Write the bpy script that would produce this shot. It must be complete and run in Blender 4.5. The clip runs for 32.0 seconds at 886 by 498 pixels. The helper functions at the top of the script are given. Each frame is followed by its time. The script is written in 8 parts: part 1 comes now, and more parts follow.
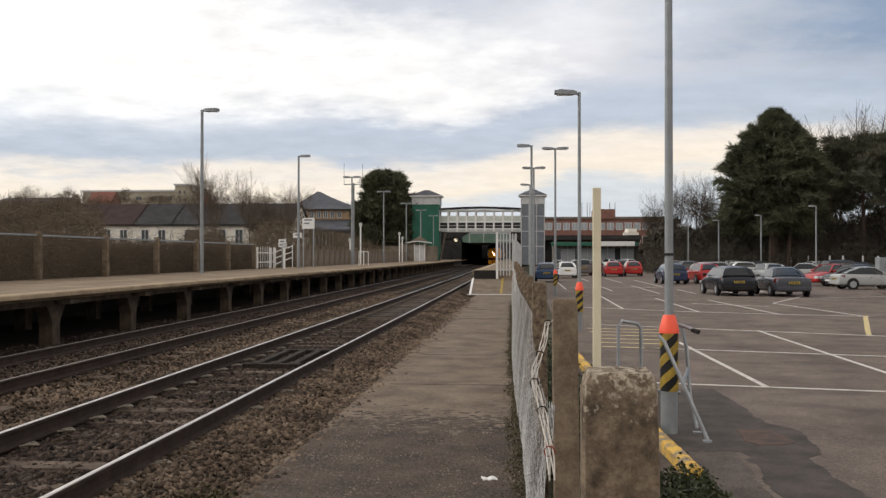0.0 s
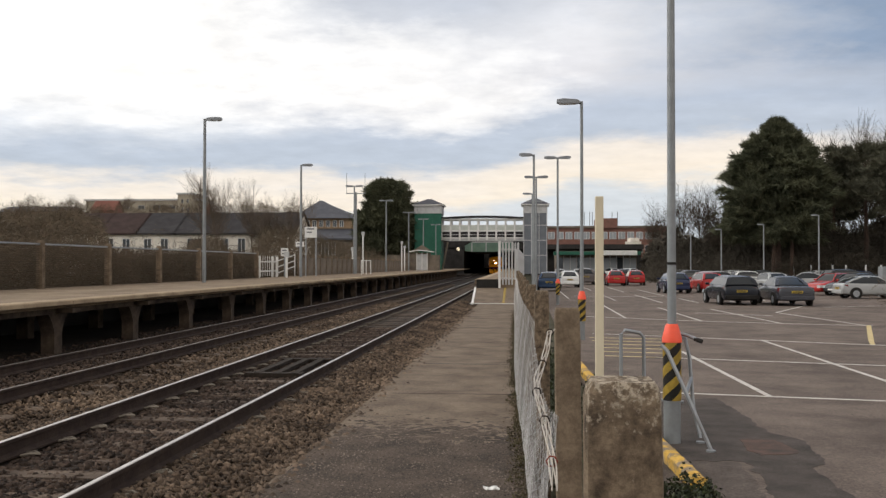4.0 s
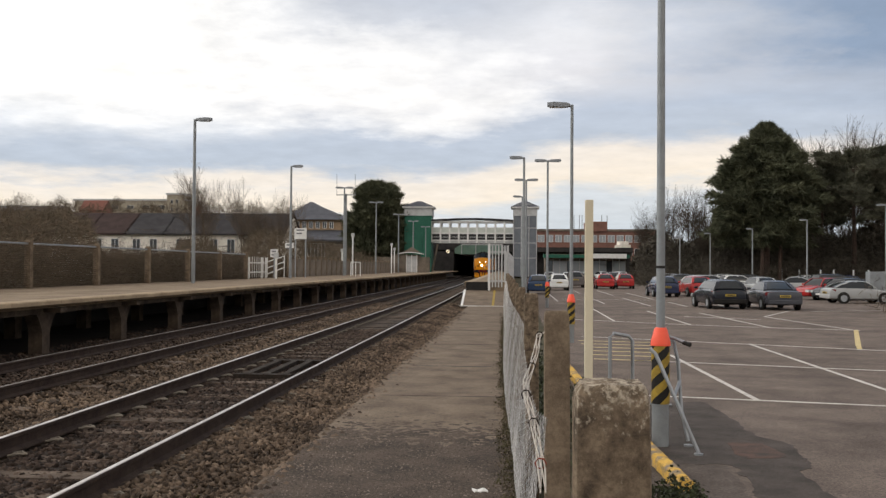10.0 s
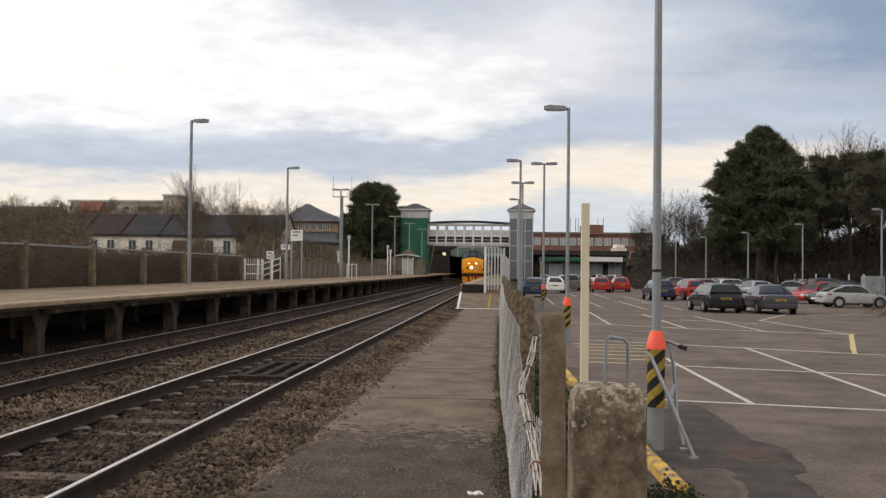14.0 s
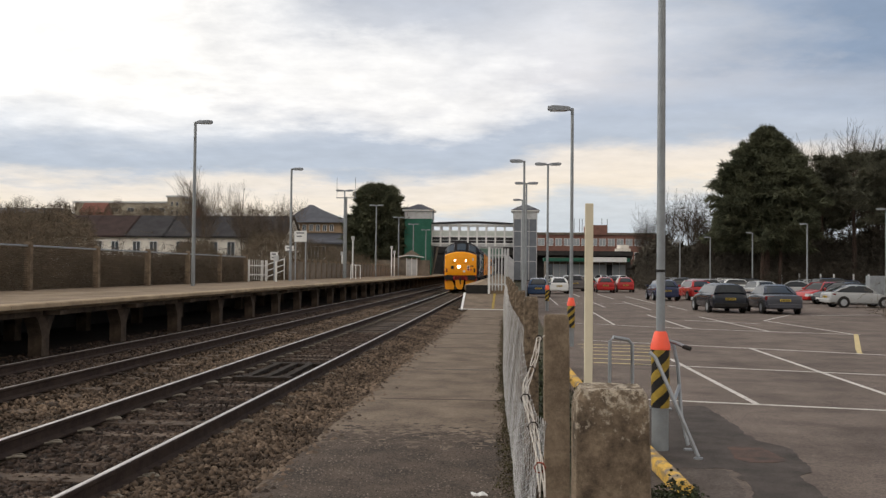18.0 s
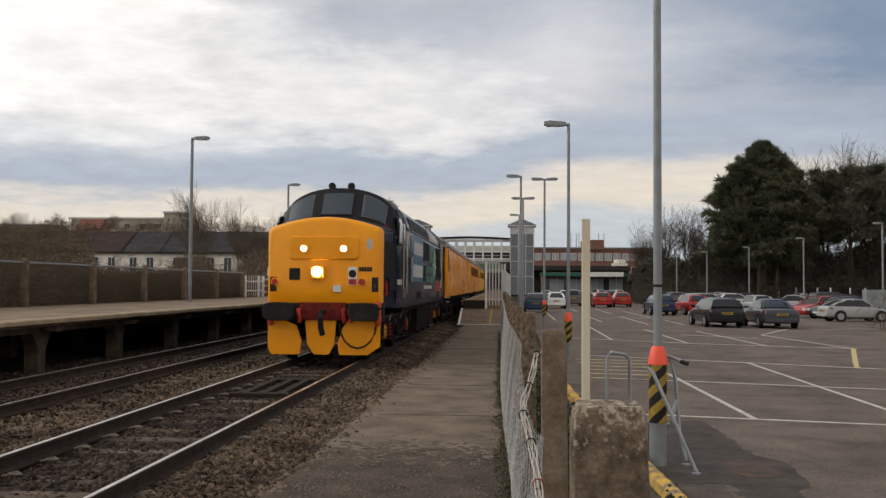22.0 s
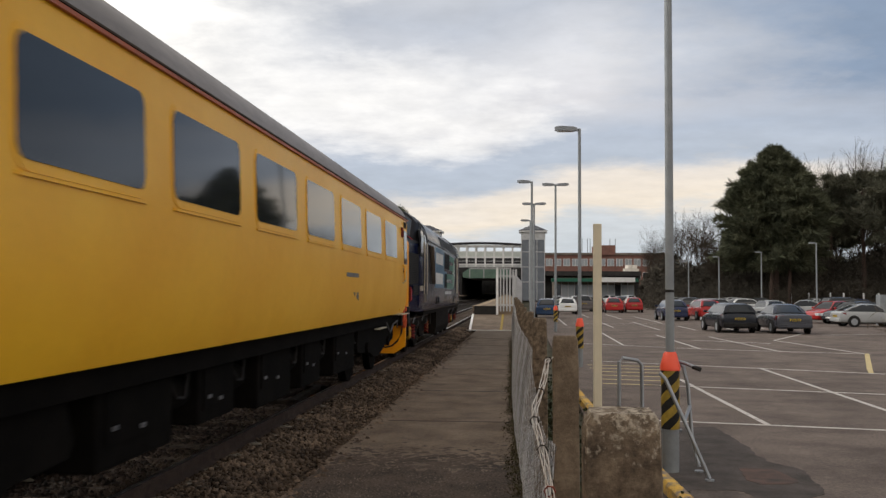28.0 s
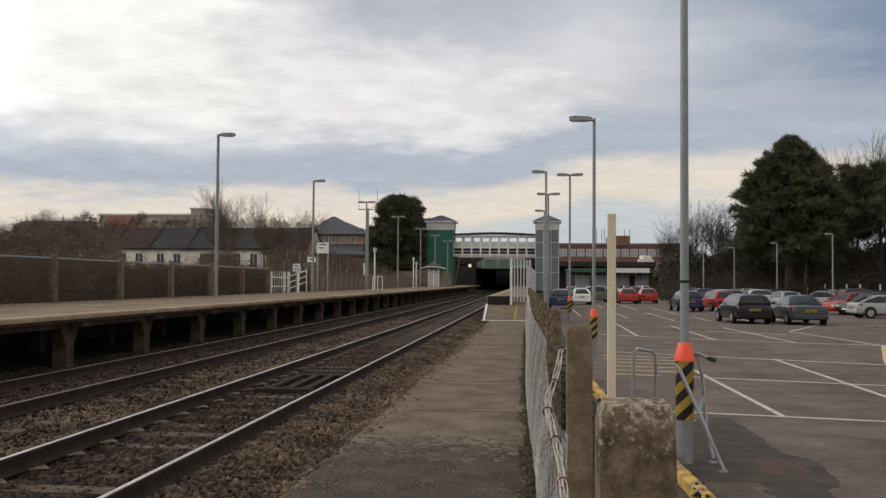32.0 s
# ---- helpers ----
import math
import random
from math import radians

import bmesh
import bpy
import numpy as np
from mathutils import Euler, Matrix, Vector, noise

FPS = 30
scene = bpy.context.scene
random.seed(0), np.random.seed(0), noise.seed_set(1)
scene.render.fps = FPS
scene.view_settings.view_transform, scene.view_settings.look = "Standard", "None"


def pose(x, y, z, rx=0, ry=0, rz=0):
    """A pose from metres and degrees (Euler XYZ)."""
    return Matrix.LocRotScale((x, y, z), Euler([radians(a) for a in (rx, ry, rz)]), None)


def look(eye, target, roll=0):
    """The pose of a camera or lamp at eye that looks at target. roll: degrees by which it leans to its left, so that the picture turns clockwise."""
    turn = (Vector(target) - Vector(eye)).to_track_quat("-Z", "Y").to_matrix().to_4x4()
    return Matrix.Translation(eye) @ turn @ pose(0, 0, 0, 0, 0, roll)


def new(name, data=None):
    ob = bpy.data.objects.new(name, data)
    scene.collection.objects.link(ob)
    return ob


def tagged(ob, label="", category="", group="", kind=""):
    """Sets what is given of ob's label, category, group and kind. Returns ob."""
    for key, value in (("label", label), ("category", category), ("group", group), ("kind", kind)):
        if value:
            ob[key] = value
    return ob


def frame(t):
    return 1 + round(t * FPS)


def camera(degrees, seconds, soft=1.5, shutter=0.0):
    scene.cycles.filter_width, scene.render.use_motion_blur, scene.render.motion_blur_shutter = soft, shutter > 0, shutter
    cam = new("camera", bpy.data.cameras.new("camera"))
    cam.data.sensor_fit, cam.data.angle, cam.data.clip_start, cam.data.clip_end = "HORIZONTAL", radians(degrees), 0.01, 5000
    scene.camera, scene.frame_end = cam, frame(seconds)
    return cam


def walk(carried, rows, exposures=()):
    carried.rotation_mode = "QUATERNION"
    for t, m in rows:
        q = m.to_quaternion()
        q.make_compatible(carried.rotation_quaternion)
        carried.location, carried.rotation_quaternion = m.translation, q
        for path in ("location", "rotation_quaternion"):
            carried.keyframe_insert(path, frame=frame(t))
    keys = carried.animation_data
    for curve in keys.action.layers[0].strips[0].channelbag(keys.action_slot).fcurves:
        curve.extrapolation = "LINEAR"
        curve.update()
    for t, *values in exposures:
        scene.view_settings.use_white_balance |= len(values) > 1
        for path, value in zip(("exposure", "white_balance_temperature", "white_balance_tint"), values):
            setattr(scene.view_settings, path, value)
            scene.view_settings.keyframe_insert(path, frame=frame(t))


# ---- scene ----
cam = camera(50.03, 32.0, soft=1.4, shutter=0.2)
PATH = [
    (0, -0.000, -0.000, 1.565, 90.409, -0.000, 4.933),
    (0.5, 0.000, 0.004, 1.565, 90.664, 0.064, 5.021),
    (1, -0.000, 0.008, 1.565, 90.799, 0.100, 5.075),
    (1.5, 0.000, 0.011, 1.565, 90.859, 0.092, 5.102),
    (2, 0.001, 0.009, 1.566, 90.928, 0.118, 5.066),
    (2.5, -0.001, 0.012, 1.563, 90.960, 0.069, 5.016),
    (3, 0.000, 0.010, 1.565, 90.881, 0.016, 5.049),
    (3.5, 0.001, 0.016, 1.563, 90.922, -0.018, 5.068),
    (5.5, 0.000, 0.014, 1.563, 90.979, -0.032, 5.088),
    (6, -0.000, 0.008, 1.562, 90.968, -0.131, 4.942),
    (6.5, -0.000, 0.013, 1.563, 90.949, -0.105, 4.834),
    (7, -0.000, 0.008, 1.563, 90.974, -0.081, 4.801),
    (7.5, -0.001, 0.005, 1.563, 90.946, -0.194, 4.804),
    (8, -0.000, 0.009, 1.564, 90.873, -0.182, 4.773),
    (8.5, -0.000, 0.016, 1.562, 90.951, -0.158, 4.728),
    (9, -0.000, 0.014, 1.563, 91.034, -0.129, 4.723),
    (9.5, 0.000, 0.009, 1.563, 91.091, -0.231, 4.625),
    (10, -0.001, 0.006, 1.563, 91.090, -0.403, 4.453),
    (10.5, 0.000, 0.004, 1.563, 91.082, -0.462, 4.415),
    (11, 0.001, 0.006, 1.564, 91.116, -0.444, 4.316),
    (11.5, -0.000, 0.006, 1.563, 91.139, -0.424, 4.269),
    (12, -0.001, 0.004, 1.564, 91.152, -0.505, 4.224),
    (12.5, -0.002, 0.000, 1.563, 91.127, -0.608, 4.214),
    (13, -0.002, -0.002, 1.564, 91.172, -0.586, 4.213),
    (13.5, -0.000, 0.001, 1.565, 91.234, -0.548, 4.254),
    (14, -0.002, 0.003, 1.564, 91.240, -0.656, 4.217),
    (14.5, -0.001, 0.001, 1.564, 91.238, -0.708, 4.197),
    (16.5, -0.001, 0.002, 1.565, 91.217, -0.775, 4.033),
    (17, -0.001, 0.007, 1.563, 91.262, -0.842, 4.082),
    (17.5, -0.000, 0.012, 1.564, 91.282, -0.681, 4.245),
    (18, 0.000, 0.012, 1.564, 91.280, -0.545, 4.454),
    (18.5, -0.002, 0.012, 1.566, 91.546, -0.652, 4.394),
    (19, -0.001, 0.014, 1.564, 91.883, -0.792, 4.276),
    (19.5, -0.001, 0.012, 1.564, 91.963, -0.670, 4.267),
    (20, -0.002, 0.010, 1.565, 91.989, -0.568, 4.307),
    (20.5, -0.000, 0.015, 1.566, 92.039, -0.543, 4.277),
    (21, 0.000, 0.021, 1.564, 92.004, -0.471, 4.246),
    (21.5, -0.001, 0.011, 1.567, 92.118, -0.381, 4.229),
    (22, -0.001, 0.005, 1.568, 92.194, -0.376, 4.272),
    (22.5, -0.002, 0.005, 1.566, 92.235, -0.335, 4.308),
    (23, -0.001, 0.009, 1.568, 92.268, -0.391, 4.365),
    (23.5, -0.001, 0.009, 1.570, 92.337, -0.459, 4.383),
    (24, -0.000, 0.018, 1.569, 92.427, -0.499, 4.390),
    (24.5, -0.001, 0.020, 1.568, 92.497, -0.568, 4.477),
    (25, -0.000, 0.027, 1.566, 92.467, -0.637, 4.627),
    (25.5, -0.000, 0.029, 1.566, 92.445, -0.652, 4.670),
    (27.5, -0.000, 0.030, 1.567, 92.568, -0.345, 4.840),
    (28, -0.000, 0.029, 1.567, 92.540, -0.266, 4.941),
    (28.5, 0.000, 0.025, 1.567, 92.485, -0.262, 5.125),
    (29, 0.001, 0.028, 1.568, 92.319, -0.296, 5.187),
    (29.5, 0.001, 0.036, 1.567, 92.146, -0.354, 5.180),
    (30, 0.001, 0.040, 1.567, 92.155, -0.312, 5.234),
    (30.5, 0.002, 0.047, 1.566, 92.176, -0.251, 5.289),
    (31, 0.002, 0.043, 1.566, 92.144, -0.187, 5.572),
    (31.5, 0.003, 0.049, 1.566, 92.033, -0.275, 5.740),
    (32, 0.002, 0.050, 1.565, 91.943, -0.410, 5.781),
]
walk(cam, [(t, pose(x, y, z, a, b, c)) for t, x, y, z, a, b, c in PATH], exposures=[(0, 0.12), (17.5, 0.08), (19, -0.12), (22, -0.17), (23, -0.17), (24, -0.22), (25, 0.03), (27.5, 0.02), (28, 0.0), (29, -0.06), (30, -0.27), (31, -0.21), (32, -0.21)])


# ---- daylight under broken cloud ----
def make_world():
    w = bpy.data.worlds.new("sky")
    scene.world = w
    w.use_nodes = True
    nt = w.node_tree
    nt.nodes.clear()
    N, L = nt.nodes.new, nt.links.new
    out, bg = N("ShaderNodeOutputWorld"), N("ShaderNodeBackground")
    tc, sep = N("ShaderNodeTexCoord"), N("ShaderNodeSeparateXYZ")
    L(tc.outputs["Generated"], sep.inputs[0])

    def math_node(op, a, b=None, c=None):
        n = N("ShaderNodeMath")
        n.operation = op
        for i, v in enumerate((a, b, c)):
            if v is None:
                continue
            if isinstance(v, (int, float)):
                n.inputs[i].default_value = v
            else:
                L(v, n.inputs[i])
        return n.outputs[0]

    def noise_node(vec, scale, detail=6.0, rough=0.55):
        n = N("ShaderNodeTexNoise")
        L(vec, n.inputs["Vector"])
        n.inputs["Scale"].default_value, n.inputs["Detail"].default_value, n.inputs["Roughness"].default_value = scale, detail, rough
        return n.outputs["Fac"]

    def ramp(fac, stops):
        n = N("ShaderNodeValToRGB")
        L(fac, n.inputs[0])
        el = n.color_ramp.elements
        while len(el) < len(stops):
            el.new(0.5)
        for e, (p, c) in zip(el, stops):
            e.position, e.color = p, (*c, 1)
        return n.outputs[0]

    def mix(fac, a, b):
        n = N("ShaderNodeMix")
        n.data_type = "RGBA"
        if isinstance(fac, (int, float)):
            n.inputs[0].default_value = fac
        else:
            L(fac, n.inputs[0])
        L(a, n.inputs[6])
        L(b, n.inputs[7])
        return n.outputs[2]

    # clouds lie in flat layers: stretch the noise towards the horizon
    lift = math_node("ADD", math_node("MAXIMUM", sep.outputs["Z"], 0.0), 0.13)
    u, v = math_node("DIVIDE", sep.outputs["X"], lift), math_node("DIVIDE", sep.outputs["Y"], lift)
    uv = N("ShaderNodeCombineXYZ")
    L(u, uv.inputs[0]), L(v, uv.inputs[1])
    n1, n2 = noise_node(uv.outputs[0], 0.55, 5), noise_node(uv.outputs[0], 1.9, 9, 0.62)
    n3 = noise_node(uv.outputs[0], 5.5, 8, 0.6)
    X, Y, Z = sep.outputs["X"], sep.outputs["Y"], sep.outputs["Z"]
    z = math_node("MULTIPLY_ADD", math_node("SUBTRACT", n1, 0.5), 0.06, Z)
    z = math_node("MULTIPLY_ADD", math_node("SUBTRACT", n2, 0.5), 0.05, z)
    z = math_node("MULTIPLY_ADD", math_node("MAXIMUM", X, 0.0), 0.02, z)
    # a grey bank lies low ahead and to one side, under the warm band
    bank = N("ShaderNodeMapRange")
    bank.interpolation_type = "SMOOTHSTEP"
    L(X, bank.inputs[0])
    bank.inputs[1].default_value, bank.inputs[2].default_value = -0.07, 0.06
    z = math_node("MULTIPLY_ADD", bank.outputs[0], -0.036, z)
    layers = ramp(z, [(0.0, (0.60, 0.66, 0.73)), (0.045, (0.66, 0.70, 0.75)), (0.06, (0.93, 0.83, 0.71)), (0.086, (0.88, 0.81, 0.74)),
                      (0.100, (0.50, 0.56, 0.66)), (0.132, (0.52, 0.58, 0.69)), (0.165, (0.78, 0.78, 0.82)), (0.21, (0.82, 0.83, 0.87)),
                      (0.27, (0.56, 0.60, 0.68)), (0.34, (0.66, 0.67, 0.70)), (0.6, (0.72, 0.69, 0.66))])

    def clamp01(v):
        v.node.use_clamp = True
        return v

    def rgb(*c):
        n = N("ShaderNodeRGB")
        n.outputs[0].default_value = (*c, 1)
        return n.outputs[0]

    # thin bright cloud to one side, a torn bright gap ahead, thick bluish cloud to the other side
    high = clamp01(math_node("MULTIPLY", math_node("SUBTRACT", z, 0.115), 16.0))
    torn = math_node("MULTIPLY_ADD", math_node("SUBTRACT", n2, 0.5), 2.6, math_node("MULTIPLY", math_node("SUBTRACT", n3, 0.5), 1.2))
    left = math_node("ADD", math_node("MULTIPLY_ADD", X, -5.5, -0.78), math_node("MULTIPLY", torn, 0.55))
    left = clamp01(math_node("MULTIPLY", clamp01(left), high))
    veil = N("ShaderNodeMapRange")
    L(math_node("ADD", math_node("MULTIPLY", n2, 0.6), math_node("MULTIPLY", n1, 0.4)), veil.inputs[0])
    veil.inputs[1].default_value, veil.inputs[2].default_value, veil.inputs[3].default_value, veil.inputs[4].default_value = 0.36, 0.62, 0.92, 1.34
    # the cloud thins steadily towards the side
    side = math_node("MULTIPLY_ADD", clamp01(math_node("MULTIPLY_ADD", X, -2.2, -1.0)), 2.2, veil.outputs[0])
    bright = N("ShaderNodeVectorMath")
    bright.operation = "SCALE"
    L(rgb(1.0, 0.985, 0.96), bright.inputs[0]), L(side, bright.inputs["Scale"])
    col = mix(left, layers, bright.outputs[0])
    gx, gz = math_node("MULTIPLY", math_node("ADD", X, 0.12), 4.2), math_node("MULTIPLY", math_node("SUBTRACT", Z, 0.19), 13.0)
    gap = math_node("SUBTRACT", 0.62, math_node("ADD", math_node("MULTIPLY", gx, gx), math_node("MULTIPLY", gz, gz)))
    gap = clamp01(math_node("MULTIPLY", clamp01(math_node("ADD", gap, math_node("MULTIPLY", torn, 0.6))), 1.3))
    col = mix(gap, col, rgb(1.02, 1.01, 1.0))
    thick = math_node("ADD", math_node("MULTIPLY_ADD", X, 4.0, -0.25), math_node("MULTIPLY", torn, 0.4))
    thick = math_node("MULTIPLY", clamp01(math_node("MULTIPLY", clamp01(thick), high)), clamp01(math_node("MULTIPLY", Y, 3.0)))
    col = mix(thick, col, rgb(0.275, 0.355, 0.49))
    shade = N("ShaderNodeMapRange")
    L(n3, shade.inputs[0])
    shade.inputs[1].default_value, shade.inputs[2].default_value, shade.inputs[3].default_value, shade.inputs[4].default_value = 0.3, 0.7, 0.93, 1.07
    sc = N("ShaderNodeVectorMath")
    sc.operation = "SCALE"
    L(col, sc.inputs[0]), L(shade.outputs[0], sc.inputs["Scale"])
    col = sc.outputs[0]
    sky = N("ShaderNodeTexSky")
    sky.sky_type, sky.sun_disc = "NISHITA", False
    sky.sun_elevation, sky.sun_rotation = radians(24), radians(128)
    clear = N("ShaderNodeVectorMath")
    clear.operation = "SCALE"
    L(sky.outputs[0], clear.inputs[0])
    clear.inputs["Scale"].default_value = 0.1
    col = mix(0.93, clear.outputs[0], col)
    warm = N("ShaderNodeVectorMath")
    warm.operation = "MULTIPLY"
    L(col, warm.inputs[0])
    warm.inputs[1].default_value = (1.015, 1.0, 0.98)
    L(warm.outputs[0], bg.inputs[0])
    bg.inputs[1].default_value = 1.0
    L(bg.outputs[0], out.inputs[0])


make_world()
sun = new("sun", bpy.data.lights.new("sun", "SUN"))
sun.data.energy, sun.data.angle, sun.data.color = 0.4, radians(40), (1.0, 0.84, 0.66)
sun.matrix_world = look((47, -37, 27), (0, 0, 0))


# ---- materials ----
def mat(name, c, rough=0.8, metal=0.0, c2=None, s1=2.0, s2=45.0, fine=0.25, bump=0.15, rnd=0.0, lo=0.35, hi=0.65, stretch=None, glow=None, island=0.0, crust=None):
    m = bpy.data.materials.new(name)
    m.use_nodes = True
    nt = m.node_tree
    N, L = nt.nodes.new, nt.links.new
    b = nt.nodes["Principled BSDF"]
    b.inputs["Roughness"].default_value, b.inputs["Metallic"].default_value = rough, metal
    b.inputs["Specular IOR Level"].default_value = 0.5 if rough < 0.6 or metal else 0.18
    if glow:
        b.inputs["Base Color"].default_value = (*c, 1)
        b.inputs["Emission Color"].default_value, b.inputs["Emission Strength"].default_value = (*c, 1), glow
        return m
    c2 = c2 or tuple(v * 0.66 for v in c)
    tc = N("ShaderNodeTexCoord")
    vec = tc.outputs["Object"]
    if stretch:
        mp = N("ShaderNodeMapping")
        mp.inputs["Scale"].default_value = stretch
        L(vec, mp.inputs[0])
        vec = mp.outputs[0]
    n1, n2 = N("ShaderNodeTexNoise"), N("ShaderNodeTexNoise")
    for n, s, d in ((n1, s1, 8), (n2, s2 * 0.5, 8)):
        L(vec, n.inputs["Vector"])
        n.inputs["Scale"].default_value, n.inputs["Detail"].default_value = s, d
    n2.inputs["Roughness"].default_value = 0.72
    n1.inputs["Roughness"].default_value = 0.62
    r = N("ShaderNodeMapRange")
    L(n1.outputs[0], r.inputs[0])
    r.inputs[1].default_value, r.inputs[2].default_value = lo, hi
    mx = N("ShaderNodeMix")
    mx.data_type = "RGBA"
    L(r.outputs[0], mx.inputs[0])
    mx.inputs[6].default_value, mx.inputs[7].default_value = (*c2, 1), (*c, 1)
    col = mx.outputs[2]
    if crust:
        # pale lichen, thick on the top and thinning downwards
        n5, sp, gr, th, m5 = N("ShaderNodeTexNoise"), N("ShaderNodeSeparateXYZ"), N("ShaderNodeMapRange"), N("ShaderNodeMapRange"), N("ShaderNodeMix")
        L(vec, n5.inputs["Vector"]), L(vec, sp.inputs[0]), L(sp.outputs["Z"], gr.inputs[0])
        n5.inputs["Scale"].default_value, n5.inputs["Detail"].default_value, n5.inputs["Roughness"].default_value = 55, 9, 0.75
        gr.inputs[1].default_value, gr.inputs[2].default_value, gr.inputs[3].default_value, gr.inputs[4].default_value = crust[0] - 0.13, crust[0], -0.15, 0.07
        add = N("ShaderNodeMath")
        L(n5.outputs[0], add.inputs[0]), L(gr.outputs[0], add.inputs[1])
        L(add.outputs[0], th.inputs[0])
        th.inputs[1].default_value, th.inputs[2].default_value = 0.48, 0.57
        m5.data_type = "RGBA"
        L(th.outputs[0], m5.inputs[0]), L(col, m5.inputs[6])
        m5.inputs[7].default_value = (*crust[1], 1)
        col = m5.outputs[2]
    hs = N("ShaderNodeHueSaturation")
    L(col, hs.inputs["Color"])
    r2 = N("ShaderNodeMapRange")
    L(n2.outputs[0], r2.inputs[0])
    r2.inputs[1].default_value, r2.inputs[2].default_value, r2.inputs[3].default_value, r2.inputs[4].default_value = 0.25, 0.75, 1 - fine, 1 + fine
    val = r2.outputs[0]
    for amount, node, sock in ((rnd, "ShaderNodeObjectInfo", "Random"), (island, "ShaderNodeNewGeometry", "Random Per Island")):
        if amount:
            oi, r3, ml = N(node), N("ShaderNodeMapRange"), N("ShaderNodeMath")
            L(oi.outputs[sock], r3.inputs[0])
            r3.inputs[3].default_value, r3.inputs[4].default_value = 1 - amount, 1 + amount
            ml.operation = "MULTIPLY"
            L(val, ml.inputs[0]), L(r3.outputs[0], ml.inputs[1])
            val = ml.outputs[0]
    L(val, hs.inputs["Value"])
    L(hs.outputs[0], b.inputs["Base Color"])
    if bump:
        bp = N("ShaderNodeBump")
        bp.inputs["Strength"].default_value, bp.inputs["Distance"].default_value = bump, 0.02
        L(n2.outputs[0], bp.inputs["Height"])
        L(bp.outputs[0], b.inputs["Normal"])
    if rough < 0.95 and not metal:
        r4 = N("ShaderNodeMapRange")
        L(n1.outputs[0], r4.inputs[0])
        r4.inputs[3].default_value, r4.inputs[4].default_value = min(1, rough + 0.12), max(0.03, rough - 0.12)
        L(r4.outputs[0], b.inputs["Roughness"])
    return m


def glass_mat(name, c, rough=0.06):
    m = bpy.data.materials.new(name)
    m.use_nodes = True
    b = m.node_tree.nodes["Principled BSDF"]
    b.inputs["Base Color"].default_value, b.inputs["Roughness"].default_value = (*c, 1), rough
    b.inputs["Specular IOR Level"].default_value = 0.8
    return m


DIRT = mat("dirt", (0.10, 0.085, 0.06), 0.95, c2=(0.05, 0.055, 0.03), s1=0.4, s2=12, bump=0.5)
ASPHALT = mat("asphalt", (0.185, 0.146, 0.122), 0.85, c2=(0.092, 0.072, 0.061), s1=0.9, s2=90, fine=0.8, bump=0.4, lo=0.3, hi=0.7)
ASPHALT_OLD = mat("patched_asphalt", (0.12, 0.097, 0.083), 0.88, c2=(0.075, 0.061, 0.053), s1=2.4, s2=70, fine=0.8, bump=0.5)
ASPHALT_NEW = mat("dark_asphalt", (0.085, 0.070, 0.061), 0.85, c2=(0.05, 0.042, 0.037), s1=2.2, s2=110, fine=0.55, bump=0.4)
PATCH = mat("red_patch", (0.125, 0.074, 0.056), 0.85, c2=(0.062, 0.052, 0.047), s1=5, s2=80, bump=0.2)
CONCRETE = mat("path_concrete", (0.205, 0.158, 0.117), 0.9, c2=(0.105, 0.079, 0.058), s1=1.7, s2=90, fine=0.6, bump=0.45, lo=0.3, hi=0.7)
PATH_ROUGH = mat("path_worn_asphalt", (0.098, 0.074, 0.057), 0.92, c2=(0.05, 0.039, 0.032), s1=2.2, s2=90, fine=0.8, bump=0.6)
POST = mat("weathered_concrete", (0.225, 0.168, 0.114), 0.92, c2=(0.055, 0.04, 0.028), s1=17, s2=190, fine=0.5, bump=0.35, lo=0.36, hi=0.66, crust=(1.40, (0.36, 0.305, 0.235)))
POST_B = mat("brown_concrete", (0.215, 0.162, 0.112), 0.92, c2=(0.105, 0.077, 0.053), s1=7, s2=120, fine=0.3, bump=0.35, rnd=0.15)
LICHEN = mat("lichen", (0.33, 0.28, 0.215), 0.95, c2=(0.2, 0.16, 0.115), s1=60, s2=200, fine=0.3, bump=0.3, island=0.4)
BALLAST_DARK = mat("oily_ballast", (0.075, 0.053, 0.04), 0.95, c2=(0.031, 0.022, 0.018), s1=0.7, s2=30, fine=0.2, bump=0.3, island=0.75)
BALLAST = mat("ballast_stone", (0.15, 0.108, 0.076), 0.95, c2=(0.052, 0.037, 0.027), s1=0.7, s2=30, fine=0.2, bump=0.3, island=0.75)
BED = mat("ballast_bed", (0.036, 0.027, 0.021), 0.97, c2=(0.018, 0.014, 0.012), s1=1.2, s2=25, fine=0.5, bump=1.0)
SLEEPER = mat("sleeper", (0.135, 0.10, 0.074), 0.9, c2=(0.055, 0.04, 0.031), s1=4, s2=50, bump=0.3, rnd=0.35)
RUST = mat("rail_rust", (0.05, 0.034, 0.026), 0.85, c2=(0.03, 0.02, 0.017), s1=6, s2=60, bump=0.3)
RAILTOP = mat("rail_head", (0.72, 0.68, 0.66), 0.3, 1.0, c2=(0.34, 0.30, 0.28), s1=3, s2=80, fine=0.1, bump=0.05, stretch=(20, 1, 1))
RAILTOP_DULL = mat("dull_rail_head", (0.22, 0.185, 0.165), 0.5, 1.0, c2=(0.14, 0.115, 0.1), s1=3, s2=80, fine=0.1, bump=0.05, stretch=(20, 1, 1))
CLIP = mat("pale_clip", (0.24, 0.21, 0.17), 0.7, s1=8)
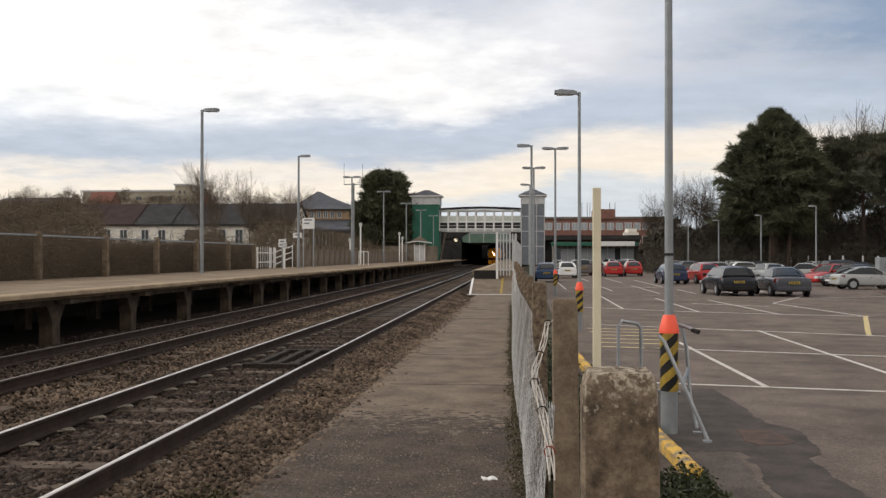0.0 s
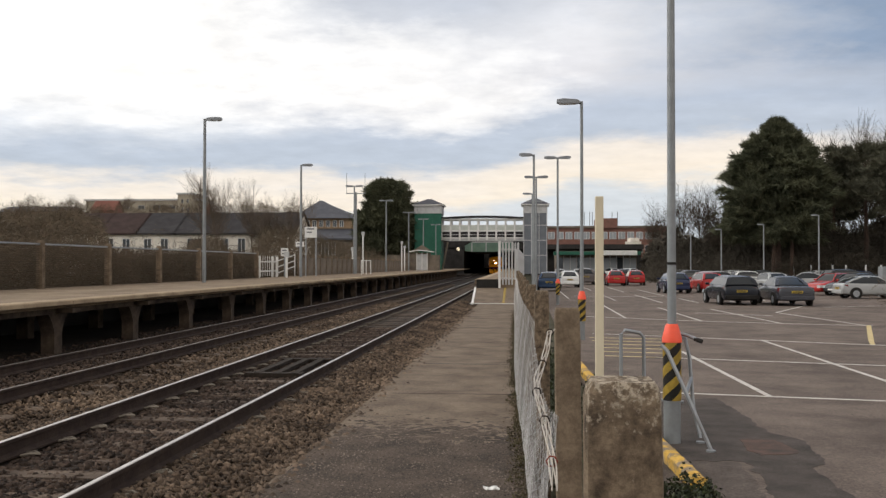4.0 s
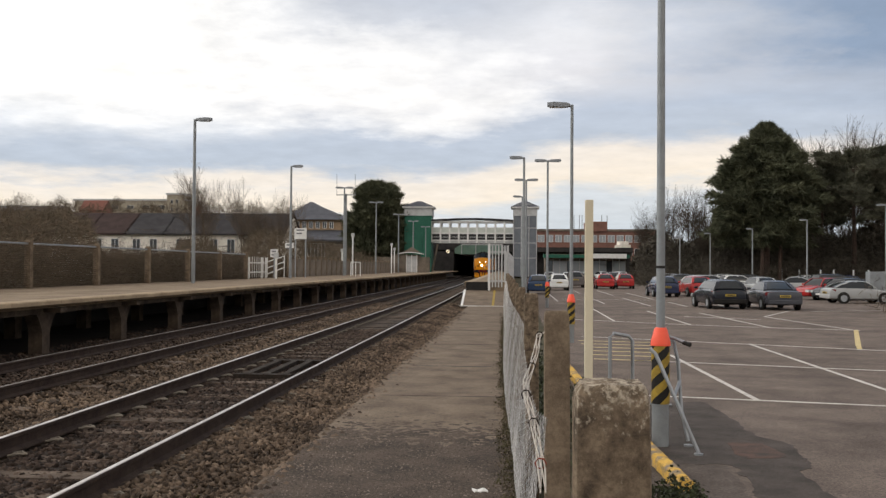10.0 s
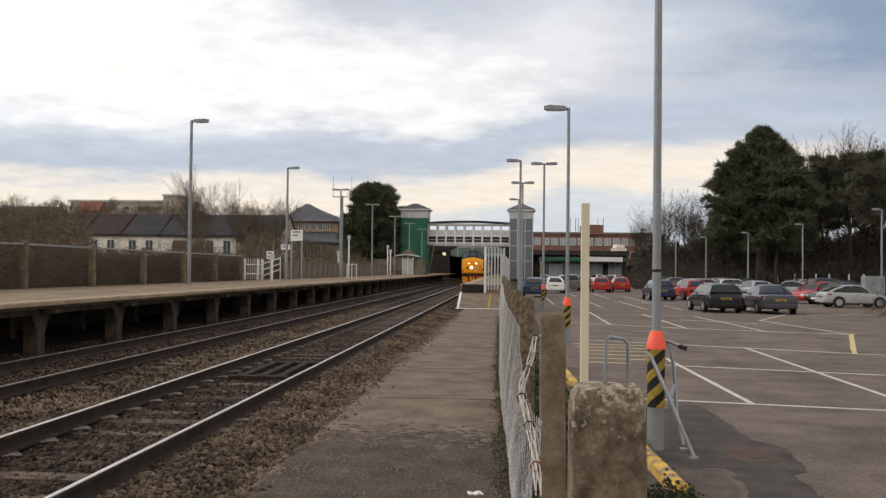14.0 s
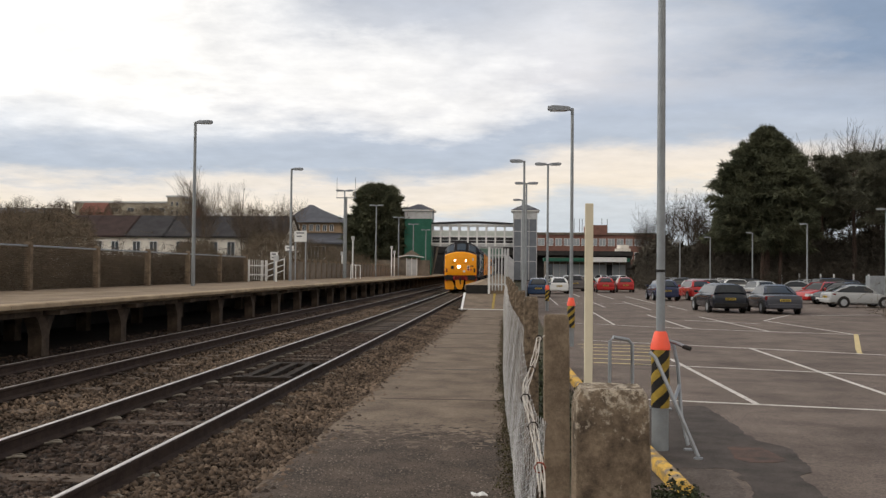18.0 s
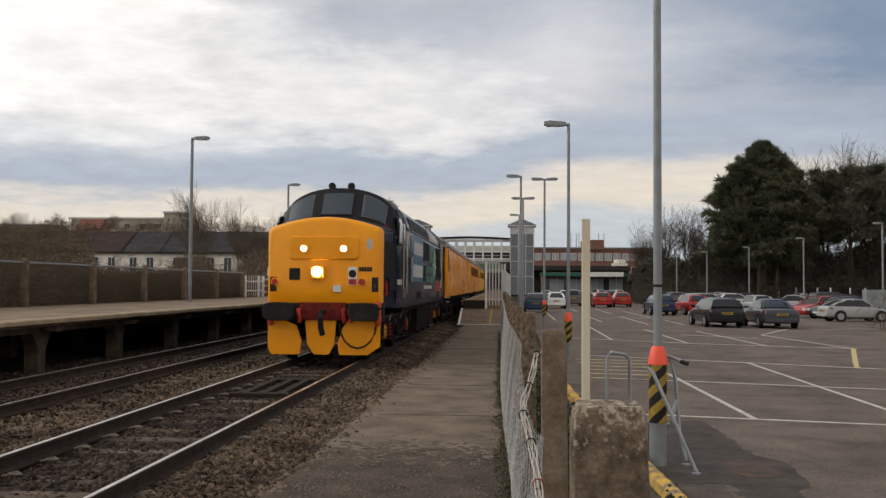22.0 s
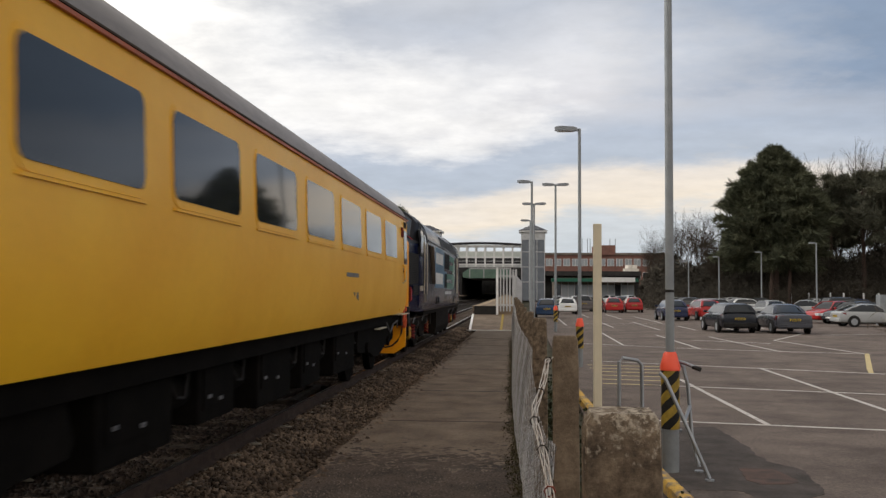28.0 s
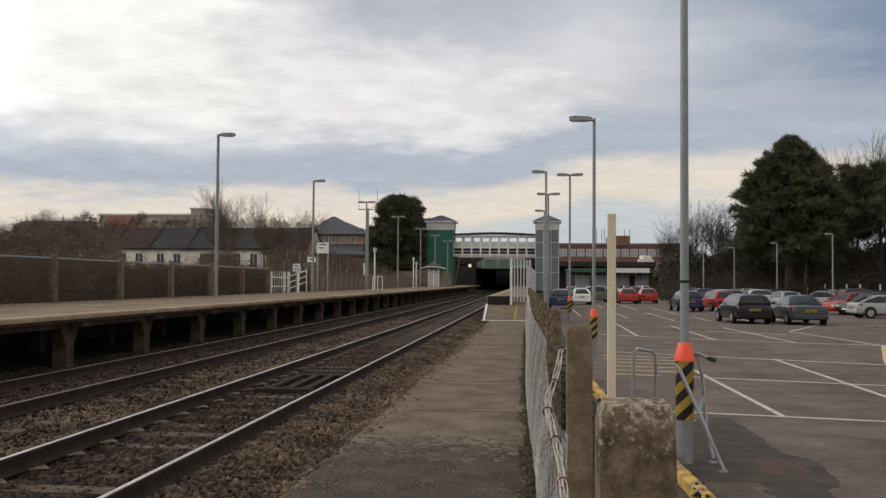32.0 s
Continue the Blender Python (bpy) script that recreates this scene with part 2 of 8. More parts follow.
PLAT_TOP = mat("platform_surface", (0.25, 0.187, 0.125), 0.9, c2=(0.16, 0.118, 0.08), s1=0.9, s2=40, fine=0.2, bump=0.25)
COPING = mat("platform_coping", (0.36, 0.275, 0.18), 0.88, c2=(0.23, 0.172, 0.115), s1=1.5, s2=40, fine=0.15, bump=0.2, rnd=0.15)
# stained concrete, its tone lowered to hold the shade beneath the platform
TRESTLE = mat("shaded_stained_concrete", (0.095, 0.07, 0.051), 0.93, c2=(0.04, 0.03, 0.024), s1=3, s2=40, bump=0.3)
GALV = mat("galvanised_steel", (0.33, 0.345, 0.36), 0.5, 0.6, c2=(0.25, 0.26, 0.27), s1=5, s2=60, fine=0.12, bump=0.05)
TOWERGREY = mat("grey_cladding", (0.15, 0.165, 0.185), 0.5, c2=(0.11, 0.12, 0.135), s1=1, bump=0.03)
GREYPAINT = mat("grey_pole_paint", (0.24, 0.255, 0.26), 0.55, 0.2, c2=(0.18, 0.19, 0.2), s1=3, s2=60, fine=0.1, bump=0.05)
LAMPGREY = mat("lantern_grey", (0.2, 0.21, 0.225), 0.5, c2=(0.15, 0.16, 0.17), s1=4, bump=0.02)
LENS = glass_mat("lamp_lens", (0.55, 0.56, 0.55), 0.15)
WIRE = mat("fence_wire", (0.46, 0.445, 0.43), 0.5, 0.4, c2=(0.20, 0.18, 0.16), s1=20, bump=0)
PALE_WIRE = mat("coated_wire", (0.50, 0.46, 0.41), 0.55, c2=(0.30, 0.25, 0.2), s1=14, bump=0)
RUSTY = mat("rusty_tie", (0.22, 0.05, 0.03), 0.85, s1=30, bump=0)
# opaque; light coming through the frosted panels is put into this pale colour
FROST = mat("backlit_frosted_panel", (0.56, 0.58, 0.53), 0.4, c2=(0.46, 0.48, 0.44), s1=1, bump=0)
LINE = mat("white_line_paint", (0.56, 0.53, 0.49), 0.8, c2=(0.36, 0.33, 0.30), s1=5, s2=60, fine=0.2, bump=0.15, lo=0.3, hi=0.55)
YELLOW_LINE = mat("yellow_line_paint", (0.62, 0.50, 0.26), 0.8, c2=(0.44, 0.35, 0.18), s1=5, s2=60, bump=0.15)
CREAM = mat("cream_paint", (0.66, 0.59, 0.44), 0.6, c2=(0.55, 0.48, 0.35), s1=3, s2=60, fine=0.08, bump=0.1, stretch=(1, 1, 0.2))
KERB_YELLOW = mat("worn_yellow_kerb", (0.6, 0.37, 0.08), 0.85, c2=(0.24, 0.19, 0.14), s1=5, s2=70, fine=0.35, bump=0.4, lo=0.42, hi=0.52)
ORANGE = mat("orange_cap", (0.85, 0.09, 0.035), 0.5, c2=(0.75, 0.08, 0.035), s1=3, fine=0.05, bump=0)
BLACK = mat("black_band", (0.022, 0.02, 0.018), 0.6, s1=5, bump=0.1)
HAZARD = mat("yellow_band", (0.36, 0.245, 0.04), 0.6, c2=(0.22, 0.15, 0.03), s1=9, bump=0.1)
WHITE = mat("white_paint", (0.74, 0.73, 0.71), 0.6, c2=(0.62, 0.61, 0.58), s1=2, s2=40, fine=0.08, bump=0.1)
OFFWHITE = mat("pale_grey_paint", (0.5, 0.5, 0.5), 0.65, c2=(0.4, 0.4, 0.39), s1=2, bump=0.1)
RENDERED = mat("cream_render", (0.8, 0.75, 0.67), 0.9, c2=(0.6, 0.54, 0.46), s1=0.7, s2=30, bump=0.1)
GREEN = mat("green_cladding", (0.032, 0.125, 0.085), 0.6, c2=(0.027, 0.105, 0.072), s1=1.0, s2=30, fine=0.06, bump=0.05)
GREENGREY = mat("faded_green", (0.17, 0.26, 0.20), 0.6, c2=(0.13, 0.2, 0.16), s1=1.0, bump=0.05)
SLATE = mat("slate_roof", (0.043, 0.04, 0.042), 0.85, c2=(0.028, 0.026, 0.028), s1=0.8, s2=12, fine=0.25, bump=0.4)
BROWNROOF = mat("brown_tile_roof", (0.048, 0.029, 0.026), 0.9, c2=(0.032, 0.021, 0.019), s1=0.8, s2=12, fine=0.25, bump=0.4)
GREYROOF = mat("grey_roof", (0.085, 0.086, 0.10), 0.7, c2=(0.062, 0.064, 0.075), s1=0.6, s2=10, fine=0.15, bump=0.3)
REDROOF = mat("red_roof", (0.19, 0.078, 0.058), 0.9, c2=(0.14, 0.062, 0.048), s1=0.8, s2=10, bump=0.3)
BRICK = mat("red_brick", (0.22, 0.11, 0.085), 0.9, c2=(0.16, 0.085, 0.068), s1=0.7, s2=14, fine=0.2, bump=0.2)
BUFF = mat("buff_brick", (0.31, 0.215, 0.135), 0.9, c2=(0.24, 0.165, 0.105), s1=0.7, s2=14, fine=0.2, bump=0.2)
STONE = mat("dull_stone", (0.2, 0.165, 0.13), 0.93, c2=(0.12, 0.10, 0.08), s1=1.0, s2=14, fine=0.2, bump=0.3)
DARKSTONE = mat("dark_masonry", (0.045, 0.042, 0.04), 0.95, c2=(0.025, 0.024, 0.023), s1=0.8, s2=10, bump=0.3)
PALE_BUFF = mat("pale_yellow_brick", (0.34, 0.30, 0.235), 0.9, c2=(0.28, 0.245, 0.19), s1=0.2, s2=5, bump=0.1)
WIN = glass_mat("window_glass", (0.035, 0.04, 0.045), 0.08)
WIN_PALE = glass_mat("pale_window", (0.30, 0.32, 0.33), 0.2)
BARK = mat("bark", (0.085, 0.062, 0.045), 0.95, c2=(0.045, 0.034, 0.026), s1=6, s2=40, bump=0.5)
BARK_RED = mat("pine_bark", (0.085, 0.056, 0.043), 0.95, c2=(0.045, 0.033, 0.027), s1=5, s2=40, bump=0.5)
TWIG = mat("twigs", (0.15, 0.115, 0.085), 0.95, c2=(0.085, 0.066, 0.05), s1=1, s2=20, bump=0)
TWIG_DARK = mat("dark_twigs", (0.075, 0.056, 0.04), 0.95, c2=(0.04, 0.032, 0.025), s1=1, s2=20, bump=0)
CONIFER = mat("conifer_needles", (0.115, 0.118, 0.07), 0.9, c2=(0.058, 0.064, 0.04), s1=0.5, s2=6, fine=0.3, bump=0, island=0.45)
PINE = mat("pine_needles", (0.15, 0.145, 0.10), 0.9, c2=(0.08, 0.08, 0.058), s1=0.6, s2=6, fine=0.3, bump=0, island=0.45)
IVY = mat("ivy_leaf", (0.034, 0.045, 0.019), 0.6, c2=(0.028, 0.027, 0.014), s1=4, s2=30, bump=0.1, island=0.6)
WEED = mat("weed", (0.085, 0.075, 0.036), 0.95, c2=(0.036, 0.029, 0.015), s1=4, s2=30, bump=0, island=0.4)
SCRUB = mat("dead_scrub", (0.135, 0.10, 0.068), 0.95, c2=(0.06, 0.05, 0.034), s1=0.35, s2=4, fine=0.3, bump=0, island=0.3)
GRIMY_TIMBER = mat("creosoted_timber", (0.035, 0.025, 0.019), 0.9, c2=(0.018, 0.014, 0.011), s1=4, s2=50, bump=0.3, stretch=(6, 1, 1))
GRIME_BAR = mat("grey_bar", (0.16, 0.16, 0.17), 0.7, s1=3, bump=0)
GRIT = mat("grit", (0.155, 0.125, 0.10), 0.95, c2=(0.07, 0.055, 0.046), s1=3, s2=40, bump=0, island=0.6)
WOODS = mat("bare_wood_edge", (0.082, 0.070, 0.054), 0.95, c2=(0.04, 0.035, 0.027), s1=0.15, s2=4, fine=0.3, bump=0, island=0.45)


# ---- mesh tools ----
class Shape:
    """Collects faces of one mesh."""

    def __init__(self):
        self.v, self.f = [], []

    def box(self, x0, x1, y0, y1, z0, z1, m=None):
        k = len(self.v)
        pts = [(x0, y0, z0), (x1, y0, z0), (x1, y1, z0), (x0, y1, z0), (x0, y0, z1), (x1, y0, z1), (x1, y1, z1), (x0, y1, z1)]
        self.v += [tuple(m @ Vector(p)) for p in pts] if m else pts
        self.f += [tuple(k + i for i in q) for q in ((3, 2, 1, 0), (4, 5, 6, 7), (0, 1, 5, 4), (1, 2, 6, 5), (2, 3, 7, 6), (3, 0, 4, 7))]
        return self

    def loft(self, rings, caps=True, close=True):
        k, n = len(self.v), len(rings[0])
        for r in rings:
            self.v += [tuple(p) for p in r]
        for i in range(len(rings) - 1):
            for j in range(n if close else n - 1):
                a, b = k + i * n + j, k + i * n + (j + 1) % n
                self.f.append((a, b, b + n, a + n))
        if caps:
            self.f.append(tuple(k + j for j in reversed(range(n))))
            self.f.append(tuple(k + (len(rings) - 1) * n + j for j in range(n)))
        return self

    def tube(self, pts, radii, n=8, caps=True):
        pts = [Vector(p) for p in pts]
        if isinstance(radii, (int, float)):
            radii = [radii] * len(pts)
        rings = []
        for i, p in enumerate(pts):
            d = (pts[min(i + 1, len(pts) - 1)] - pts[max(i - 1, 0)]).normalized()
            a = d.cross(Vector((0, 0, 1)) if abs(d.z) < 0.9 else Vector((1, 0, 0))).normalized()
            b = d.cross(a)
            rings.append([p + (a * math.cos(2 * math.pi * j / n) + b * math.sin(2 * math.pi * j / n)) * radii[i] for j in range(n)])
        return self.loft(rings, caps)

    def prism(self, outline, lo, hi, axis="z"):
        """An outline of (a, b) pairs pushed along an axis."""
        put = {"z": lambda a, b, c: (a, b, c), "x": lambda a, b, c: (c, a, b), "y": lambda a, b, c: (a, c, b)}[axis]
        return self.loft([[put(a, b, c) for a, b in outline] for c in (lo, hi)])

    def disc(self, c, r, depth, axis="x", n=20):
        o = [(math.cos(2 * math.pi * i / n) * r, math.sin(2 * math.pi * i / n) * r) for i in range(n)]
        if axis == "x":
            return self.prism([(c[1] + a, c[2] + b) for a, b in o], c[0] - depth / 2, c[0] + depth / 2, "x")
        if axis == "y":
            return self.prism([(c[0] + a, c[2] + b) for a, b in o], c[1] - depth / 2, c[1] + depth / 2, "y")
        return self.prism([(c[0] + a, c[1] + b) for a, b in o], c[2] - depth / 2, c[2] + depth / 2, "z")

    def quad(self, *p):
        k = len(self.v)
        self.v += [tuple(q) for q in p]
        self.f.append(tuple(range(k, k + len(p))))
        return self

    def mesh(self, name, material, smooth=0):
        me = bpy.data.meshes.new(name)
        me.from_pydata(self.v, [], self.f)
        bm = bmesh.new()
        bm.from_mesh(me)
        bmesh.ops.recalc_face_normals(bm, faces=bm.faces)
        bm.to_mesh(me)
        bm.free()
        me.materials.append(material)
        if smooth:
            me.polygons.foreach_set("use_smooth", [True] * len(me.polygons))
            me.set_sharp_from_angle(angle=radians(smooth))
        return me


def part(name, shape, material, parent=None, label="", smooth=0, bevel=0.0, at=None):
    """Links a Shape, or a ready mesh, as one mesh object under a thing or part."""
    me = shape if isinstance(shape, bpy.types.Mesh) else shape.mesh(name, material, smooth)
    ob = new(name, me)
    if parent is not None:
        ob.parent = parent
    if at is not None:
        ob.matrix_basis = at
    if bevel:
        b = ob.modifiers.new("edge", "BEVEL")
        b.width, b.segments, b.limit_method = bevel, 2, "ANGLE"
    if label:
        tagged(ob, label)
    return ob


def thing(name, label, category, group="", kind="", at=None):
    ob = new(name)
    ob.empty_display_size = 0.2
    if at is not None:
        ob.matrix_basis = at
    return tagged(ob, label, category, group, kind)


def raw_mesh(name, verts, faces, material):
    """A mesh from numpy arrays; faces all with the same number of corners."""
    me = bpy.data.meshes.new(name)
    n, k = len(faces), faces.shape[1]
    me.vertices.add(len(verts))
    me.vertices.foreach_set("co", np.ascontiguousarray(verts, dtype=np.float32).ravel())
    me.loops.add(n * k)
    me.loops.foreach_set("vertex_index", faces.astype(np.int32).ravel())
    me.polygons.add(n)
    me.polygons.foreach_set("loop_start", np.arange(0, n * k, k, dtype=np.int32))
    me.update(calc_edges=True)
    me.materials.append(material)
    return me


def scatter(name, tv, tf, pos, size, rng, material, flat=1.0, spin_only=False):
    """Copies of a small template at many places, joined: stones, tufts, leaves."""
    n = len(pos)
    if spin_only:
        a = rng.uniform(0, 2 * np.pi, n)
        q = np.stack([np.cos(a / 2), 0 * a, 0 * a, np.sin(a / 2)], 1)
    else:
        q = rng.normal(size=(n, 4))
        q /= np.linalg.norm(q, axis=1)[:, None]
    w, x, y, z = q.T
    R = np.stack([np.stack([1 - 2 * (y * y + z * z), 2 * (x * y - z * w), 2 * (x * z + y * w)], 1),
                  np.stack([2 * (x * y + z * w), 1 - 2 * (x * x + z * z), 2 * (y * z - x * w)], 1),
                  np.stack([2 * (x * z - y * w), 2 * (y * z + x * w), 1 - 2 * (x * x + y * y)], 1)], 1)
    v = np.einsum("nij,kj->nki", R, tv) * np.asarray(size)[:, None, None]
    v[:, :, 2] *= flat
    v += pos[:, None, :]
    f = (tf[None] + (np.arange(n) * len(tv))[:, None, None]).reshape(-1, tf.shape[1])
    return raw_mesh(name, v.reshape(-1, 3), f, material)


def track_x(y):
    """Centre of the near track; it bends gently away."""
    return -3.84 - 0.004 * y - 3e-5 * y * y


def bend(y0, y1, step, off, section):
    """Rings of a section (dx, z) swept along the track."""
    n = max(2, int(abs(y1 - y0) / step) + 1)
    return [[(track_x(y) + off + dx, y, z) for dx, z in section] for y in (y0 + (y1 - y0) * i / (n - 1) for i in range(n))]


FAR = -3.405          # far track's centre from the near one's
GROUND = -0.435       # car park
PLAT = 0.87           # platform surface


def ragged(poly, amp):
    """An outline with its edges broken up."""
    out = []
    for (x0, y0), (x1, y1) in zip(poly, poly[1:] + poly[:1]):
        n = max(2, int(math.hypot(x1 - x0, y1 - y0) / 0.06))
        for i in range(n):
            x, y = x0 + (x1 - x0) * i / n, y0 + (y1 - y0) * i / n
            out.append((x + amp * noise.noise((x * 5, y * 5, 1)) + amp * 0.4 * noise.noise((x * 19, y * 19, 4)), y + 1.6 * amp * noise.noise((x * 5, y * 5, 8))))
    return out


# ---- ground, car park, path ----
def ground():
    s = Shape()
    s.box(-2500, 2500, -2500, 2500, -3.0, -0.52)
    tagged(part("ground", s, DIRT), "bare brown earth and rough grass", "ground", kind="structure")
    s = Shape()
    s.box(0.95, 60, -40, 260, -0.6, GROUND)
    car = part("pavement", s, ASPHALT)
    tagged(car, "worn grey asphalt car park surface", "car park", kind="structure")
    s = Shape().prism(ragged([(1.0, 14.5), (2.36, 14.46), (2.81, 14.5), (2.89, 12.9), (2.86, 11.65), (3.1, 11.3), (3.03, 10.03), (2.79, 9.6), (2.78, 8.9), (2.83, 8.44), (2.85, 6.5), (2.05, 6.5), (2.1, 8.37), (2.2, 9.17), (2.2, 9.89), (1.59, 9.885), (1.0, 9.9)], 0.07), GROUND - 0.02, GROUND + 0.004)
    part("dark_repair", s, ASPHALT_NEW, car, "darker asphalt repair")
    s = Shape().prism(ragged([(2.42, 11.12), (2.6, 11.2), (2.81, 11.16), (2.86, 10.7), (2.87, 10.36), (2.62, 10.28), (2.42, 10.26), (2.36, 10.6)], 0.06), GROUND - 0.02, GROUND + 0.008)
    part("red_repair", s, PATCH, car, "faded red patch")
    part("old_asphalt", Shape().prism(ragged([(1.1, 9.9), (2.12, 9.86), (2.14, 9.2), (2.04, 8.4), (2.0, 6.5), (1.1, 6.5)], 0.06), GROUND - 0.02, GROUND + 0.0035), ASPHALT_OLD, car, "older patched asphalt")

    def line(x0, y0, x1, y1, w=0.09, m=LINE, name="white_line"):
        d = Vector((x1 - x0, y1 - y0))
        n = Vector((-d.y, d.x)).normalized() * w / 2
        o = [(x0 + n.x, y0 + n.y), (x0 - n.x, y0 - n.y), (x1 - n.x, y1 - n.y), (x1 + n.x, y1 + n.y)]
        part(name, Shape().prism(o, GROUND - 0.01, GROUND + 0.0045), m, car)

    line(1.6, 15.28, 12.5, 13.0)
    line(2.6, 20.95, 15, 17.2)
    line(1.9, 28.0, 8.6, 24.65)
    line(2.2, 37.2, 6.2, 34.4)
    line(6.2, 34.4, 11.3, 32.35)
    line(7.0, 40.55, 9.6, 38.4)
    line(3.55, 22.4, 3.67, 14.9)
    line(6.2, 26.0, 6.14, 14.3)
    line(3.73, 47.5, 3.68, 36.1)
    line(6.1, 45.2, 6.18, 34.4)
    line(8.25, 43.9, 8.66, 33.3)
    line(10.4, 41.0, 11.15, 32.6)
    line(13.55, 48, 10.4, 41.0)
    line(8.6, 24.65, 13.5, 22.0)
    line(11.25, 32.6, 9.0, 25.9, 0.14, YELLOW_LINE, "yellow_line")
    line(9.0, 25.9, 8.62, 24.7, 0.12, YELLOW_LINE, "yellow_line")
    for x, y0, y1 in ((4.93, 63, 54), (7.1, 64.5, 51.1), (9.0, 57.5, 51.2), (7.1, 85, 71), (8.8, 77.8, 62.2), (4.95, 84.6, 75.2), (2.44, 75, 57), (11.2, 60, 52), (13.2, 62, 54)):
        line(x, y0, x, y1)
    line(2.9, 61, 9, 60.6)
    line(14, 46.5, 22, 50.5)
    for i in range(6):
        y = 20.8 + i * 1.05
        line(1.7, y + 0.35, 3.3 + 0.06 * i, y, 0.12, YELLOW_LINE, "yellow_hatching")
    # concrete path beside the line, in cast bays, worn asphalt at its near end
    path = tagged(part("path", Shape().loft([[(-1.86 - 0.004 * max(y, 0) + (0.07 * noise.noise((0, y * 0.9, 0)) if y < 36 else 0), y, -0.055), (0.06 - 0.012 * max(y, 0), y, -0.055),
                                             (0.06 - 0.012 * max(y, 0), y, -0.5), (-1.86 - 0.004 * max(y, 0), y, -0.5)] for y in [4 + 0.25 * i for i in range(147)]]), CONCRETE),
                  "worn brown concrete path beside the railway", "path", kind="structure")
    rag = [(-1.88 + 0.05 * noise.noise((3, y, 0)), y) for y in [-6 + 0.3 * i for i in range(50)]]
    rag += [(-1.75 + 0.0162 * i, 8.75 + 0.35 * noise.noise((i * 0.11, 7, 0)) + 0.2 * noise.noise((i * 0.37, 3, 0)) + 0.12 * noise.noise((i * 1.13, 3, 5))) for i in range(1, 110)]
    rag += [(0.06, 9.2), (0.06, -6)]
    part("worn_asphalt", Shape().prism(rag, -0.3, -0.049), PATH_ROUGH, path, "crumbling dark asphalt strip")
    for y in (12.1, 15.7, 20.1, 24.5, 28.8, 33.0):
        s = Shape()
        for i in range(8):
            x = -1.7 + i * 0.22
            s.box(x, x + 0.225, y - 0.2 + 0.03 * noise.noise((i, y, 0)), y - 0.165 + 0.03 * noise.noise((i + 5, y, 0)), -0.06, -0.052)
        part("joint", s, BLACK if y in (15.7, 24.5) else PATH_ROUGH, path, "cracked dark joint")
    return path


def railway():
    bed = Shape().loft(bend(-170, 300, 6, 0, [(-12, -0.5), (-9, -0.22), (-5.4, -0.2), (-1.7, -0.34), (-1.2, -0.19), (1.2, -0.19), (1.7, -0.31), (2.0, -0.30), (2.0, -0.6), (-12, -0.6)]))
    bed = tagged(part("railway_bed", bed, BED), "dark brown stone ballast bed", "ballast", kind="structure")
    for off, top in ((0, RAILTOP), (FAR, RAILTOP_DULL)):
        for side in (-0.7525, 0.7525):
            web = [(-0.07, -0.16), (0.07, -0.16), (0.07, -0.145), (0.012, -0.12), (0.012, -0.045), (0.036, -0.03), (0.036, -0.003), (-0.036, -0.003), (-0.036, -0.03), (-0.012, -0.045), (-0.012, -0.12), (-0.07, -0.145)]
            rail = tagged(part("rail", Shape().loft(bend(-170, 300, 5, off + side, web)), RUST), "rusty steel rail with a bright worn head", "rail", "rails of the two tracks")
            head = [(-0.022, -0.004), (-0.022, -0.001), (-0.014, 0.003), (0.014, 0.003), (0.022, -0.001), (0.022, -0.004)]
            part("running_surface", Shape().loft(bend(-170, 300, 5, off + side, head)), top, rail, "polished running surface")
    me = Shape().prism([(-1.27, -0.3), (1.27, -0.3), (1.27, -0.185), (1.22, -0.165), (-1.22, -0.165), (-1.27, -0.185)], -0.13, 0.13, "y").mesh("sleeper", SLEEPER)
    cl = Shape()
    for s in (-0.7525, 0.7525):
        for e in (-0.13, 0.13):
            cl.tube([(s + e * 0.5, -0.05, -0.14), (s + e * 1.2, -0.05, -0.12), (s + e * 1.7, 0, -0.13), (s + e * 1.2, 0.05, -0.12), (s + e * 0.5, 0.05, -0.14)], 0.012, 5)
    cl = cl.mesh("rail_clips", CLIP)
    rng = random.Random(4)
    for k, off in enumerate((0, FAR)):
        for i in range(165 if k == 0 else 135):
            y = -8.5 + i * 0.7 + k * 0.25
            m = Matrix.Translation((track_x(y) + off, y, rng.uniform(-0.022, -0.004) - 0.03 * k)) @ Matrix.Rotation(rng.uniform(-0.01, 0.01) + 0.004, 4, "Z")
            sl = part("sleeper", me, SLEEPER, bed, at=m)
            if k == 0:
                part("rail_clips", cl, CLIP, sl, "pale spring clips")
    tr = tagged(thing("track_trough", "dark timber troughing between the rails", "trough"), "")
    for dx in (-0.28, 0.02, 0.3):
        part("board", Shape().box(-0.055, 0.055, -1.15, 1.15, -0.16, -0.105), GRIMY_TIMBER, tr, at=Matrix.Translation((track_x(15.6) + dx, 15.6, 0)) @ Matrix.Rotation(0.02 * (1 + dx), 4, "Z"))
    for dy in (-1.1, 1.1):
        part("end_board", Shape().box(-0.45, 0.45, -0.1, 0.1, -0.175, -0.11), GRIMY_TIMBER, tr, at=Matrix.Translation((track_x(15.6), 15.6 + dy, 0)))
    return bed


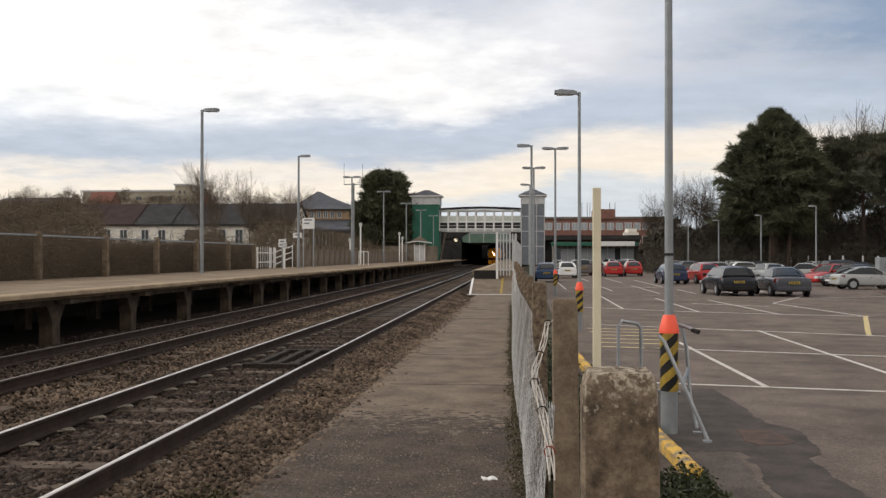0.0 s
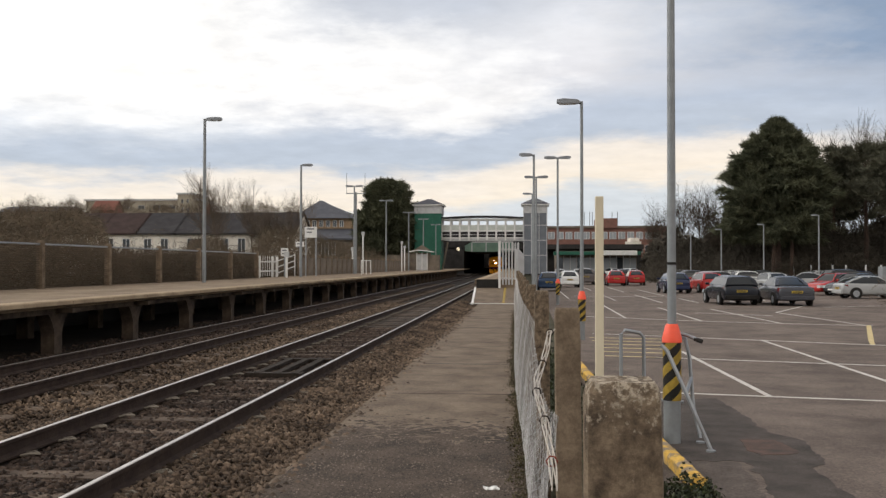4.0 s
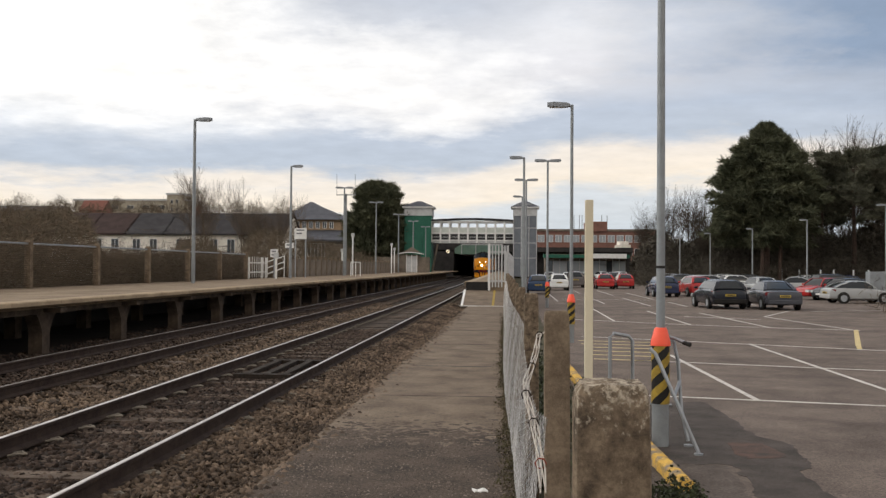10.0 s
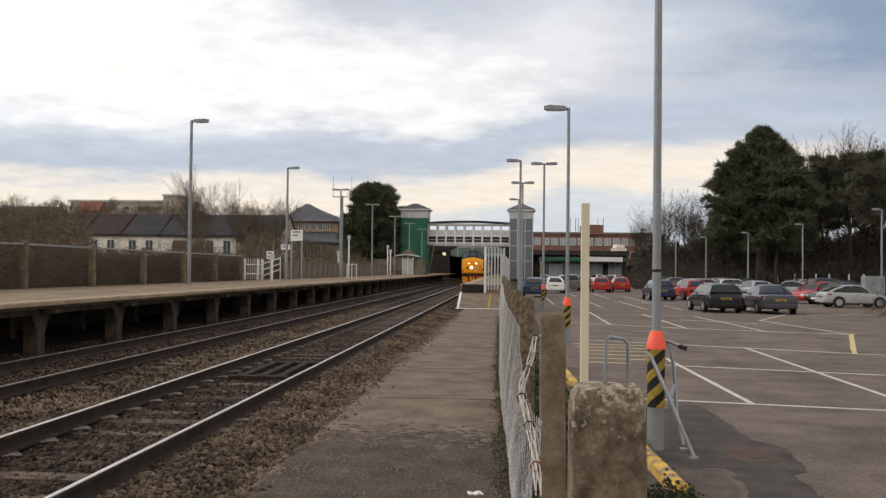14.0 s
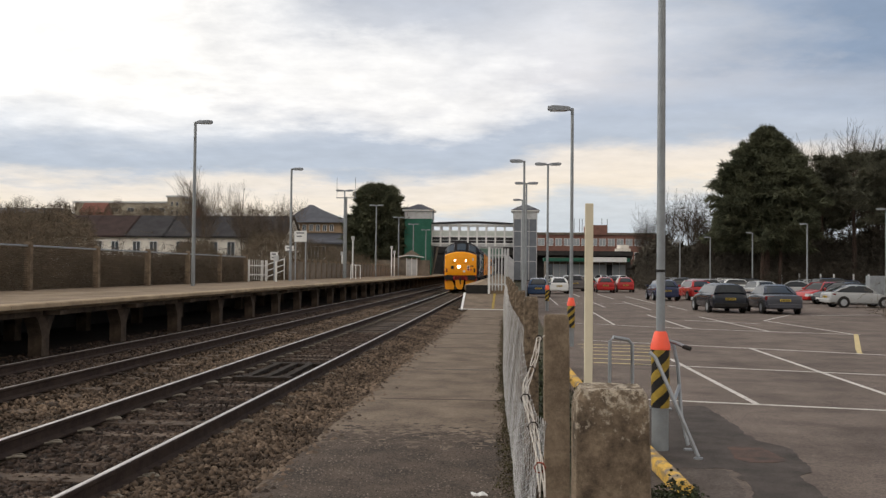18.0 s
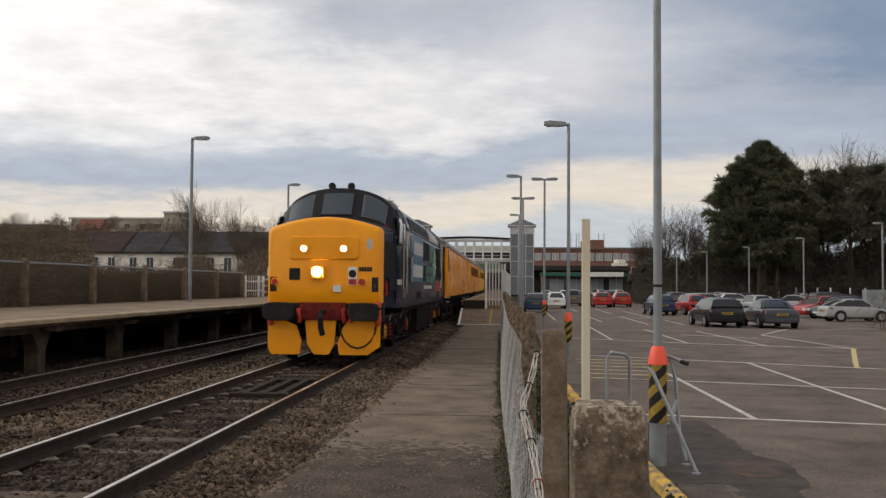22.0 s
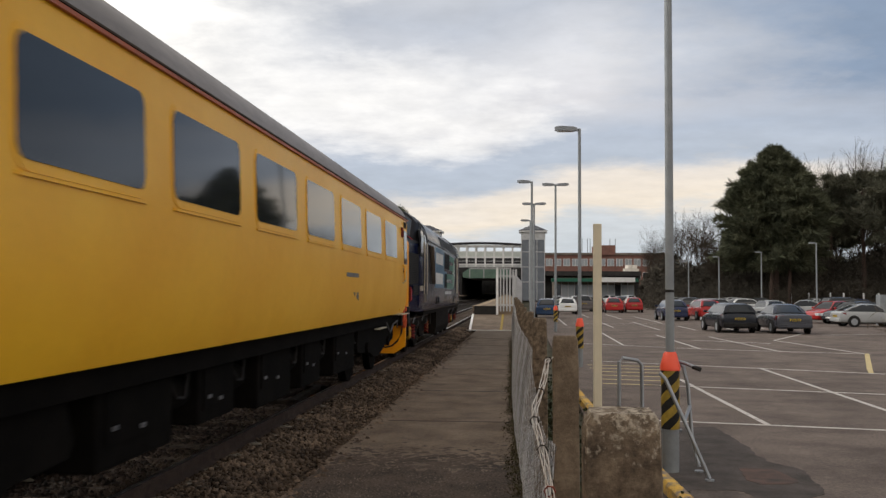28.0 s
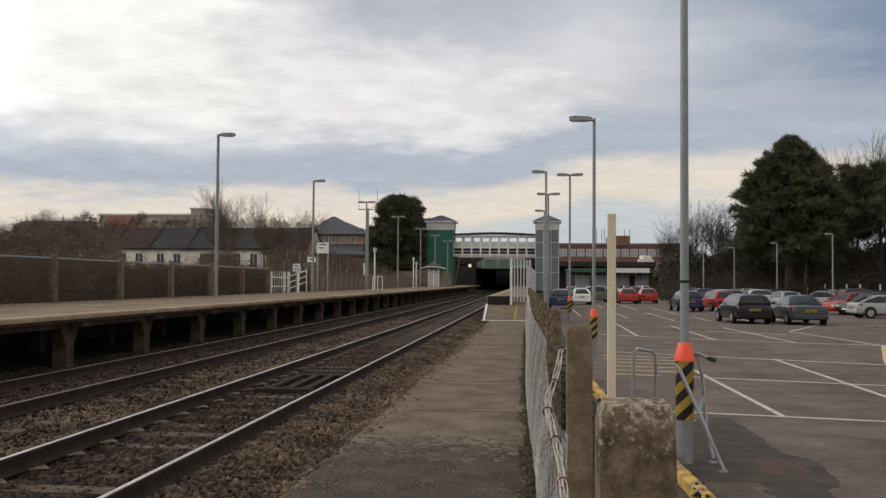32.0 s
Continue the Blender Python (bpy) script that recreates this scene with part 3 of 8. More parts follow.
def ballast(bed):
    rng = np.random.default_rng(5)
    ico = np.array([(0, 0, 1), (0.89, 0, 0.45), (0.28, 0.85, 0.45), (-0.72, 0.53, 0.45), (-0.72, -0.53, 0.45), (0.28, -0.85, 0.45), (0.72, 0.53, -0.45), (-0.28, 0.85, -0.45),
                    (-0.89, 0, -0.45), (-0.28, -0.85, -0.45), (0.72, -0.53, -0.45), (0, 0, -1)])
    ico = ico * rng.uniform(0.45, 1.4, (12, 1)) * np.array((1.15, 0.75, 0.5))
    tri = np.array([(0, 1, 2), (0, 2, 3), (0, 3, 4), (0, 4, 5), (0, 5, 1), (1, 6, 2), (2, 7, 3), (3, 8, 4), (4, 9, 5), (5, 10, 1), (6, 7, 2), (7, 8, 3), (8, 9, 4), (9, 10, 5), (10, 6, 1),
                    (11, 7, 6), (11, 8, 7), (11, 9, 8), (11, 10, 9), (11, 6, 10)])

    def strip(n, x0, x1, y0, y1, zf, lo, hi):
        y = y0 + (y1 - y0) * rng.uniform(0, 1, n) ** 1.7
        dx = rng.uniform(x0, x1, n)
        x = -3.84 - 0.004 * y - 3e-5 * y * y + dx
        z = np.interp(dx, [-9, -5.4, -4.1, -2.7, -2.0, -1.7, -1.2, 1.2, 1.6, 1.95], [-0.24, -0.21, -0.18, -0.18, -0.26, -0.28, -0.165, -0.165, -0.25, -0.18]) + zf
        keep = np.ones(n, bool)
        for c in (0.7525, -0.7525, FAR + 0.7525, FAR - 0.7525):
            keep &= np.abs(dx - c) > 0.085
        pos = np.stack([x, y, z + rng.uniform(-0.012, 0.018, n)], 1)[keep]
        return pos, rng.uniform(lo, hi, len(pos)) * (1 + 0.006 * pos[:, 1])

    for n, x0, x1, y0, y1, zf, lo, hi in ((46000, 0.8, 1.99, 3, 45, 0.006, 0.018, 0.046), (24000, -0.7, 0.7, 3, 26, -0.036, 0.022, 0.05), (7000, -0.7, 0.7, 16, 50, -0.06, 0.022, 0.046), (20000, -2.65, -0.8, 4, 45, 0, 0.022, 0.05),
                                          (9000, -2.65, 1.98, -8, 3.4, -0.01, 0.025, 0.05), (4000, -4.1, -2.7, -8, 7, -0.005, 0.025, 0.05), (13000, -4.1, -2.7, 7, 50, -0.005, 0.025, 0.048), (7000, -6.0, -4.2, 10, 45, 0, 0.025, 0.05)):
        pos, size = strip(n, x0, x1, y0, y1, zf, lo, hi)
        tagged(part("ballast_stones", scatter("ballast_stones", ico, tri, pos, size, rng, BALLAST if x0 > 0.5 or -2.7 < x0 < -2 else BALLAST_DARK, 0.85), BALLAST), "loose brown granite ballast stones", "ballast", kind="stuff")


# ---- platforms ----
def far_platform():
    e = FAR - 1.47
    p = tagged(part("platform", Shape().loft(bend(-30, 170, 4, e, [(-0.3, PLAT), (-0.3, PLAT - 0.16), (-5.4, PLAT - 0.16), (-5.4, PLAT)])), PLAT_TOP),
               "raised railway platform with a pale worn surface", "platform", kind="structure")
    # coping slabs, one by one where near
    for i in range(60):
        y = -6 + i * 1.83
        s = Shape().loft([[(track_x(v) + e + dx, v, z) for dx, z in ((-0.42, PLAT + 0.012), (-0.02, PLAT + 0.012), (0, PLAT - 0.01), (0, PLAT - 0.075), (-0.42, PLAT - 0.075))] for v in (y + 0.008, y + 1.822)])
        part("coping_slab", s, COPING, p)
    part("coping_slab", Shape().loft(bend(103.85, 170, 5, e, [(-0.42, PLAT + 0.012), (0, PLAT + 0.012), (0, PLAT - 0.075), (-0.42, PLAT - 0.075)])), COPING, p)
    part("edge_beam", Shape().loft(bend(-20, 170, 5, e, [(-0.62, PLAT - 0.08), (-0.45, PLAT - 0.08), (-0.45, PLAT - 0.28), (-0.62, PLAT - 0.28)])), TRESTLE, p, "stained concrete edge beam coloured dark for shade")
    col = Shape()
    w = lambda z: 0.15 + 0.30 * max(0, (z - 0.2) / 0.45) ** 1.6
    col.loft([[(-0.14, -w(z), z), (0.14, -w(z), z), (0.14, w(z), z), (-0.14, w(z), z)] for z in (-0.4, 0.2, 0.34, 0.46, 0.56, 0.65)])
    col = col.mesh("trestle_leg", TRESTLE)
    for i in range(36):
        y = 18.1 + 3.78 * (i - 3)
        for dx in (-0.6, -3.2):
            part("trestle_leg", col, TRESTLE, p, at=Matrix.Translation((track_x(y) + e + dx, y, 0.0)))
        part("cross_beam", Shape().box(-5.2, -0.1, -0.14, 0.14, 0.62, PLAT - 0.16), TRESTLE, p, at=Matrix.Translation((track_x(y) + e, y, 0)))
    # dark sheet standing in for the open shade behind the legs
    part("dark_backing", Shape().loft(bend(-30, 170, 5, e, [(-5.0, PLAT - 0.16), (-4.8, PLAT - 0.16), (-4.8, -0.5), (-5.0, -0.5)])), DARKSTONE, p, "dark backing sheet for the shade under the deck")
    return p


def near_platform():
    e = 1.64
    y0, y1 = 39.6, 44.2
    sec = lambda y, z: [(track_x(y) + e + 0.02 * (44.2 - min(y, 44.2)), y, z), (-0.55 - 0.006 * (y - 40), y, z), (-0.55 - 0.006 * (y - 40), y, -0.5), (track_x(y) + e, y, -0.5)]
    r = tagged(part("ramp", Shape().loft([sec(y0, -0.05), sec(y1, 0.5), sec(y1 + 0.6, 0.52)]), CONCRETE), "short concrete ramp at the platform end", "ramp", kind="structure")
    part("white_edge", Shape().loft([[(track_x(y) + e + 0.02 * (44.2 - min(y, 44.2)) + dx, y, z + dz) for dx, dz in ((-0.02, 0.02), (0.07, 0.02), (0.07, -0.05), (-0.02, -0.05))] for y, z in ((y0 - 0.05, -0.04), (y1, 0.51))]), WHITE, r, "white painted ramp edge")
    part("white_foot", Shape().box(track_x(y0) + e, -0.55, y0 - 0.1, y0 + 0.02, -0.06, -0.038), WHITE, r, "white painted foot of the ramp")
    part("yellow_line", Shape().loft([[(-1.05 - 0.006 * (y - 40) + dx, y, z) for dx in (0, 0.1) for z in ((za,) if dx == 0 else (za,))] + [(-0.95 - 0.006 * (y - 40), y, za - 0.03), (-1.05 - 0.006 * (y - 40), y, za - 0.03)] for y, za in ((y0, -0.038), (y1, 0.512))]), HAZARD, r, "yellow line")
    p = Shape().loft(bend(y1 + 0.05, 185, 5, e, [(0, PLAT), (2.1, PLAT), (2.1, -0.5), (0.3, -0.5), (0.3, PLAT - 0.2), (0, PLAT - 0.2)]))
    p = tagged(part("platform", p, PLAT_TOP), "station platform with pale edge", "platform", kind="structure")
    part("coping", Shape().loft(bend(y1 + 0.2, 185, 5, e - 0.01, [(0, PLAT + 0.012), (0.35, PLAT + 0.012), (0.35, PLAT - 0.1), (0, PLAT - 0.1)])), COPING, p, "pale coping")
    part("end_board", Shape().box(track_x(y1) + e + 0.08, -1.32, y1 - 0.06, y1 + 0.04, 0.49, PLAT + 0.02), BLACK, p, "dark end board")
    part("white_post", Shape().box(-1.34, -1.24, y1 - 0.08, y1 + 0.02, 0.3, 2.68), WHITE, p, "white gate post")
    return p


def palisade(name, x0, y0, x1, y1, zb, h, gap, m, label, rails=2, top=True):
    d = Vector((x1 - x0, y1 - y0, 0))
    n = max(2, int(d.length / gap))
    t = thing(name, label, "fence", at=Matrix.Translation((x0, y0, zb)) @ Matrix.Rotation(math.atan2(d.y, d.x), 4, "Z"))
    pale = Shape().loft([[(-0.035, -0.01, z), (0, -0.025, z), (0.035, -0.01, z), (0, 0.005, z)] if z < h else [(-0.006, -0.01, z), (0, -0.016, z), (0.006, -0.01, z), (0, -0.004, z)] for z in (0.06, h - 0.1, h)]).mesh("pale", m)
    for i in range(n + 1):
        part("pale", pale, m, t, at=Matrix.Translation((d.length * i / n, 0, 0)))
    for z in ([0.35, h - 0.35] if rails == 2 else [h * 0.5]):
        part("rail", Shape().box(0, d.length, 0.0, 0.05, z - 0.03, z + 0.03), m, t)
    for i in range(int(d.length / 2.75) + 2):
        x = min(i * 2.75, d.length)
        part("post", Shape().box(x - 0.05, x + 0.05, 0.02, 0.12, 0, h - 0.05), m, t)
    return t


def platform_fence():
    """Concrete posts, thin rails and slatted panels at the back of the far platform."""
    f = thing("fence", "brown concrete post fence with a mesh infill", "fence", kind="")
    post = Shape().loft([[(-w, -w, z), (w, -w, z), (w, w, z), (-w, w, z)] for z, w in ((0, 0.095), (1.42, 0.085), (1.5, 0.05))]).mesh("post", POST_B)
    X = lambda y: track_x(y) + FAR - 6.55
    ys = [26.15 + 4.46 * (i - 5) for i in range(11)]
    slat = None
    for a, b in zip(ys, ys[1:]):
        part("post", post, POST_B, f, at=Matrix.Translation((X(a), a, PLAT - 0.1)))
        part("top_rail", Shape().tube([(X(a), a, PLAT + 1.28), (X(b), b, PLAT + 1.28)], 0.03, 6), GALV, f)
        if slat is None:
            slat = Shape().box(-0.008, 0.008, 0, b - a, 0, 0.013).mesh("slat", TWIG_DARK)
        for i in range(20):
            part("slat", slat, TWIG_DARK, f, at=Matrix.Translation((X(a), a, PLAT + 0.02 + i * 0.063)) @ Matrix.Rotation(math.atan2(-(X(b) - X(a)), b - a), 4, "Z"))
    # vertical concrete panels further on
    pan = Shape().box(-0.04, 0.04, 0.03, 1.97, 0, 1.25).mesh("panel", STONE)
    post2 = Shape().loft([[(-w, -w, z), (w, -w, z), (w, w, z), (-w, w, z)] for z, w in ((0, 0.1), (1.38, 0.09), (1.45, 0.05))]).mesh("post", POST_B)
    part("post", post, POST_B, f, at=Matrix.Translation((X(ys[-1]), ys[-1], PLAT - 0.1)))
    y = 58.0
    while y < 128:
        part("post", post2, POST_B, f, at=Matrix.Translation((X(y), y, PLAT - 0.1)))
        part("panel", pan, STONE, f, at=Matrix.Translation((X(y), y, PLAT - 0.1)))
        y += 2.0


def step_rail():
    """White rails sloping down behind the platform."""
    r = thing("handrail", "white sloping handrail on steps behind the platform", "handrail")
    for y, z in ((53.4, 0.95), (55.4, 1.15), (57.6, 1.35)):
        part("upright", Shape().tube([(-14.3, y, PLAT - 0.2), (-14.3, y, PLAT + z)], 0.035, 7), WHITE, r)
    for dz in (0.0, -0.35, -0.7):
        part("rail", Shape().tube([(-14.3, 53.4, PLAT + 0.9 + dz), (-14.3, 57.6, PLAT + 1.3 + dz)], 0.03, 7), WHITE, r)


# ---- boundary fence ----
def fence_x(y):
    return float(np.interp(y, (0, 1.6, 4.68, 8.2, 11.6, 15, 25, 40), (0.15, 0.163, 0.205, 0.135, 0.03, -0.04, -0.17, -0.4)))


def boundary_fence():
    f = thing("chain_link_fence", "sagging galvanised chain-link fence on weathered concrete posts", "fence")
    rng = random.Random(8)
    ys = [1.6, 4.68, 8.2, 11.6, 15, 18.4, 21.8, 25.2, 28.6, 32, 35.4, 38.8]
    for i, y in enumerate(ys):
        h = 1.375 if i == 0 else 1.335 + rng.uniform(-0.02, 0.02)
        w = 0.062
        rings = []
        for z in [-0.6] + [h - 0.9 + 0.085 * k for k in range(10)] + [h - 0.028, h - 0.01, h]:
            c = 0.0 if z < h - 0.03 else (0.002 if z < h - 0.012 else (0.005 if z < h - 0.001 else 0.012))
            ring = []
            for a in range(24):
                sd, k = divmod(a, 6)
                t = -1 + k / 3
                px, py = ((t, -1), (1, t), (-t, 1), (-1, -t))[sd]
                g = 0.003 * noise.noise((px * 3 + i * 7, py * 3, z * 14)) + 0.0025 * noise.noise((px * 9 + i * 7, py * 9, z * 40))
                r = w - c + g
                corner = 0.93 if max(abs(px), abs(py)) == 1 and abs(px) == abs(py) else 1
                ring.append((px * r * corner, py * r * 0.9 * corner, z + (0.006 * noise.noise((px * 5 + i, py * 5, 3)) if c > 0.001 else 0)))
            rings.append(ring)
        s = Shape().loft(rings)
        part("concrete_post", s, POST if i != 1 else POST_B, f, "lichen-crusted concrete post" if i == 0 else "", smooth=50, at=Matrix.Translation((fence_x(y), y, 0)) @ Matrix.Rotation(rng.uniform(-0.012, 0.012), 4, "Y"))
    # mesh: crossing wires, slumped towards the line
    v, fc = [], []

    def place(u, y):
        """u: 0 at the foot to 1 at the top."""
        sag = 0.06 * math.sin(max(0, min(1, (y - 1.6) / 3.1)) * math.pi)
        return (fence_x(y) - 0.165 + 0.085 * u * u + 0.004 * math.sin(y * 5 + u * 4), y, -0.05 + u * (1.16 - 0.35 * max(0, math.sin((y - 2.2) * 0.42)) ** 2 * (1 if y < 8 else 0.2)))

    def wire(p, q, r):
        k = len(v)
        p, q = Vector(p), Vector(q)
        d = (q - p).normalized()
        a = d.cross(Vector((1, 0, 0))).normalized() * r
        b = d.cross(a).normalized() * r
        for c in (p, q):
            for t in (0, 2.094, 4.189):
                v.append(c + a * math.cos(t) + b * math.sin(t))
        fc.extend(((k, k + 1, k + 4, k + 3), (k + 1, k + 2, k + 5, k + 4), (k + 2, k, k + 3, k + 5)))

    step, n_up, run = 0.2, 10, 0.34
    for sgn in (1, -1):
        for i in range(int((13.1 + n_up * run) / step)):
            ya = 3.4 + i * step - (n_up * run if sgn > 0 else 0)
            for k in range(n_up):
                y0, y1 = ya + sgn * k * run, ya + sgn * (k + 1) * run
                if min(y0, y1) < 3.2 or max(y0, y1) > 16.5:
                    continue
                wire(place(k / n_up, y0), place((k + 1) / n_up, y1), 0.0017 if y0 < 6 else 0.002)
    part("wire_mesh", raw_mesh("wire_mesh", np.array([tuple(p) for p in v]), np.array(fc), WIRE), WIRE, f, "galvanised diamond wire mesh")
    v.clear(), fc.clear()
    step = 0.16
    for sgn in (1, -1):
        for i in range(int(24 / step) + 8):
            ya = 16.5 + i * step - (8 * step if sgn > 0 else 0)
            for k in range(0, 8, 4):
                y0, y1 = ya + sgn * k * step, ya + sgn * (k + 4) * step
                if min(y0, y1) > 16.4 and max(y0, y1) < 39:
                    wire(place(k / 8, y0), place((k + 4) / 8, y1), 0.004)
    part("wire_mesh", raw_mesh("wire_mesh", np.array([tuple(p) for p in v]), np.array(fc), WIRE), WIRE, f)
    # slack bundle of straining wire with rusty ties
    pts = [(0.122, 4.6, 1.25), (0.102, 4.5, 1.242), (0.088, 4.35, 1.181), (0.065, 4.15, 1.134), (0.041, 3.95, 1.097), (0.035, 3.8, 1.067), (0.044, 3.65, 1.049), (0.057, 3.5, 1.02), (0.068, 3.35, 0.986), (0.076, 3.2, 0.948), (0.081, 3.05, 0.916), (0.082, 2.9, 0.874)]
    fine = []
    for (x0, y0, z0), (x1, y1, z1) in zip(pts, pts[1:]):
        fine += [(x0 + (x1 - x0) * k / 5, y0 + (y1 - y0) * k / 5, z0 + (z1 - z0) * k / 5) for k in range(5)]
    for j in range(4):
        s = Shape().tube([(x + 0.011 * math.sin(i * 0.16 + j * 1.57), y + 0.011 * math.cos(i * 0.16 + j * 1.57), z + 0.006 * math.sin(j * 2 + i * 0.3)) for i, (x, y, z) in enumerate(fine)], 0.0026, 6)
        part("straining_wire", s, PALE_WIRE, f, "slack pale straining wire", smooth=60)
    for x, y, z in fine[4::11]:
        part("tie", Shape().tube([(x + 0.018 * math.cos(a), y, z + 0.018 * math.sin(a)) for a in (0, 1, 2, 3, 4, 5, 6.28)], 0.003, 5), RUSTY if y < 3.3 else GRIMY_TIMBER, f, "rusty wire tie")
    part("tie_wire", Shape().tube([(0.09, 2.75, 0.12), (0.13, 2.6, 0.1), (0.18, 2.4, 0.12), (0.19, 2.2, 0.2), (0.19, 2.1, 0.05)], 0.005, 5), WIRE, f)


# ---- lamp columns ----
def lamp_column(name, x, y, zb, h, arms, label, turn=0.0, r=(0.055, 0.038), base=None, group=""):
    t = thing(name, label, "lamp post", group, at=Matrix.Translation((x, y, zb)) @ Matrix.Rotation(turn, 4, "Z"))
    if base:
        part("base", Shape().tube([(0, 0, -0.02), (0, 0, base[1])], base[0], 16), GREYPAINT, t, smooth=40)
    part("column", Shape().tube([(0, 0, 0), (0, 0, h * 0.5), (0, 0, h)], [r[0], (r[0] + r[1]) / 2, r[1]], 12), GREYPAINT, t, smooth=40)
    for sgn in arms:
        part("bracket", Shape().tube([(0, 0, h - 0.06), (sgn * 0.25, 0, h - 0.02)], 0.025, 8), GREYPAINT, t, smooth=40)
        o = lambda xx, w, z0, z1: [(xx, -w, z0), (xx, w, z0), (xx, w * 0.8, z1), (xx, -w * 0.8, z1)]
        ln = part("lantern", Shape().loft([o(sgn * a, w, h - b, h + c) for a, w, b, c in ((0.05, 0.06, 0.05, 0.02), (0.16, 0.11, 0.07, 0.05), (0.5, 0.13, 0.06, 0.07), (0.66, 0.10, 0.04, 0.05))]), LAMPGREY, t, smooth=35)
        part("lens", Shape().box(*sorted((sgn * 0.2, sgn * 0.6)), -0.09, 0.09, h - 0.078, h - 0.05), LENS, ln, "clear lens")
    return t


def lamps():
    g = "grey lamp columns of the car park"
    p = lamp_column("lamp_post", 1.62, 10.9, GROUND, 6.4, (-1,), "grey steel lamp column with hazard banding and an orange cap", 0.0, (0.052, 0.04), (0.095, 1.12), g)
    part("door_band", Shape().tube([(0, 0, 2.0), (0, 0, 2.03)], 0.056, 12), BLACK, p, "black band")

    def banding(t, z0, z1, r, cap):
        part("black_band", Shape().tube([(0, 0, z0), (0, 0, z1)], r, 20), BLACK, t, "black hazard wrap", smooth=40)
        n, q = 20, r + 0.003
        for k in range(-2, 7):
            runs = [[]]
            for i in range(n + 1):
                a = 2 * math.pi * (i / n * 0.5 + 0.5)
                lo = z0 + (z1 - z0) * (k / 2.9 + 0.42 * i / n)
                hi = min(z1, lo + (z1 - z0) * 0.17)
                lo = max(z0, lo)
                if hi - lo > 0.004:
                    runs[-1].append([(q * math.cos(a), q * math.sin(a), lo), (q * math.cos(a), q * math.sin(a), hi), ((r - 0.004) * math.cos(a), (r - 0.004) * math.sin(a), hi), ((r - 0.004) * math.cos(a), (r - 0.004) * math.sin(a), lo)])
            if len(runs[-1]) > 1:
                part("yellow_stripe", Shape().loft(runs[-1]), HAZARD, t, "yellow diagonal stripe")
        part("orange_cap", Shape().tube([(0, 0, z1 - 0.02), (0, 0, z1 + 0.03), (0, 0, cap - 0.02), (0, 0, cap)], [r + 0.012, r + 0.010, r * 0.74, r * 0.6], 20), ORANGE, t, "bright orange cap", smooth=40)

    banding(p, 0.48, 1.15, 0.1, 1.335)
    q = lamp_column("lamp_post", 1.45, 25.6, GROUND, 6.38, (-1,), "tall grey steel lamp column with a hazard-striped foot", 0.0, (0.05, 0.04), (0.08, 1.1), g)
    banding(q, 0.5, 1.1, 0.1, 1.3)
    q = lamp_column("lamp_post", 1.52, 48, GROUND, 7.4, (-1, 1), "tall twin-headed grey lamp column", 0.0, (0.06, 0.05), (0.08, 1.1), g)
    banding(q, 0.5, 1.1, 0.1, 1.3)
    g2 = "lamp columns of the near platform"
    for x, y, z, arms in ((0.3, 43.5, 6.6, (-1,)), (0.5, 54, 6.55, (-1, 1)), (0.35, 66, 6.5, (-1,)), (0.6, 80, 6.9, (-1, 1))):
        lamp_column("lamp_post", x, y, -0.45, z + 0.45, arms, "slim grey platform lamp column", 0.0, (0.06, 0.05), None, g2)
    g3 = "lamp columns of the far platform"
    for y, z, off, arms in ((36.0, 7.25, -5.1, (1,)), (52.8, 7.22, -5.22, (1,)), (71, 7.53, -5.37, (-1, 1)), (88.5, 7.62, -5.4, (-1, 1)), (106.5, 7.5, -5.34, (-1, 1)), (118, 7.3, -4.82, (-1, 1)), (128, 7.02, -4.09, (-1, 1))):
        lamp_column("lamp_post", track_x(y) + FAR + off, y, PLAT, z - PLAT, arms, "grey platform lamp column", 0.15 if len(arms) == 1 else 0.0, (0.075, 0.055), None, g3)
    g4 = "lamp columns along the wooded edge"
    for x, y, h, s in ((26.7, 90, 6.6, -1), (24.9, 103, 6.3, -1), (21.1, 106, 5.9, -1), (18.0, 107, 5.4, -1), (25.9, 69, 6.6, -1)):
        lamp_column("lamp_post", x, y, GROUND, h, (s,), "distant grey car park lamp column", 0.0, (0.08, 0.06), None, g4)
    # aerial frame beside the third lamp
    y = 72.5
    a = thing("aerial_mast", "slim grey mast with a crossbar and whip aerials", "mast", at=Matrix.Translation((track_x(y) + FAR - 5.52, y, PLAT)))
    part("mast", Shape().tube([(0, 0, 0), (0, 0, 6.3)], 0.09, 8), GREYPAINT, a)
    part("crossbar", Shape().box(-0.75, 0.75, -0.03, 0.03, 6.18, 6.25), GREYPAINT, a)
    for x in (-0.72, 0.72):
        part("whip", Shape().tube([(x, 0, 6.2), (x, 0, 7.8)], 0.018, 5), GREYPAINT, a)


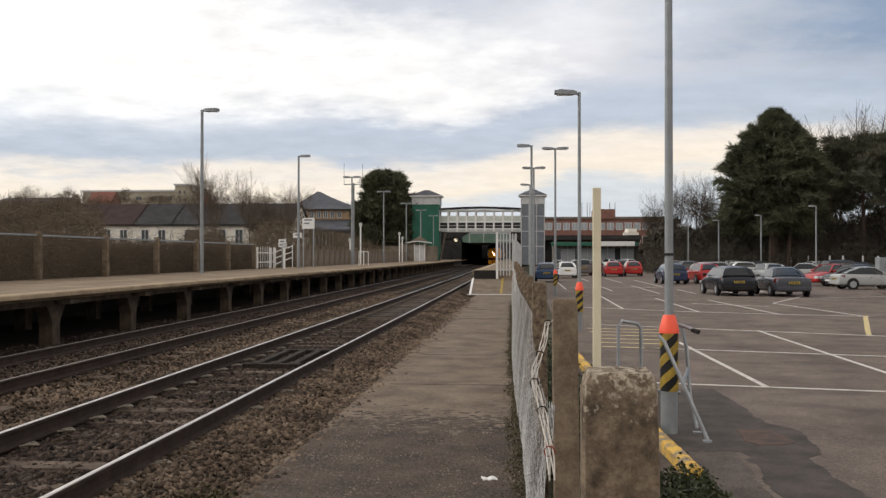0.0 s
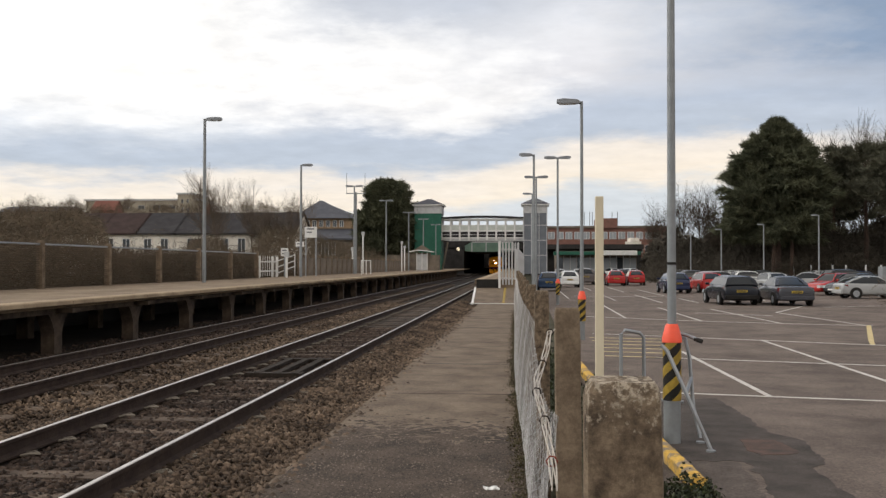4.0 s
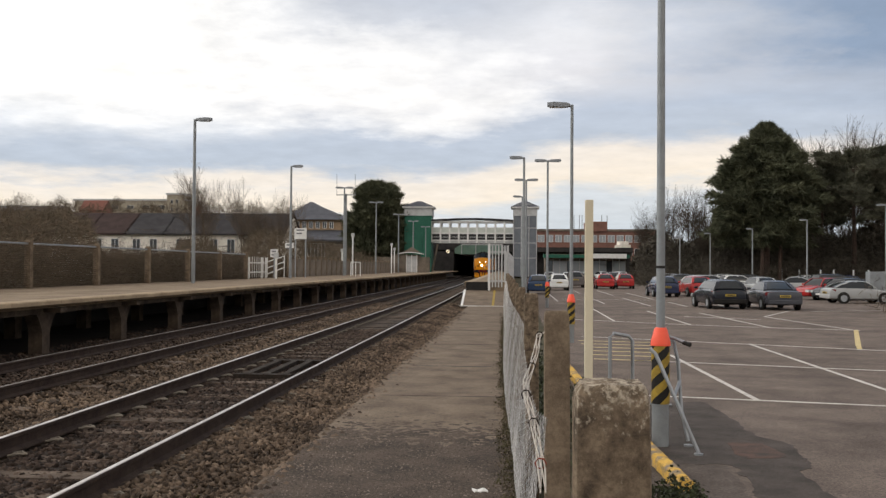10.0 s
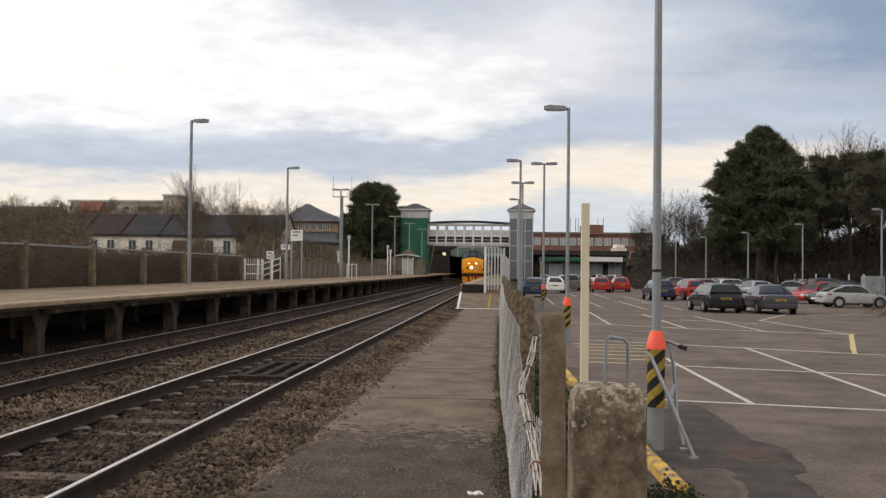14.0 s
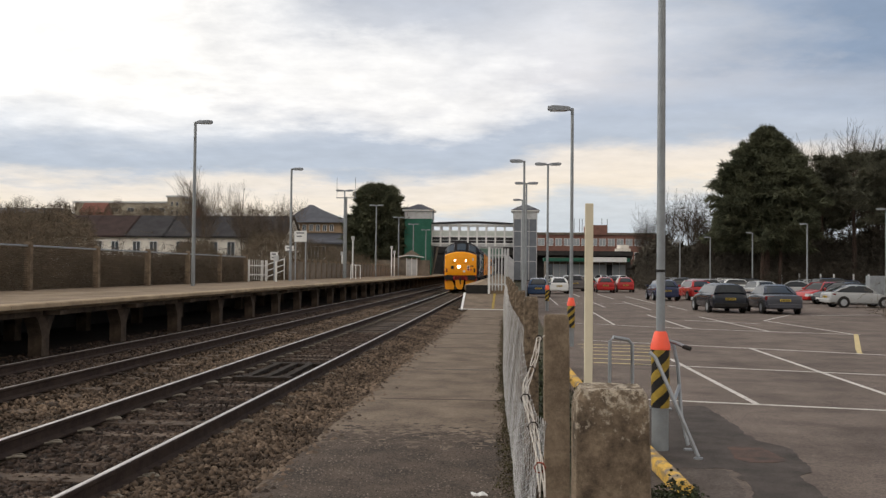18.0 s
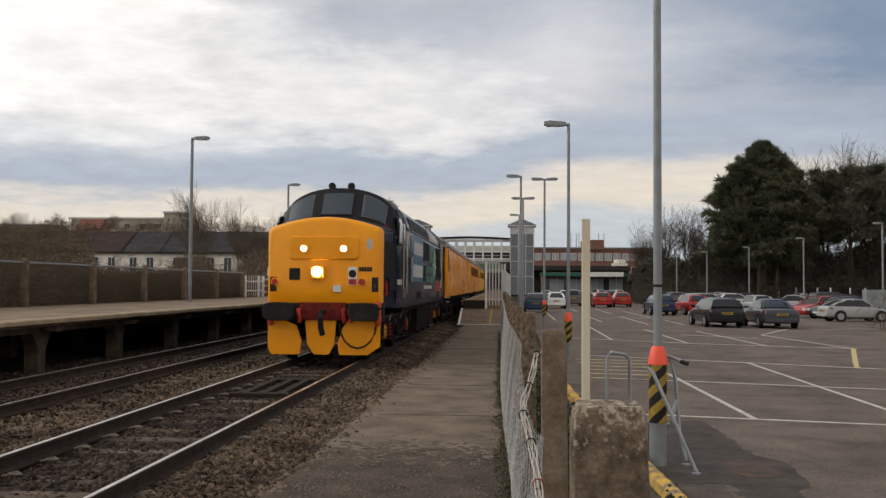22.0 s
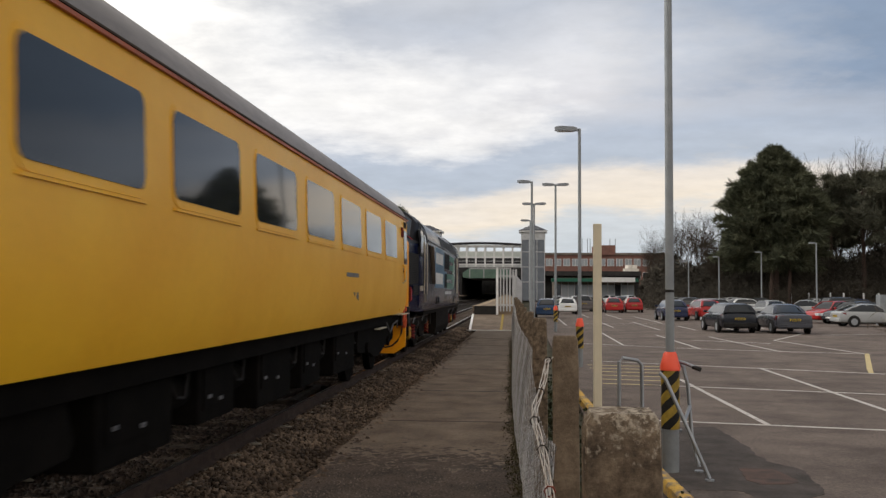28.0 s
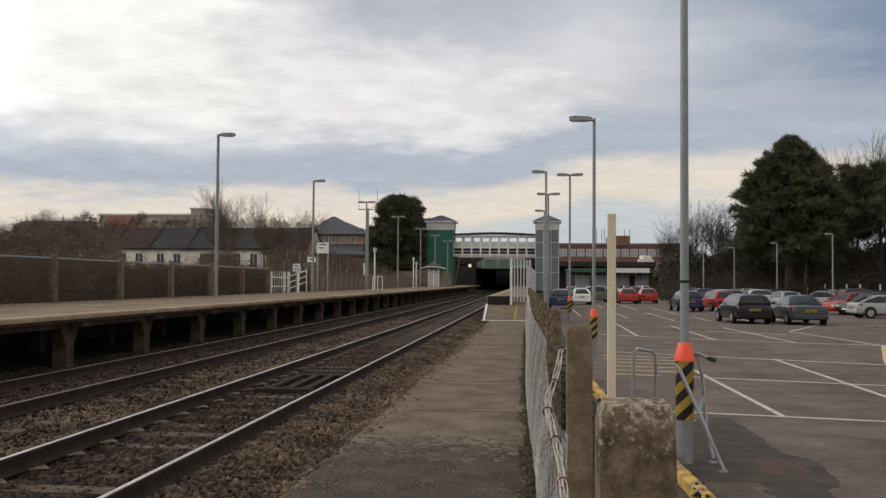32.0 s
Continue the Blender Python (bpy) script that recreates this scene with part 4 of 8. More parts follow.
# ---- platform signs ----
def platform_furniture():
    X = lambda px, d: (px - 929) / 1680 * d

    def board(px, d, zb, w, z0, z1, label, posts=2):
        t = thing("sign", label, "sign", at=Matrix.Translation((X(px, d), d, zb)))
        bd = part("board", Shape().box(-w / 2, w / 2, -0.03, 0.03, z0, z1), WHITE, t, bevel=0.006)
        for k in range(2):
            part("bar", Shape().box(-w * 0.32, w * (0.1 if k else 0.3), -0.036, -0.03, z1 - 0.16 - k * 0.2, z1 - 0.08 - k * 0.2), GRIME_BAR, bd, "grey plain bar")
        for x in ((-w * 0.42, w * 0.42) if posts == 2 else (0,)):
            part("post", Shape().tube([(x, 0.05, 0), (x, 0.05, z1 - 0.05)], 0.04, 8), GALV, t)
    board(541, 57, PLAT, 0.75, 2.35, 3.0, "white platform name board on two posts")
    board(493, 54, PLAT, 0.42, 1.2, 1.65, "small pale notice on a post", 1)
    board(521, 55, PLAT, 0.5, 1.75, 2.05, "pale notice board on a post", 1)
    for px, d, h in ((636, 74, 3.3), (706, 100, 3.2), (711, 104, 2.8), (617, 80, 2.2), (497, 50, 1.4)):
        t = thing("post", "slim pale platform post", "post", at=Matrix.Translation((X(px, d), d, PLAT)))
        part("pole", Shape().tube([(0, 0, 0), (0, 0, h)], 0.06, 8), WHITE, t)
        part("box", Shape().box(-0.12, 0.12, -0.1, 0.1, h - 0.3, h), OFFWHITE, t)
    w = X(650, 70)
    h = thing("handrail", "white tubular handrail on the platform", "handrail")
    for y0 in (66.0, 68.0, 70.0):
        part("upright", Shape().tube([(w, y0, PLAT), (w, y0, PLAT + 1.0)], 0.03, 7), WHITE, h)
    part("rail", Shape().tube([(w, 66, PLAT + 1.0), (w, 70, PLAT + 1.0)], 0.03, 7), WHITE, h)
    for i, (px, d) in enumerate(((1414, 108), (1450, 106), (1472, 104), (1505, 102), (1530, 100), (1385, 110))):
        t = thing("bollard", "white timber marker post at the car park edge", "bollard", "white posts along the car park edge", at=Matrix.Translation((X(px, d), d, GROUND)))
        part("timber", Shape().box(-0.07, 0.07, -0.07, 0.07, -0.1, 2.0), OFFWHITE, t, bevel=0.01)
    t = thing("cabinet", "grey steel equipment cabinet at the car park edge", "cabinet", at=Matrix.Translation((X(1545, 62), 62, GROUND)))
    part("body", Shape().box(-0.6, 0.6, -0.4, 0.4, 0, 1.9), GREYPAINT, t, bevel=0.02)
    for x in (-0.3, 0.3):
        part("door", Shape().box(x - 0.27, x + 0.27, -0.42, -0.4, 0.15, 1.8), GREYPAINT, t)


# ---- small things by the fence ----
def foreground():
    t = thing("sign_post", "cream-painted square timber post", "post", at=Matrix.Translation((0.485, 6.5, GROUND)))
    part("timber", Shape().box(-0.027, 0.027, -0.027, 0.027, -0.05, 2.46), CREAM, t, bevel=0.004)
    k = thing("kerb", "crumbling concrete kerb with worn yellow paint", "kerb")
    for y0, y1, x0, x1, m in ((12.5, 10.75, 1.2, 1.4, KERB_YELLOW), (10.7, 8.75, 1.4, 1.5, KERB_YELLOW), (8.72, 8.6, 1.5, 1.51, KERB_YELLOW), (20, 12.6, 0.95, 1.2, KERB_YELLOW)):
        d = Vector((x1 - x0, y1 - y0))
        L = d.length
        rings = []
        for i in range(13):
            u = L * i / 12
            g = 0.014 * noise.noise((u * 5, y0, 1)), 0.018 * noise.noise((u * 4, y0, 9))
            rings.append([(-0.075 + g[0], u, -0.1), (0.075 + g[1], u, -0.1), (0.07 + g[1], u, 0.1 + g[0]), (0.045, u, 0.125 + g[1]), (-0.045, u, 0.125 + g[0]), (-0.07 + g[0], u, 0.1)])
        part("kerb_stone", Shape().loft(rings), m, k, smooth=40, at=Matrix.Translation((x0, y0, GROUND)) @ Matrix.Rotation(math.atan2(-d.x, d.y), 4, "Z"))
    for pts, pos in (([[(-0.17, 0, 0), (-0.17, 0, 1.10), (-0.12, 0, 1.15), (0.10, 0, 1.11), (0.16, 0, 1.05), (0.17, 0, 0)]], (1.37, 12.6)),):
        h = thing("hoop_barrier", "bent galvanised tube hoop standing in the asphalt", "barrier", at=Matrix.Translation((*pos, GROUND)) @ Matrix.Rotation(0.4, 4, "Z"))
        part("hoop", Shape().tube(pts[0], 0.024, 10), GALV, h, smooth=60)
        part("rail", Shape().tube([(0.17, 0, 0.25), (0.6, -0.25, 0.22)], 0.02, 8), GALV, h, smooth=60)
    # leaning tube barrier round the lamp column
    b = thing("tube_barrier", "bent galvanised tube barrier leaning on a lamp column", "barrier")
    Z = GROUND
    for p in ([(1.46, 10.6, Z + 1.12), (1.52, 10.58, Z + 1.06), (1.68, 10.5, Z + 0.68), (1.95, 10.4, Z + 0.03)], [(1.75, 11.1, Z + 1.18), (1.79, 11.05, Z + 1.16), (1.83, 11.0, Z + 0.95), (1.87, 11.0, Z + 0.4), (1.93, 10.9, Z + 0.06)],
              [(1.7, 11.05, Z + 1.22), (1.8, 11.0, Z + 1.2), (1.93, 10.9, Z + 1.15)], [(1.71, 10.5, Z + 0.62), (1.85, 11.0, Z + 0.72)]):
        part("tube", Shape().tube(p, 0.021, 10), GALV, b, smooth=60)
    for x, y in ((1.95, 10.4), (1.93, 10.9)):
        part("foot_plate", Shape().disc((x, y, Z + 0.012), 0.05, 0.02, "z", 12), GALV, b)
    part("grip", Shape().tube([(1.88, 10.94, Z + 1.165), (1.95, 10.885, Z + 1.14)], 0.025, 10), BLACK, b, "black end grip")
    p = thing("paper_scrap", "crumpled scrap of white paper on the path", "litter", at=Matrix.Translation((-0.258, 6.88, -0.049)) @ Matrix.Rotation(0.3, 4, "Z"))
    part("sheet", Shape().loft([[(-0.05 + 0.02 * i, -0.035 + 0.012 * math.sin(i * 2.1), 0.004 + 0.008 * abs(math.sin(i * 1.7))), (-0.05 + 0.02 * i, 0.035 + 0.01 * math.cos(i * 1.3), 0.004 + 0.01 * abs(math.cos(i * 2.3))), (-0.05 + 0.02 * i, 0.035 + 0.01 * math.cos(i * 1.3), 0.0), (-0.05 + 0.02 * i, -0.035 + 0.012 * math.sin(i * 2.1), 0.0)] for i in range(6)]), WHITE, p)
    # ivy and weeds
    rng = np.random.default_rng(11)
    leaf = np.array([(0, 0, 0), (0.5, 0.35, 0.1), (0, 1, 0.02), (-0.5, 0.35, 0.1)])
    quad = np.array([(0, 1, 2, 3)])

    def patch(name, n, fx, size, m, label, cat):
        pos = np.array([fx() for _ in range(n)])
        tagged(part(name, scatter(name, leaf, quad, pos, rng.uniform(size * 0.6, size * 1.3, n), rng, m), m), label, cat, kind="stuff")

    def ivy():
        y = rng.uniform(4.0, 20)
        x = fence_x(y) + 0.12 + abs(rng.normal(0, 0.35 if y < 8 else 0.3))
        return x, y, GROUND + abs(rng.normal(0, 1)) * (0.10 + 0.25 * max(0, 1 - abs(x - fence_x(y) - 0.3) / 0.4)) * (0.8 + 0.4 * math.sin(y * 1.3))
    patch("ivy", 6500, ivy, 0.055, IVY, "dark green ivy sprawling along the fence foot", "ivy")

    def bank():
        y = rng.uniform(6.6, 8.3)
        x = rng.uniform(0.95, 1.56)
        return x, y, GROUND + abs(rng.normal(0, 0.07)) + 0.10 * math.exp(-((x - 1.3) / 0.25) ** 2)
    patch("ivy", 3600, bank, 0.034, IVY, "dark green ivy by the kerb", "ivy")

    def weeds():
        y = 4.0 + 27 * rng.uniform(0, 1) ** 1.6
        c = 0.35 + 0.8 * noise.noise((y * 1.1, 2.0, 0)) + 0.5 * noise.noise((y * 3.1, 5.0, 0)) + (0.45 if 7.0 < y < 9.4 else 0)
        reach = 0.03 + 0.15 * max(0.0, min(1.2, c))
        u = rng.uniform(0, 1) ** 2
        return fence_x(y) - 0.15 - u * reach, y, -0.052 + abs(rng.normal(0, 0.03)) * max(0.1, c) * (1.2 - u)
    patch("weeds", 13000, weeds, 0.015, WEED, "straggling green and brown weeds at the fence foot", "weeds")

    def litter():
        y = 4.0 + 30 * rng.uniform(0, 1) ** 1.6
        return fence_x(y) - 0.14 - abs(rng.normal(0, 0.08)), y, -0.05 + abs(rng.normal(0, 0.006))
    patch("leaf_litter", 5000, litter, 0.014, SCRUB, "dead brown leaves drifted against the fence foot", "leaf litter")

    grit = np.array([(-1, -0.7, 0), (1, -0.8, 0), (0.8, 0.9, 0), (-0.9, 0.8, 0), (0.1, 0, 0.9)])
    tri = np.array([(0, 1, 4), (1, 2, 4), (2, 3, 4), (3, 0, 4)])
    n = 9000
    pos = np.stack([rng.uniform(-1.86, 0.0, n), 3.2 + 5.6 * rng.uniform(0, 1, n), np.full(n, -0.049)], 1)
    tagged(part("grit", scatter("grit", grit, tri, pos, rng.uniform(0.003, 0.009, n), rng, GRIT, spin_only=True), GRIT), "loose grit on worn asphalt", "grit", kind="stuff")
    n = 700
    pos = np.stack([-1.95 + abs(rng.normal(0, 0.10, n)), 4 + 30 * rng.uniform(0, 1, n) ** 1.5, np.full(n, -0.052)], 1)
    tagged(part("grit", scatter("grit", grit, tri, pos, rng.uniform(0.008, 0.03, n), rng, BALLAST, spin_only=True), BALLAST), "stray ballast stones on the path edge", "grit", kind="stuff")

    n = 900
    pos = np.stack([rng.uniform(-1.8, 0.02, n), 8.75 + np.abs(rng.normal(0, 0.55, n)), np.full(n, -0.0555)], 1)
    crumb = grit * np.array((1, 1, 0.12))
    tagged(part("grit", scatter("grit", crumb, tri, pos, rng.uniform(0.008, 0.05, n), rng, PATH_ROUGH, spin_only=True), PATH_ROUGH), "crumbled asphalt scabs on the concrete", "grit", kind="stuff")

    def tuft():
        y = rng.normal(6.2, 0.3)
        return -2.3 + rng.normal(0, 0.16), y, -0.2 + abs(rng.normal(0, 0.035))
    patch("weeds", 1200, tuft, 0.035, WEED, "low moss and weeds among ballast", "weeds")


# ---- station footbridge and overbridge ----
def station():
    Y = 135.0

    def tower(x0, x1, lower, name, label):
        t = thing("lift_tower", label, "tower")
        part("shaft", Shape().box(x0, x1, Y - 1.9, Y + 1.9, 0.3, 8.8), lower, t)
        part("band", Shape().box(x0 - 0.08, x1 + 0.08, Y - 1.98, Y + 1.98, 8.8, 9.9), OFFWHITE, t, "pale upper band")
        part("eaves", Shape().box(x0 - 0.35, x1 + 0.35, Y - 2.25, Y + 2.25, 9.9, 10.08), WHITE, t)
        c = (x0 + x1) / 2
        part("roof", Shape().loft([[(x0 - 0.4, Y - 2.3, 10.08), (x1 + 0.4, Y - 2.3, 10.08), (x1 + 0.4, Y + 2.3, 10.08), (x0 - 0.4, Y + 2.3, 10.08)],
                                   [(c - 0.3, Y - 0.2, 10.95), (c + 0.3, Y - 0.2, 10.95), (c + 0.3, Y + 0.2, 10.95), (c - 0.3, Y + 0.2, 10.95)]]), GREYROOF, t, "shallow hipped slate roof")
        for i in range(4):
            x = x0 + (x1 - x0) * i / 3
            part("trim", Shape().box(x - 0.05, x + 0.05, Y - 1.96, Y - 1.9, 0.3, 8.8), lower if lower is GREEN else OFFWHITE, t)
        for z in ((2.9, 5.0, 7.1) if lower is not GREEN else ()):
            part("transom", Shape().box(x0, x1, Y - 1.95, Y - 1.9, z - 0.05, z + 0.05), OFFWHITE, t)
        return t

    tower(-15.8, -12.1, GREEN, "l", "green-clad lift tower with a pale top and hipped roof")
    tower(-0.5, 2.7, TOWERGREY, "r", "grey lift tower with a pale top and hipped roof")
    b = thing("footbridge", "covered white steel footbridge with glazed sides", "footbridge")
    x0, x1 = -12.1, -0.5
    part("deck", Shape().box(x0, x1, Y - 1.1, Y + 1.1, 4.95, 5.3), OFFWHITE, b)
    n = 30
    part("roof", Shape().loft([[(x0 + (x1 - x0) * i / n, Y + dy, 8.1 + 0.22 * math.sin(math.pi * i / n) + dz) for dy, dz in ((-1.5, 0), (1.5, 0), (1.5, 0.18), (-1.5, 0.18))] for i in range(n + 1)]), SLATE, b, "thin dark arched roof")
    for s in (-1.1, 1.1):
        for z0, z1 in ((5.3, 5.45), (6.25, 6.45), (7.85, 8.1)):
            part("side_rail", Shape().box(x0, x1, Y + s - 0.07, Y + s + 0.07, z0, z1), WHITE, b)
        for i in range(10):
            x = x0 + (x1 - x0) * i / 9
            part("upright", Shape().box(x - 0.12, x + 0.12, Y + s - 0.09, Y + s + 0.09, 5.0, 8.15), WHITE, b)
            if i < 9:
                part("lower_panel", Shape().box(x + 0.12, x + (x1 - x0) / 9 - 0.12, Y + s - 0.02, Y + s + 0.02, 5.45, 6.25), SLATE, b)
                part("mid_bar", Shape().box(x + 0.12, x + (x1 - x0) / 9 - 0.12, Y + s - 0.03, Y + s + 0.03, 5.78, 5.86), OFFWHITE, b)
                part("pane", Shape().box(x + 0.12, x + (x1 - x0) / 9 - 0.12, Y + s - 0.015, Y + s + 0.015, 6.45, 7.12), FROST, b, "frosted pane coloured pale for light from behind")
                part("glazing_bar", Shape().box(x + 0.12, x + (x1 - x0) / 9 - 0.12, Y + s - 0.03, Y + s + 0.03, 7.12, 7.2), WHITE, b)
    for x in (-12.6, -11.2):
        part("leg", Shape().tube([(x - 0.8, Y - 0.9, PLAT), (x, Y - 0.9, 4.95)], 0.14, 8), STONE, b)
    # small shelter on the far platform
    s = thing("platform_shelter", "small pale platform shelter with a curved roof", "shelter", at=Matrix.Translation((-13.3, 118, PLAT)))
    part("wall", Shape().box(-2.2, 1.2, -1, 1, 0, 2.2), STONE, s)
    part("door", Shape().box(-0.3, 0.9, -1.06, -1.0, 0, 2.0), OFFWHITE, s)
    for x in (-4.2, 1.2):
        part("side_wall", Shape().box(x, x + (2.0 if x < 0 else 1.2), -0.9, 0.9, 0, 1.9), STONE, s, "weathered stone wall")
    part("pediment", Shape().prism([(-0.75, 2.5), (1.35, 2.5), (0.3, 3.15)], -1.25, -1.1, "y"), STONE, s, "stone pediment")
    for x in (-0.35, 0.3, 0.95):
        part("frame", Shape().box(x - 0.05, x + 0.05, -1.1, -1.05, 0, 2.2), WHITE, s)
    part("roof", Shape().loft([[(-1.4 + 3.0 * i / 8, y, 2.25 + 0.18 * math.sin(math.pi * i / 8) + dz) for y, dz in ((-1.6, 0), (1.2, 0), (1.2, 0.1), (-1.6, 0.1))] for i in range(9)]), WHITE, s)
    # stone overbridge beyond the station
    YB = 188.0
    o = thing("road_bridge", "dark masonry road bridge with a green parapet", "bridge")
    cx = track_x(YB) - 1.7
    part("abutment", Shape().box(cx - 24, cx - 5.2, YB, YB + 90, -0.5, 5.0), DARKSTONE, o)
    part("abutment", Shape().box(cx + 7.6, cx + 30, YB + 4, YB + 90, -0.5, 5.0), DARKSTONE, o)
    part("deck", Shape().box(cx - 24, cx + 30, YB, YB + 90, 4.7, 5.6), DARKSTONE, o)
    part("wing_wall", Shape().box(cx - 24, cx + 8, YB + 0.5, YB + 2, 5.6, 7.1), DARKSTONE, o, "sooty masonry parapet")
    part("dark_backing", Shape().box(cx - 24, cx + 30, YB + 92, YB + 93, -0.5, 6), DARKSTONE, o)
    part("parapet", Shape().box(-8.6, -2.2, YB - 40.3, YB - 40, 3.6, 5.0), GREENGREY, o, "faded green girder")
    part("parapet_rail", Shape().box(-8.6, -2.2, YB - 40.35, YB - 39.95, 5.0, 5.2), OFFWHITE, o)
    part("bracket", Shape().prism([(-9.7, 3.7), (-8.6, 3.6), (-8.6, 5.2), (-9.7, 4.5)], YB - 40.3, YB - 40.0, "y"), GREENGREY, o)
    for x in (-8.6, -6.4, -4.2, -2.2):
        part("stiffener", Shape().box(x - 0.08, x + 0.08, YB - 40.4, YB - 40.3, 3.6, 5.0), OFFWHITE, o)
    part("soffit", Shape().box(-9.6, -2.2, YB - 40, YB - 0.1, 3.7, 3.95), DARKSTONE, o, "dark underside")
    for x in (-1.8,):
        part("pier", Shape().box(x - 0.35, x + 0.35, YB - 40.2, YB - 38, -0.4, 3.7), DARKSTONE, o)
    sg = thing("signal", "round white banner signal with a black bar", "signal", at=Matrix.Translation((-9.6, 132, 0)))
    part("arm", Shape().tube([(-2.5, 1, 5.0), (0, 0, 4.6), (0, 0, 4.0)], 0.06, 6), BLACK, sg)
    part("housing", Shape().disc((0, 0, 3.75), 0.42, 0.2, "y"), BLACK, sg)
    part("disc", Shape().disc((0, -0.11, 3.75), 0.24, 0.03, "y"), mat("signal_light", (1.0, 0.86, 0.6), glow=0.6), sg, "lit white disc")
    part("bar", Shape().box(-0.23, 0.23, -0.14, -0.12, -0.05, 0.05), BLACK, sg, "black bar", at=Matrix.Translation((0, 0, 3.75)) @ Matrix.Rotation(-0.7, 4, "Y"))


# ---- buildings ----
def windows_row(parent, x0, x1, n, y, z0, z1, frac=0.6, glass=WIN, frame_m=WHITE):
    step = (x1 - x0) / n
    for i in range(n):
        c = x0 + step * (i + 0.5)
        w = step * frac / 2
        win = part("window", Shape().box(c - w - 0.06, c + w + 0.06, y - 0.07, y + 0.05, z0 - 0.06, z1 + 0.06), frame_m, parent)
        part("pane", Shape().box(c - w, c - 0.03, y - 0.085, y - 0.06, z0, z1), glass, win)
        part("pane", Shape().box(c + 0.03, c + w, y - 0.085, y - 0.06, z0, z1), glass, win)


def gable_house(x0, x1, y0, y1, z0, eaves, ridge, wall, roof, label, wins=(), chim=1):
    h = thing("house", label, "house")
    part("wall", Shape().prism([(y0, z0), (y1, z0), (y1, eaves), ((y0 + y1) / 2, ridge - 0.2), (y0, eaves)], x0, x1, "x"), wall, h)
    ym = (y0 + y1) / 2
    part("roof", Shape().prism([(y0 - 0.4, eaves - 0.1), (ym, ridge), (y1 + 0.4, eaves - 0.1), (y1 + 0.4, eaves + 0.1), (ym, ridge + 0.22), (y0 - 0.4, eaves + 0.1)], x0 - 0.15, x1 + 0.15, "x"), roof, h)
    for i in range(chim):
        c = x0 + (x1 - x0) * (i + 0.5) / chim
        ch = part("chimney", Shape().box(c - 0.5, c + 0.5, ym - 0.4, ym + 0.4, ridge - 0.5, ridge + 0.9), BRICK, h)
        for d in (-0.25, 0.25):
            part("pot", Shape().tube([(c + d, ym, ridge + 0.88), (c + d, ym, ridge + 1.25)], 0.12, 8), REDROOF, ch)
    for n, a, b, zz0, zz1 in wins:
        windows_row(h, a, b, n, y0, zz0, zz1, 0.4)
    return h


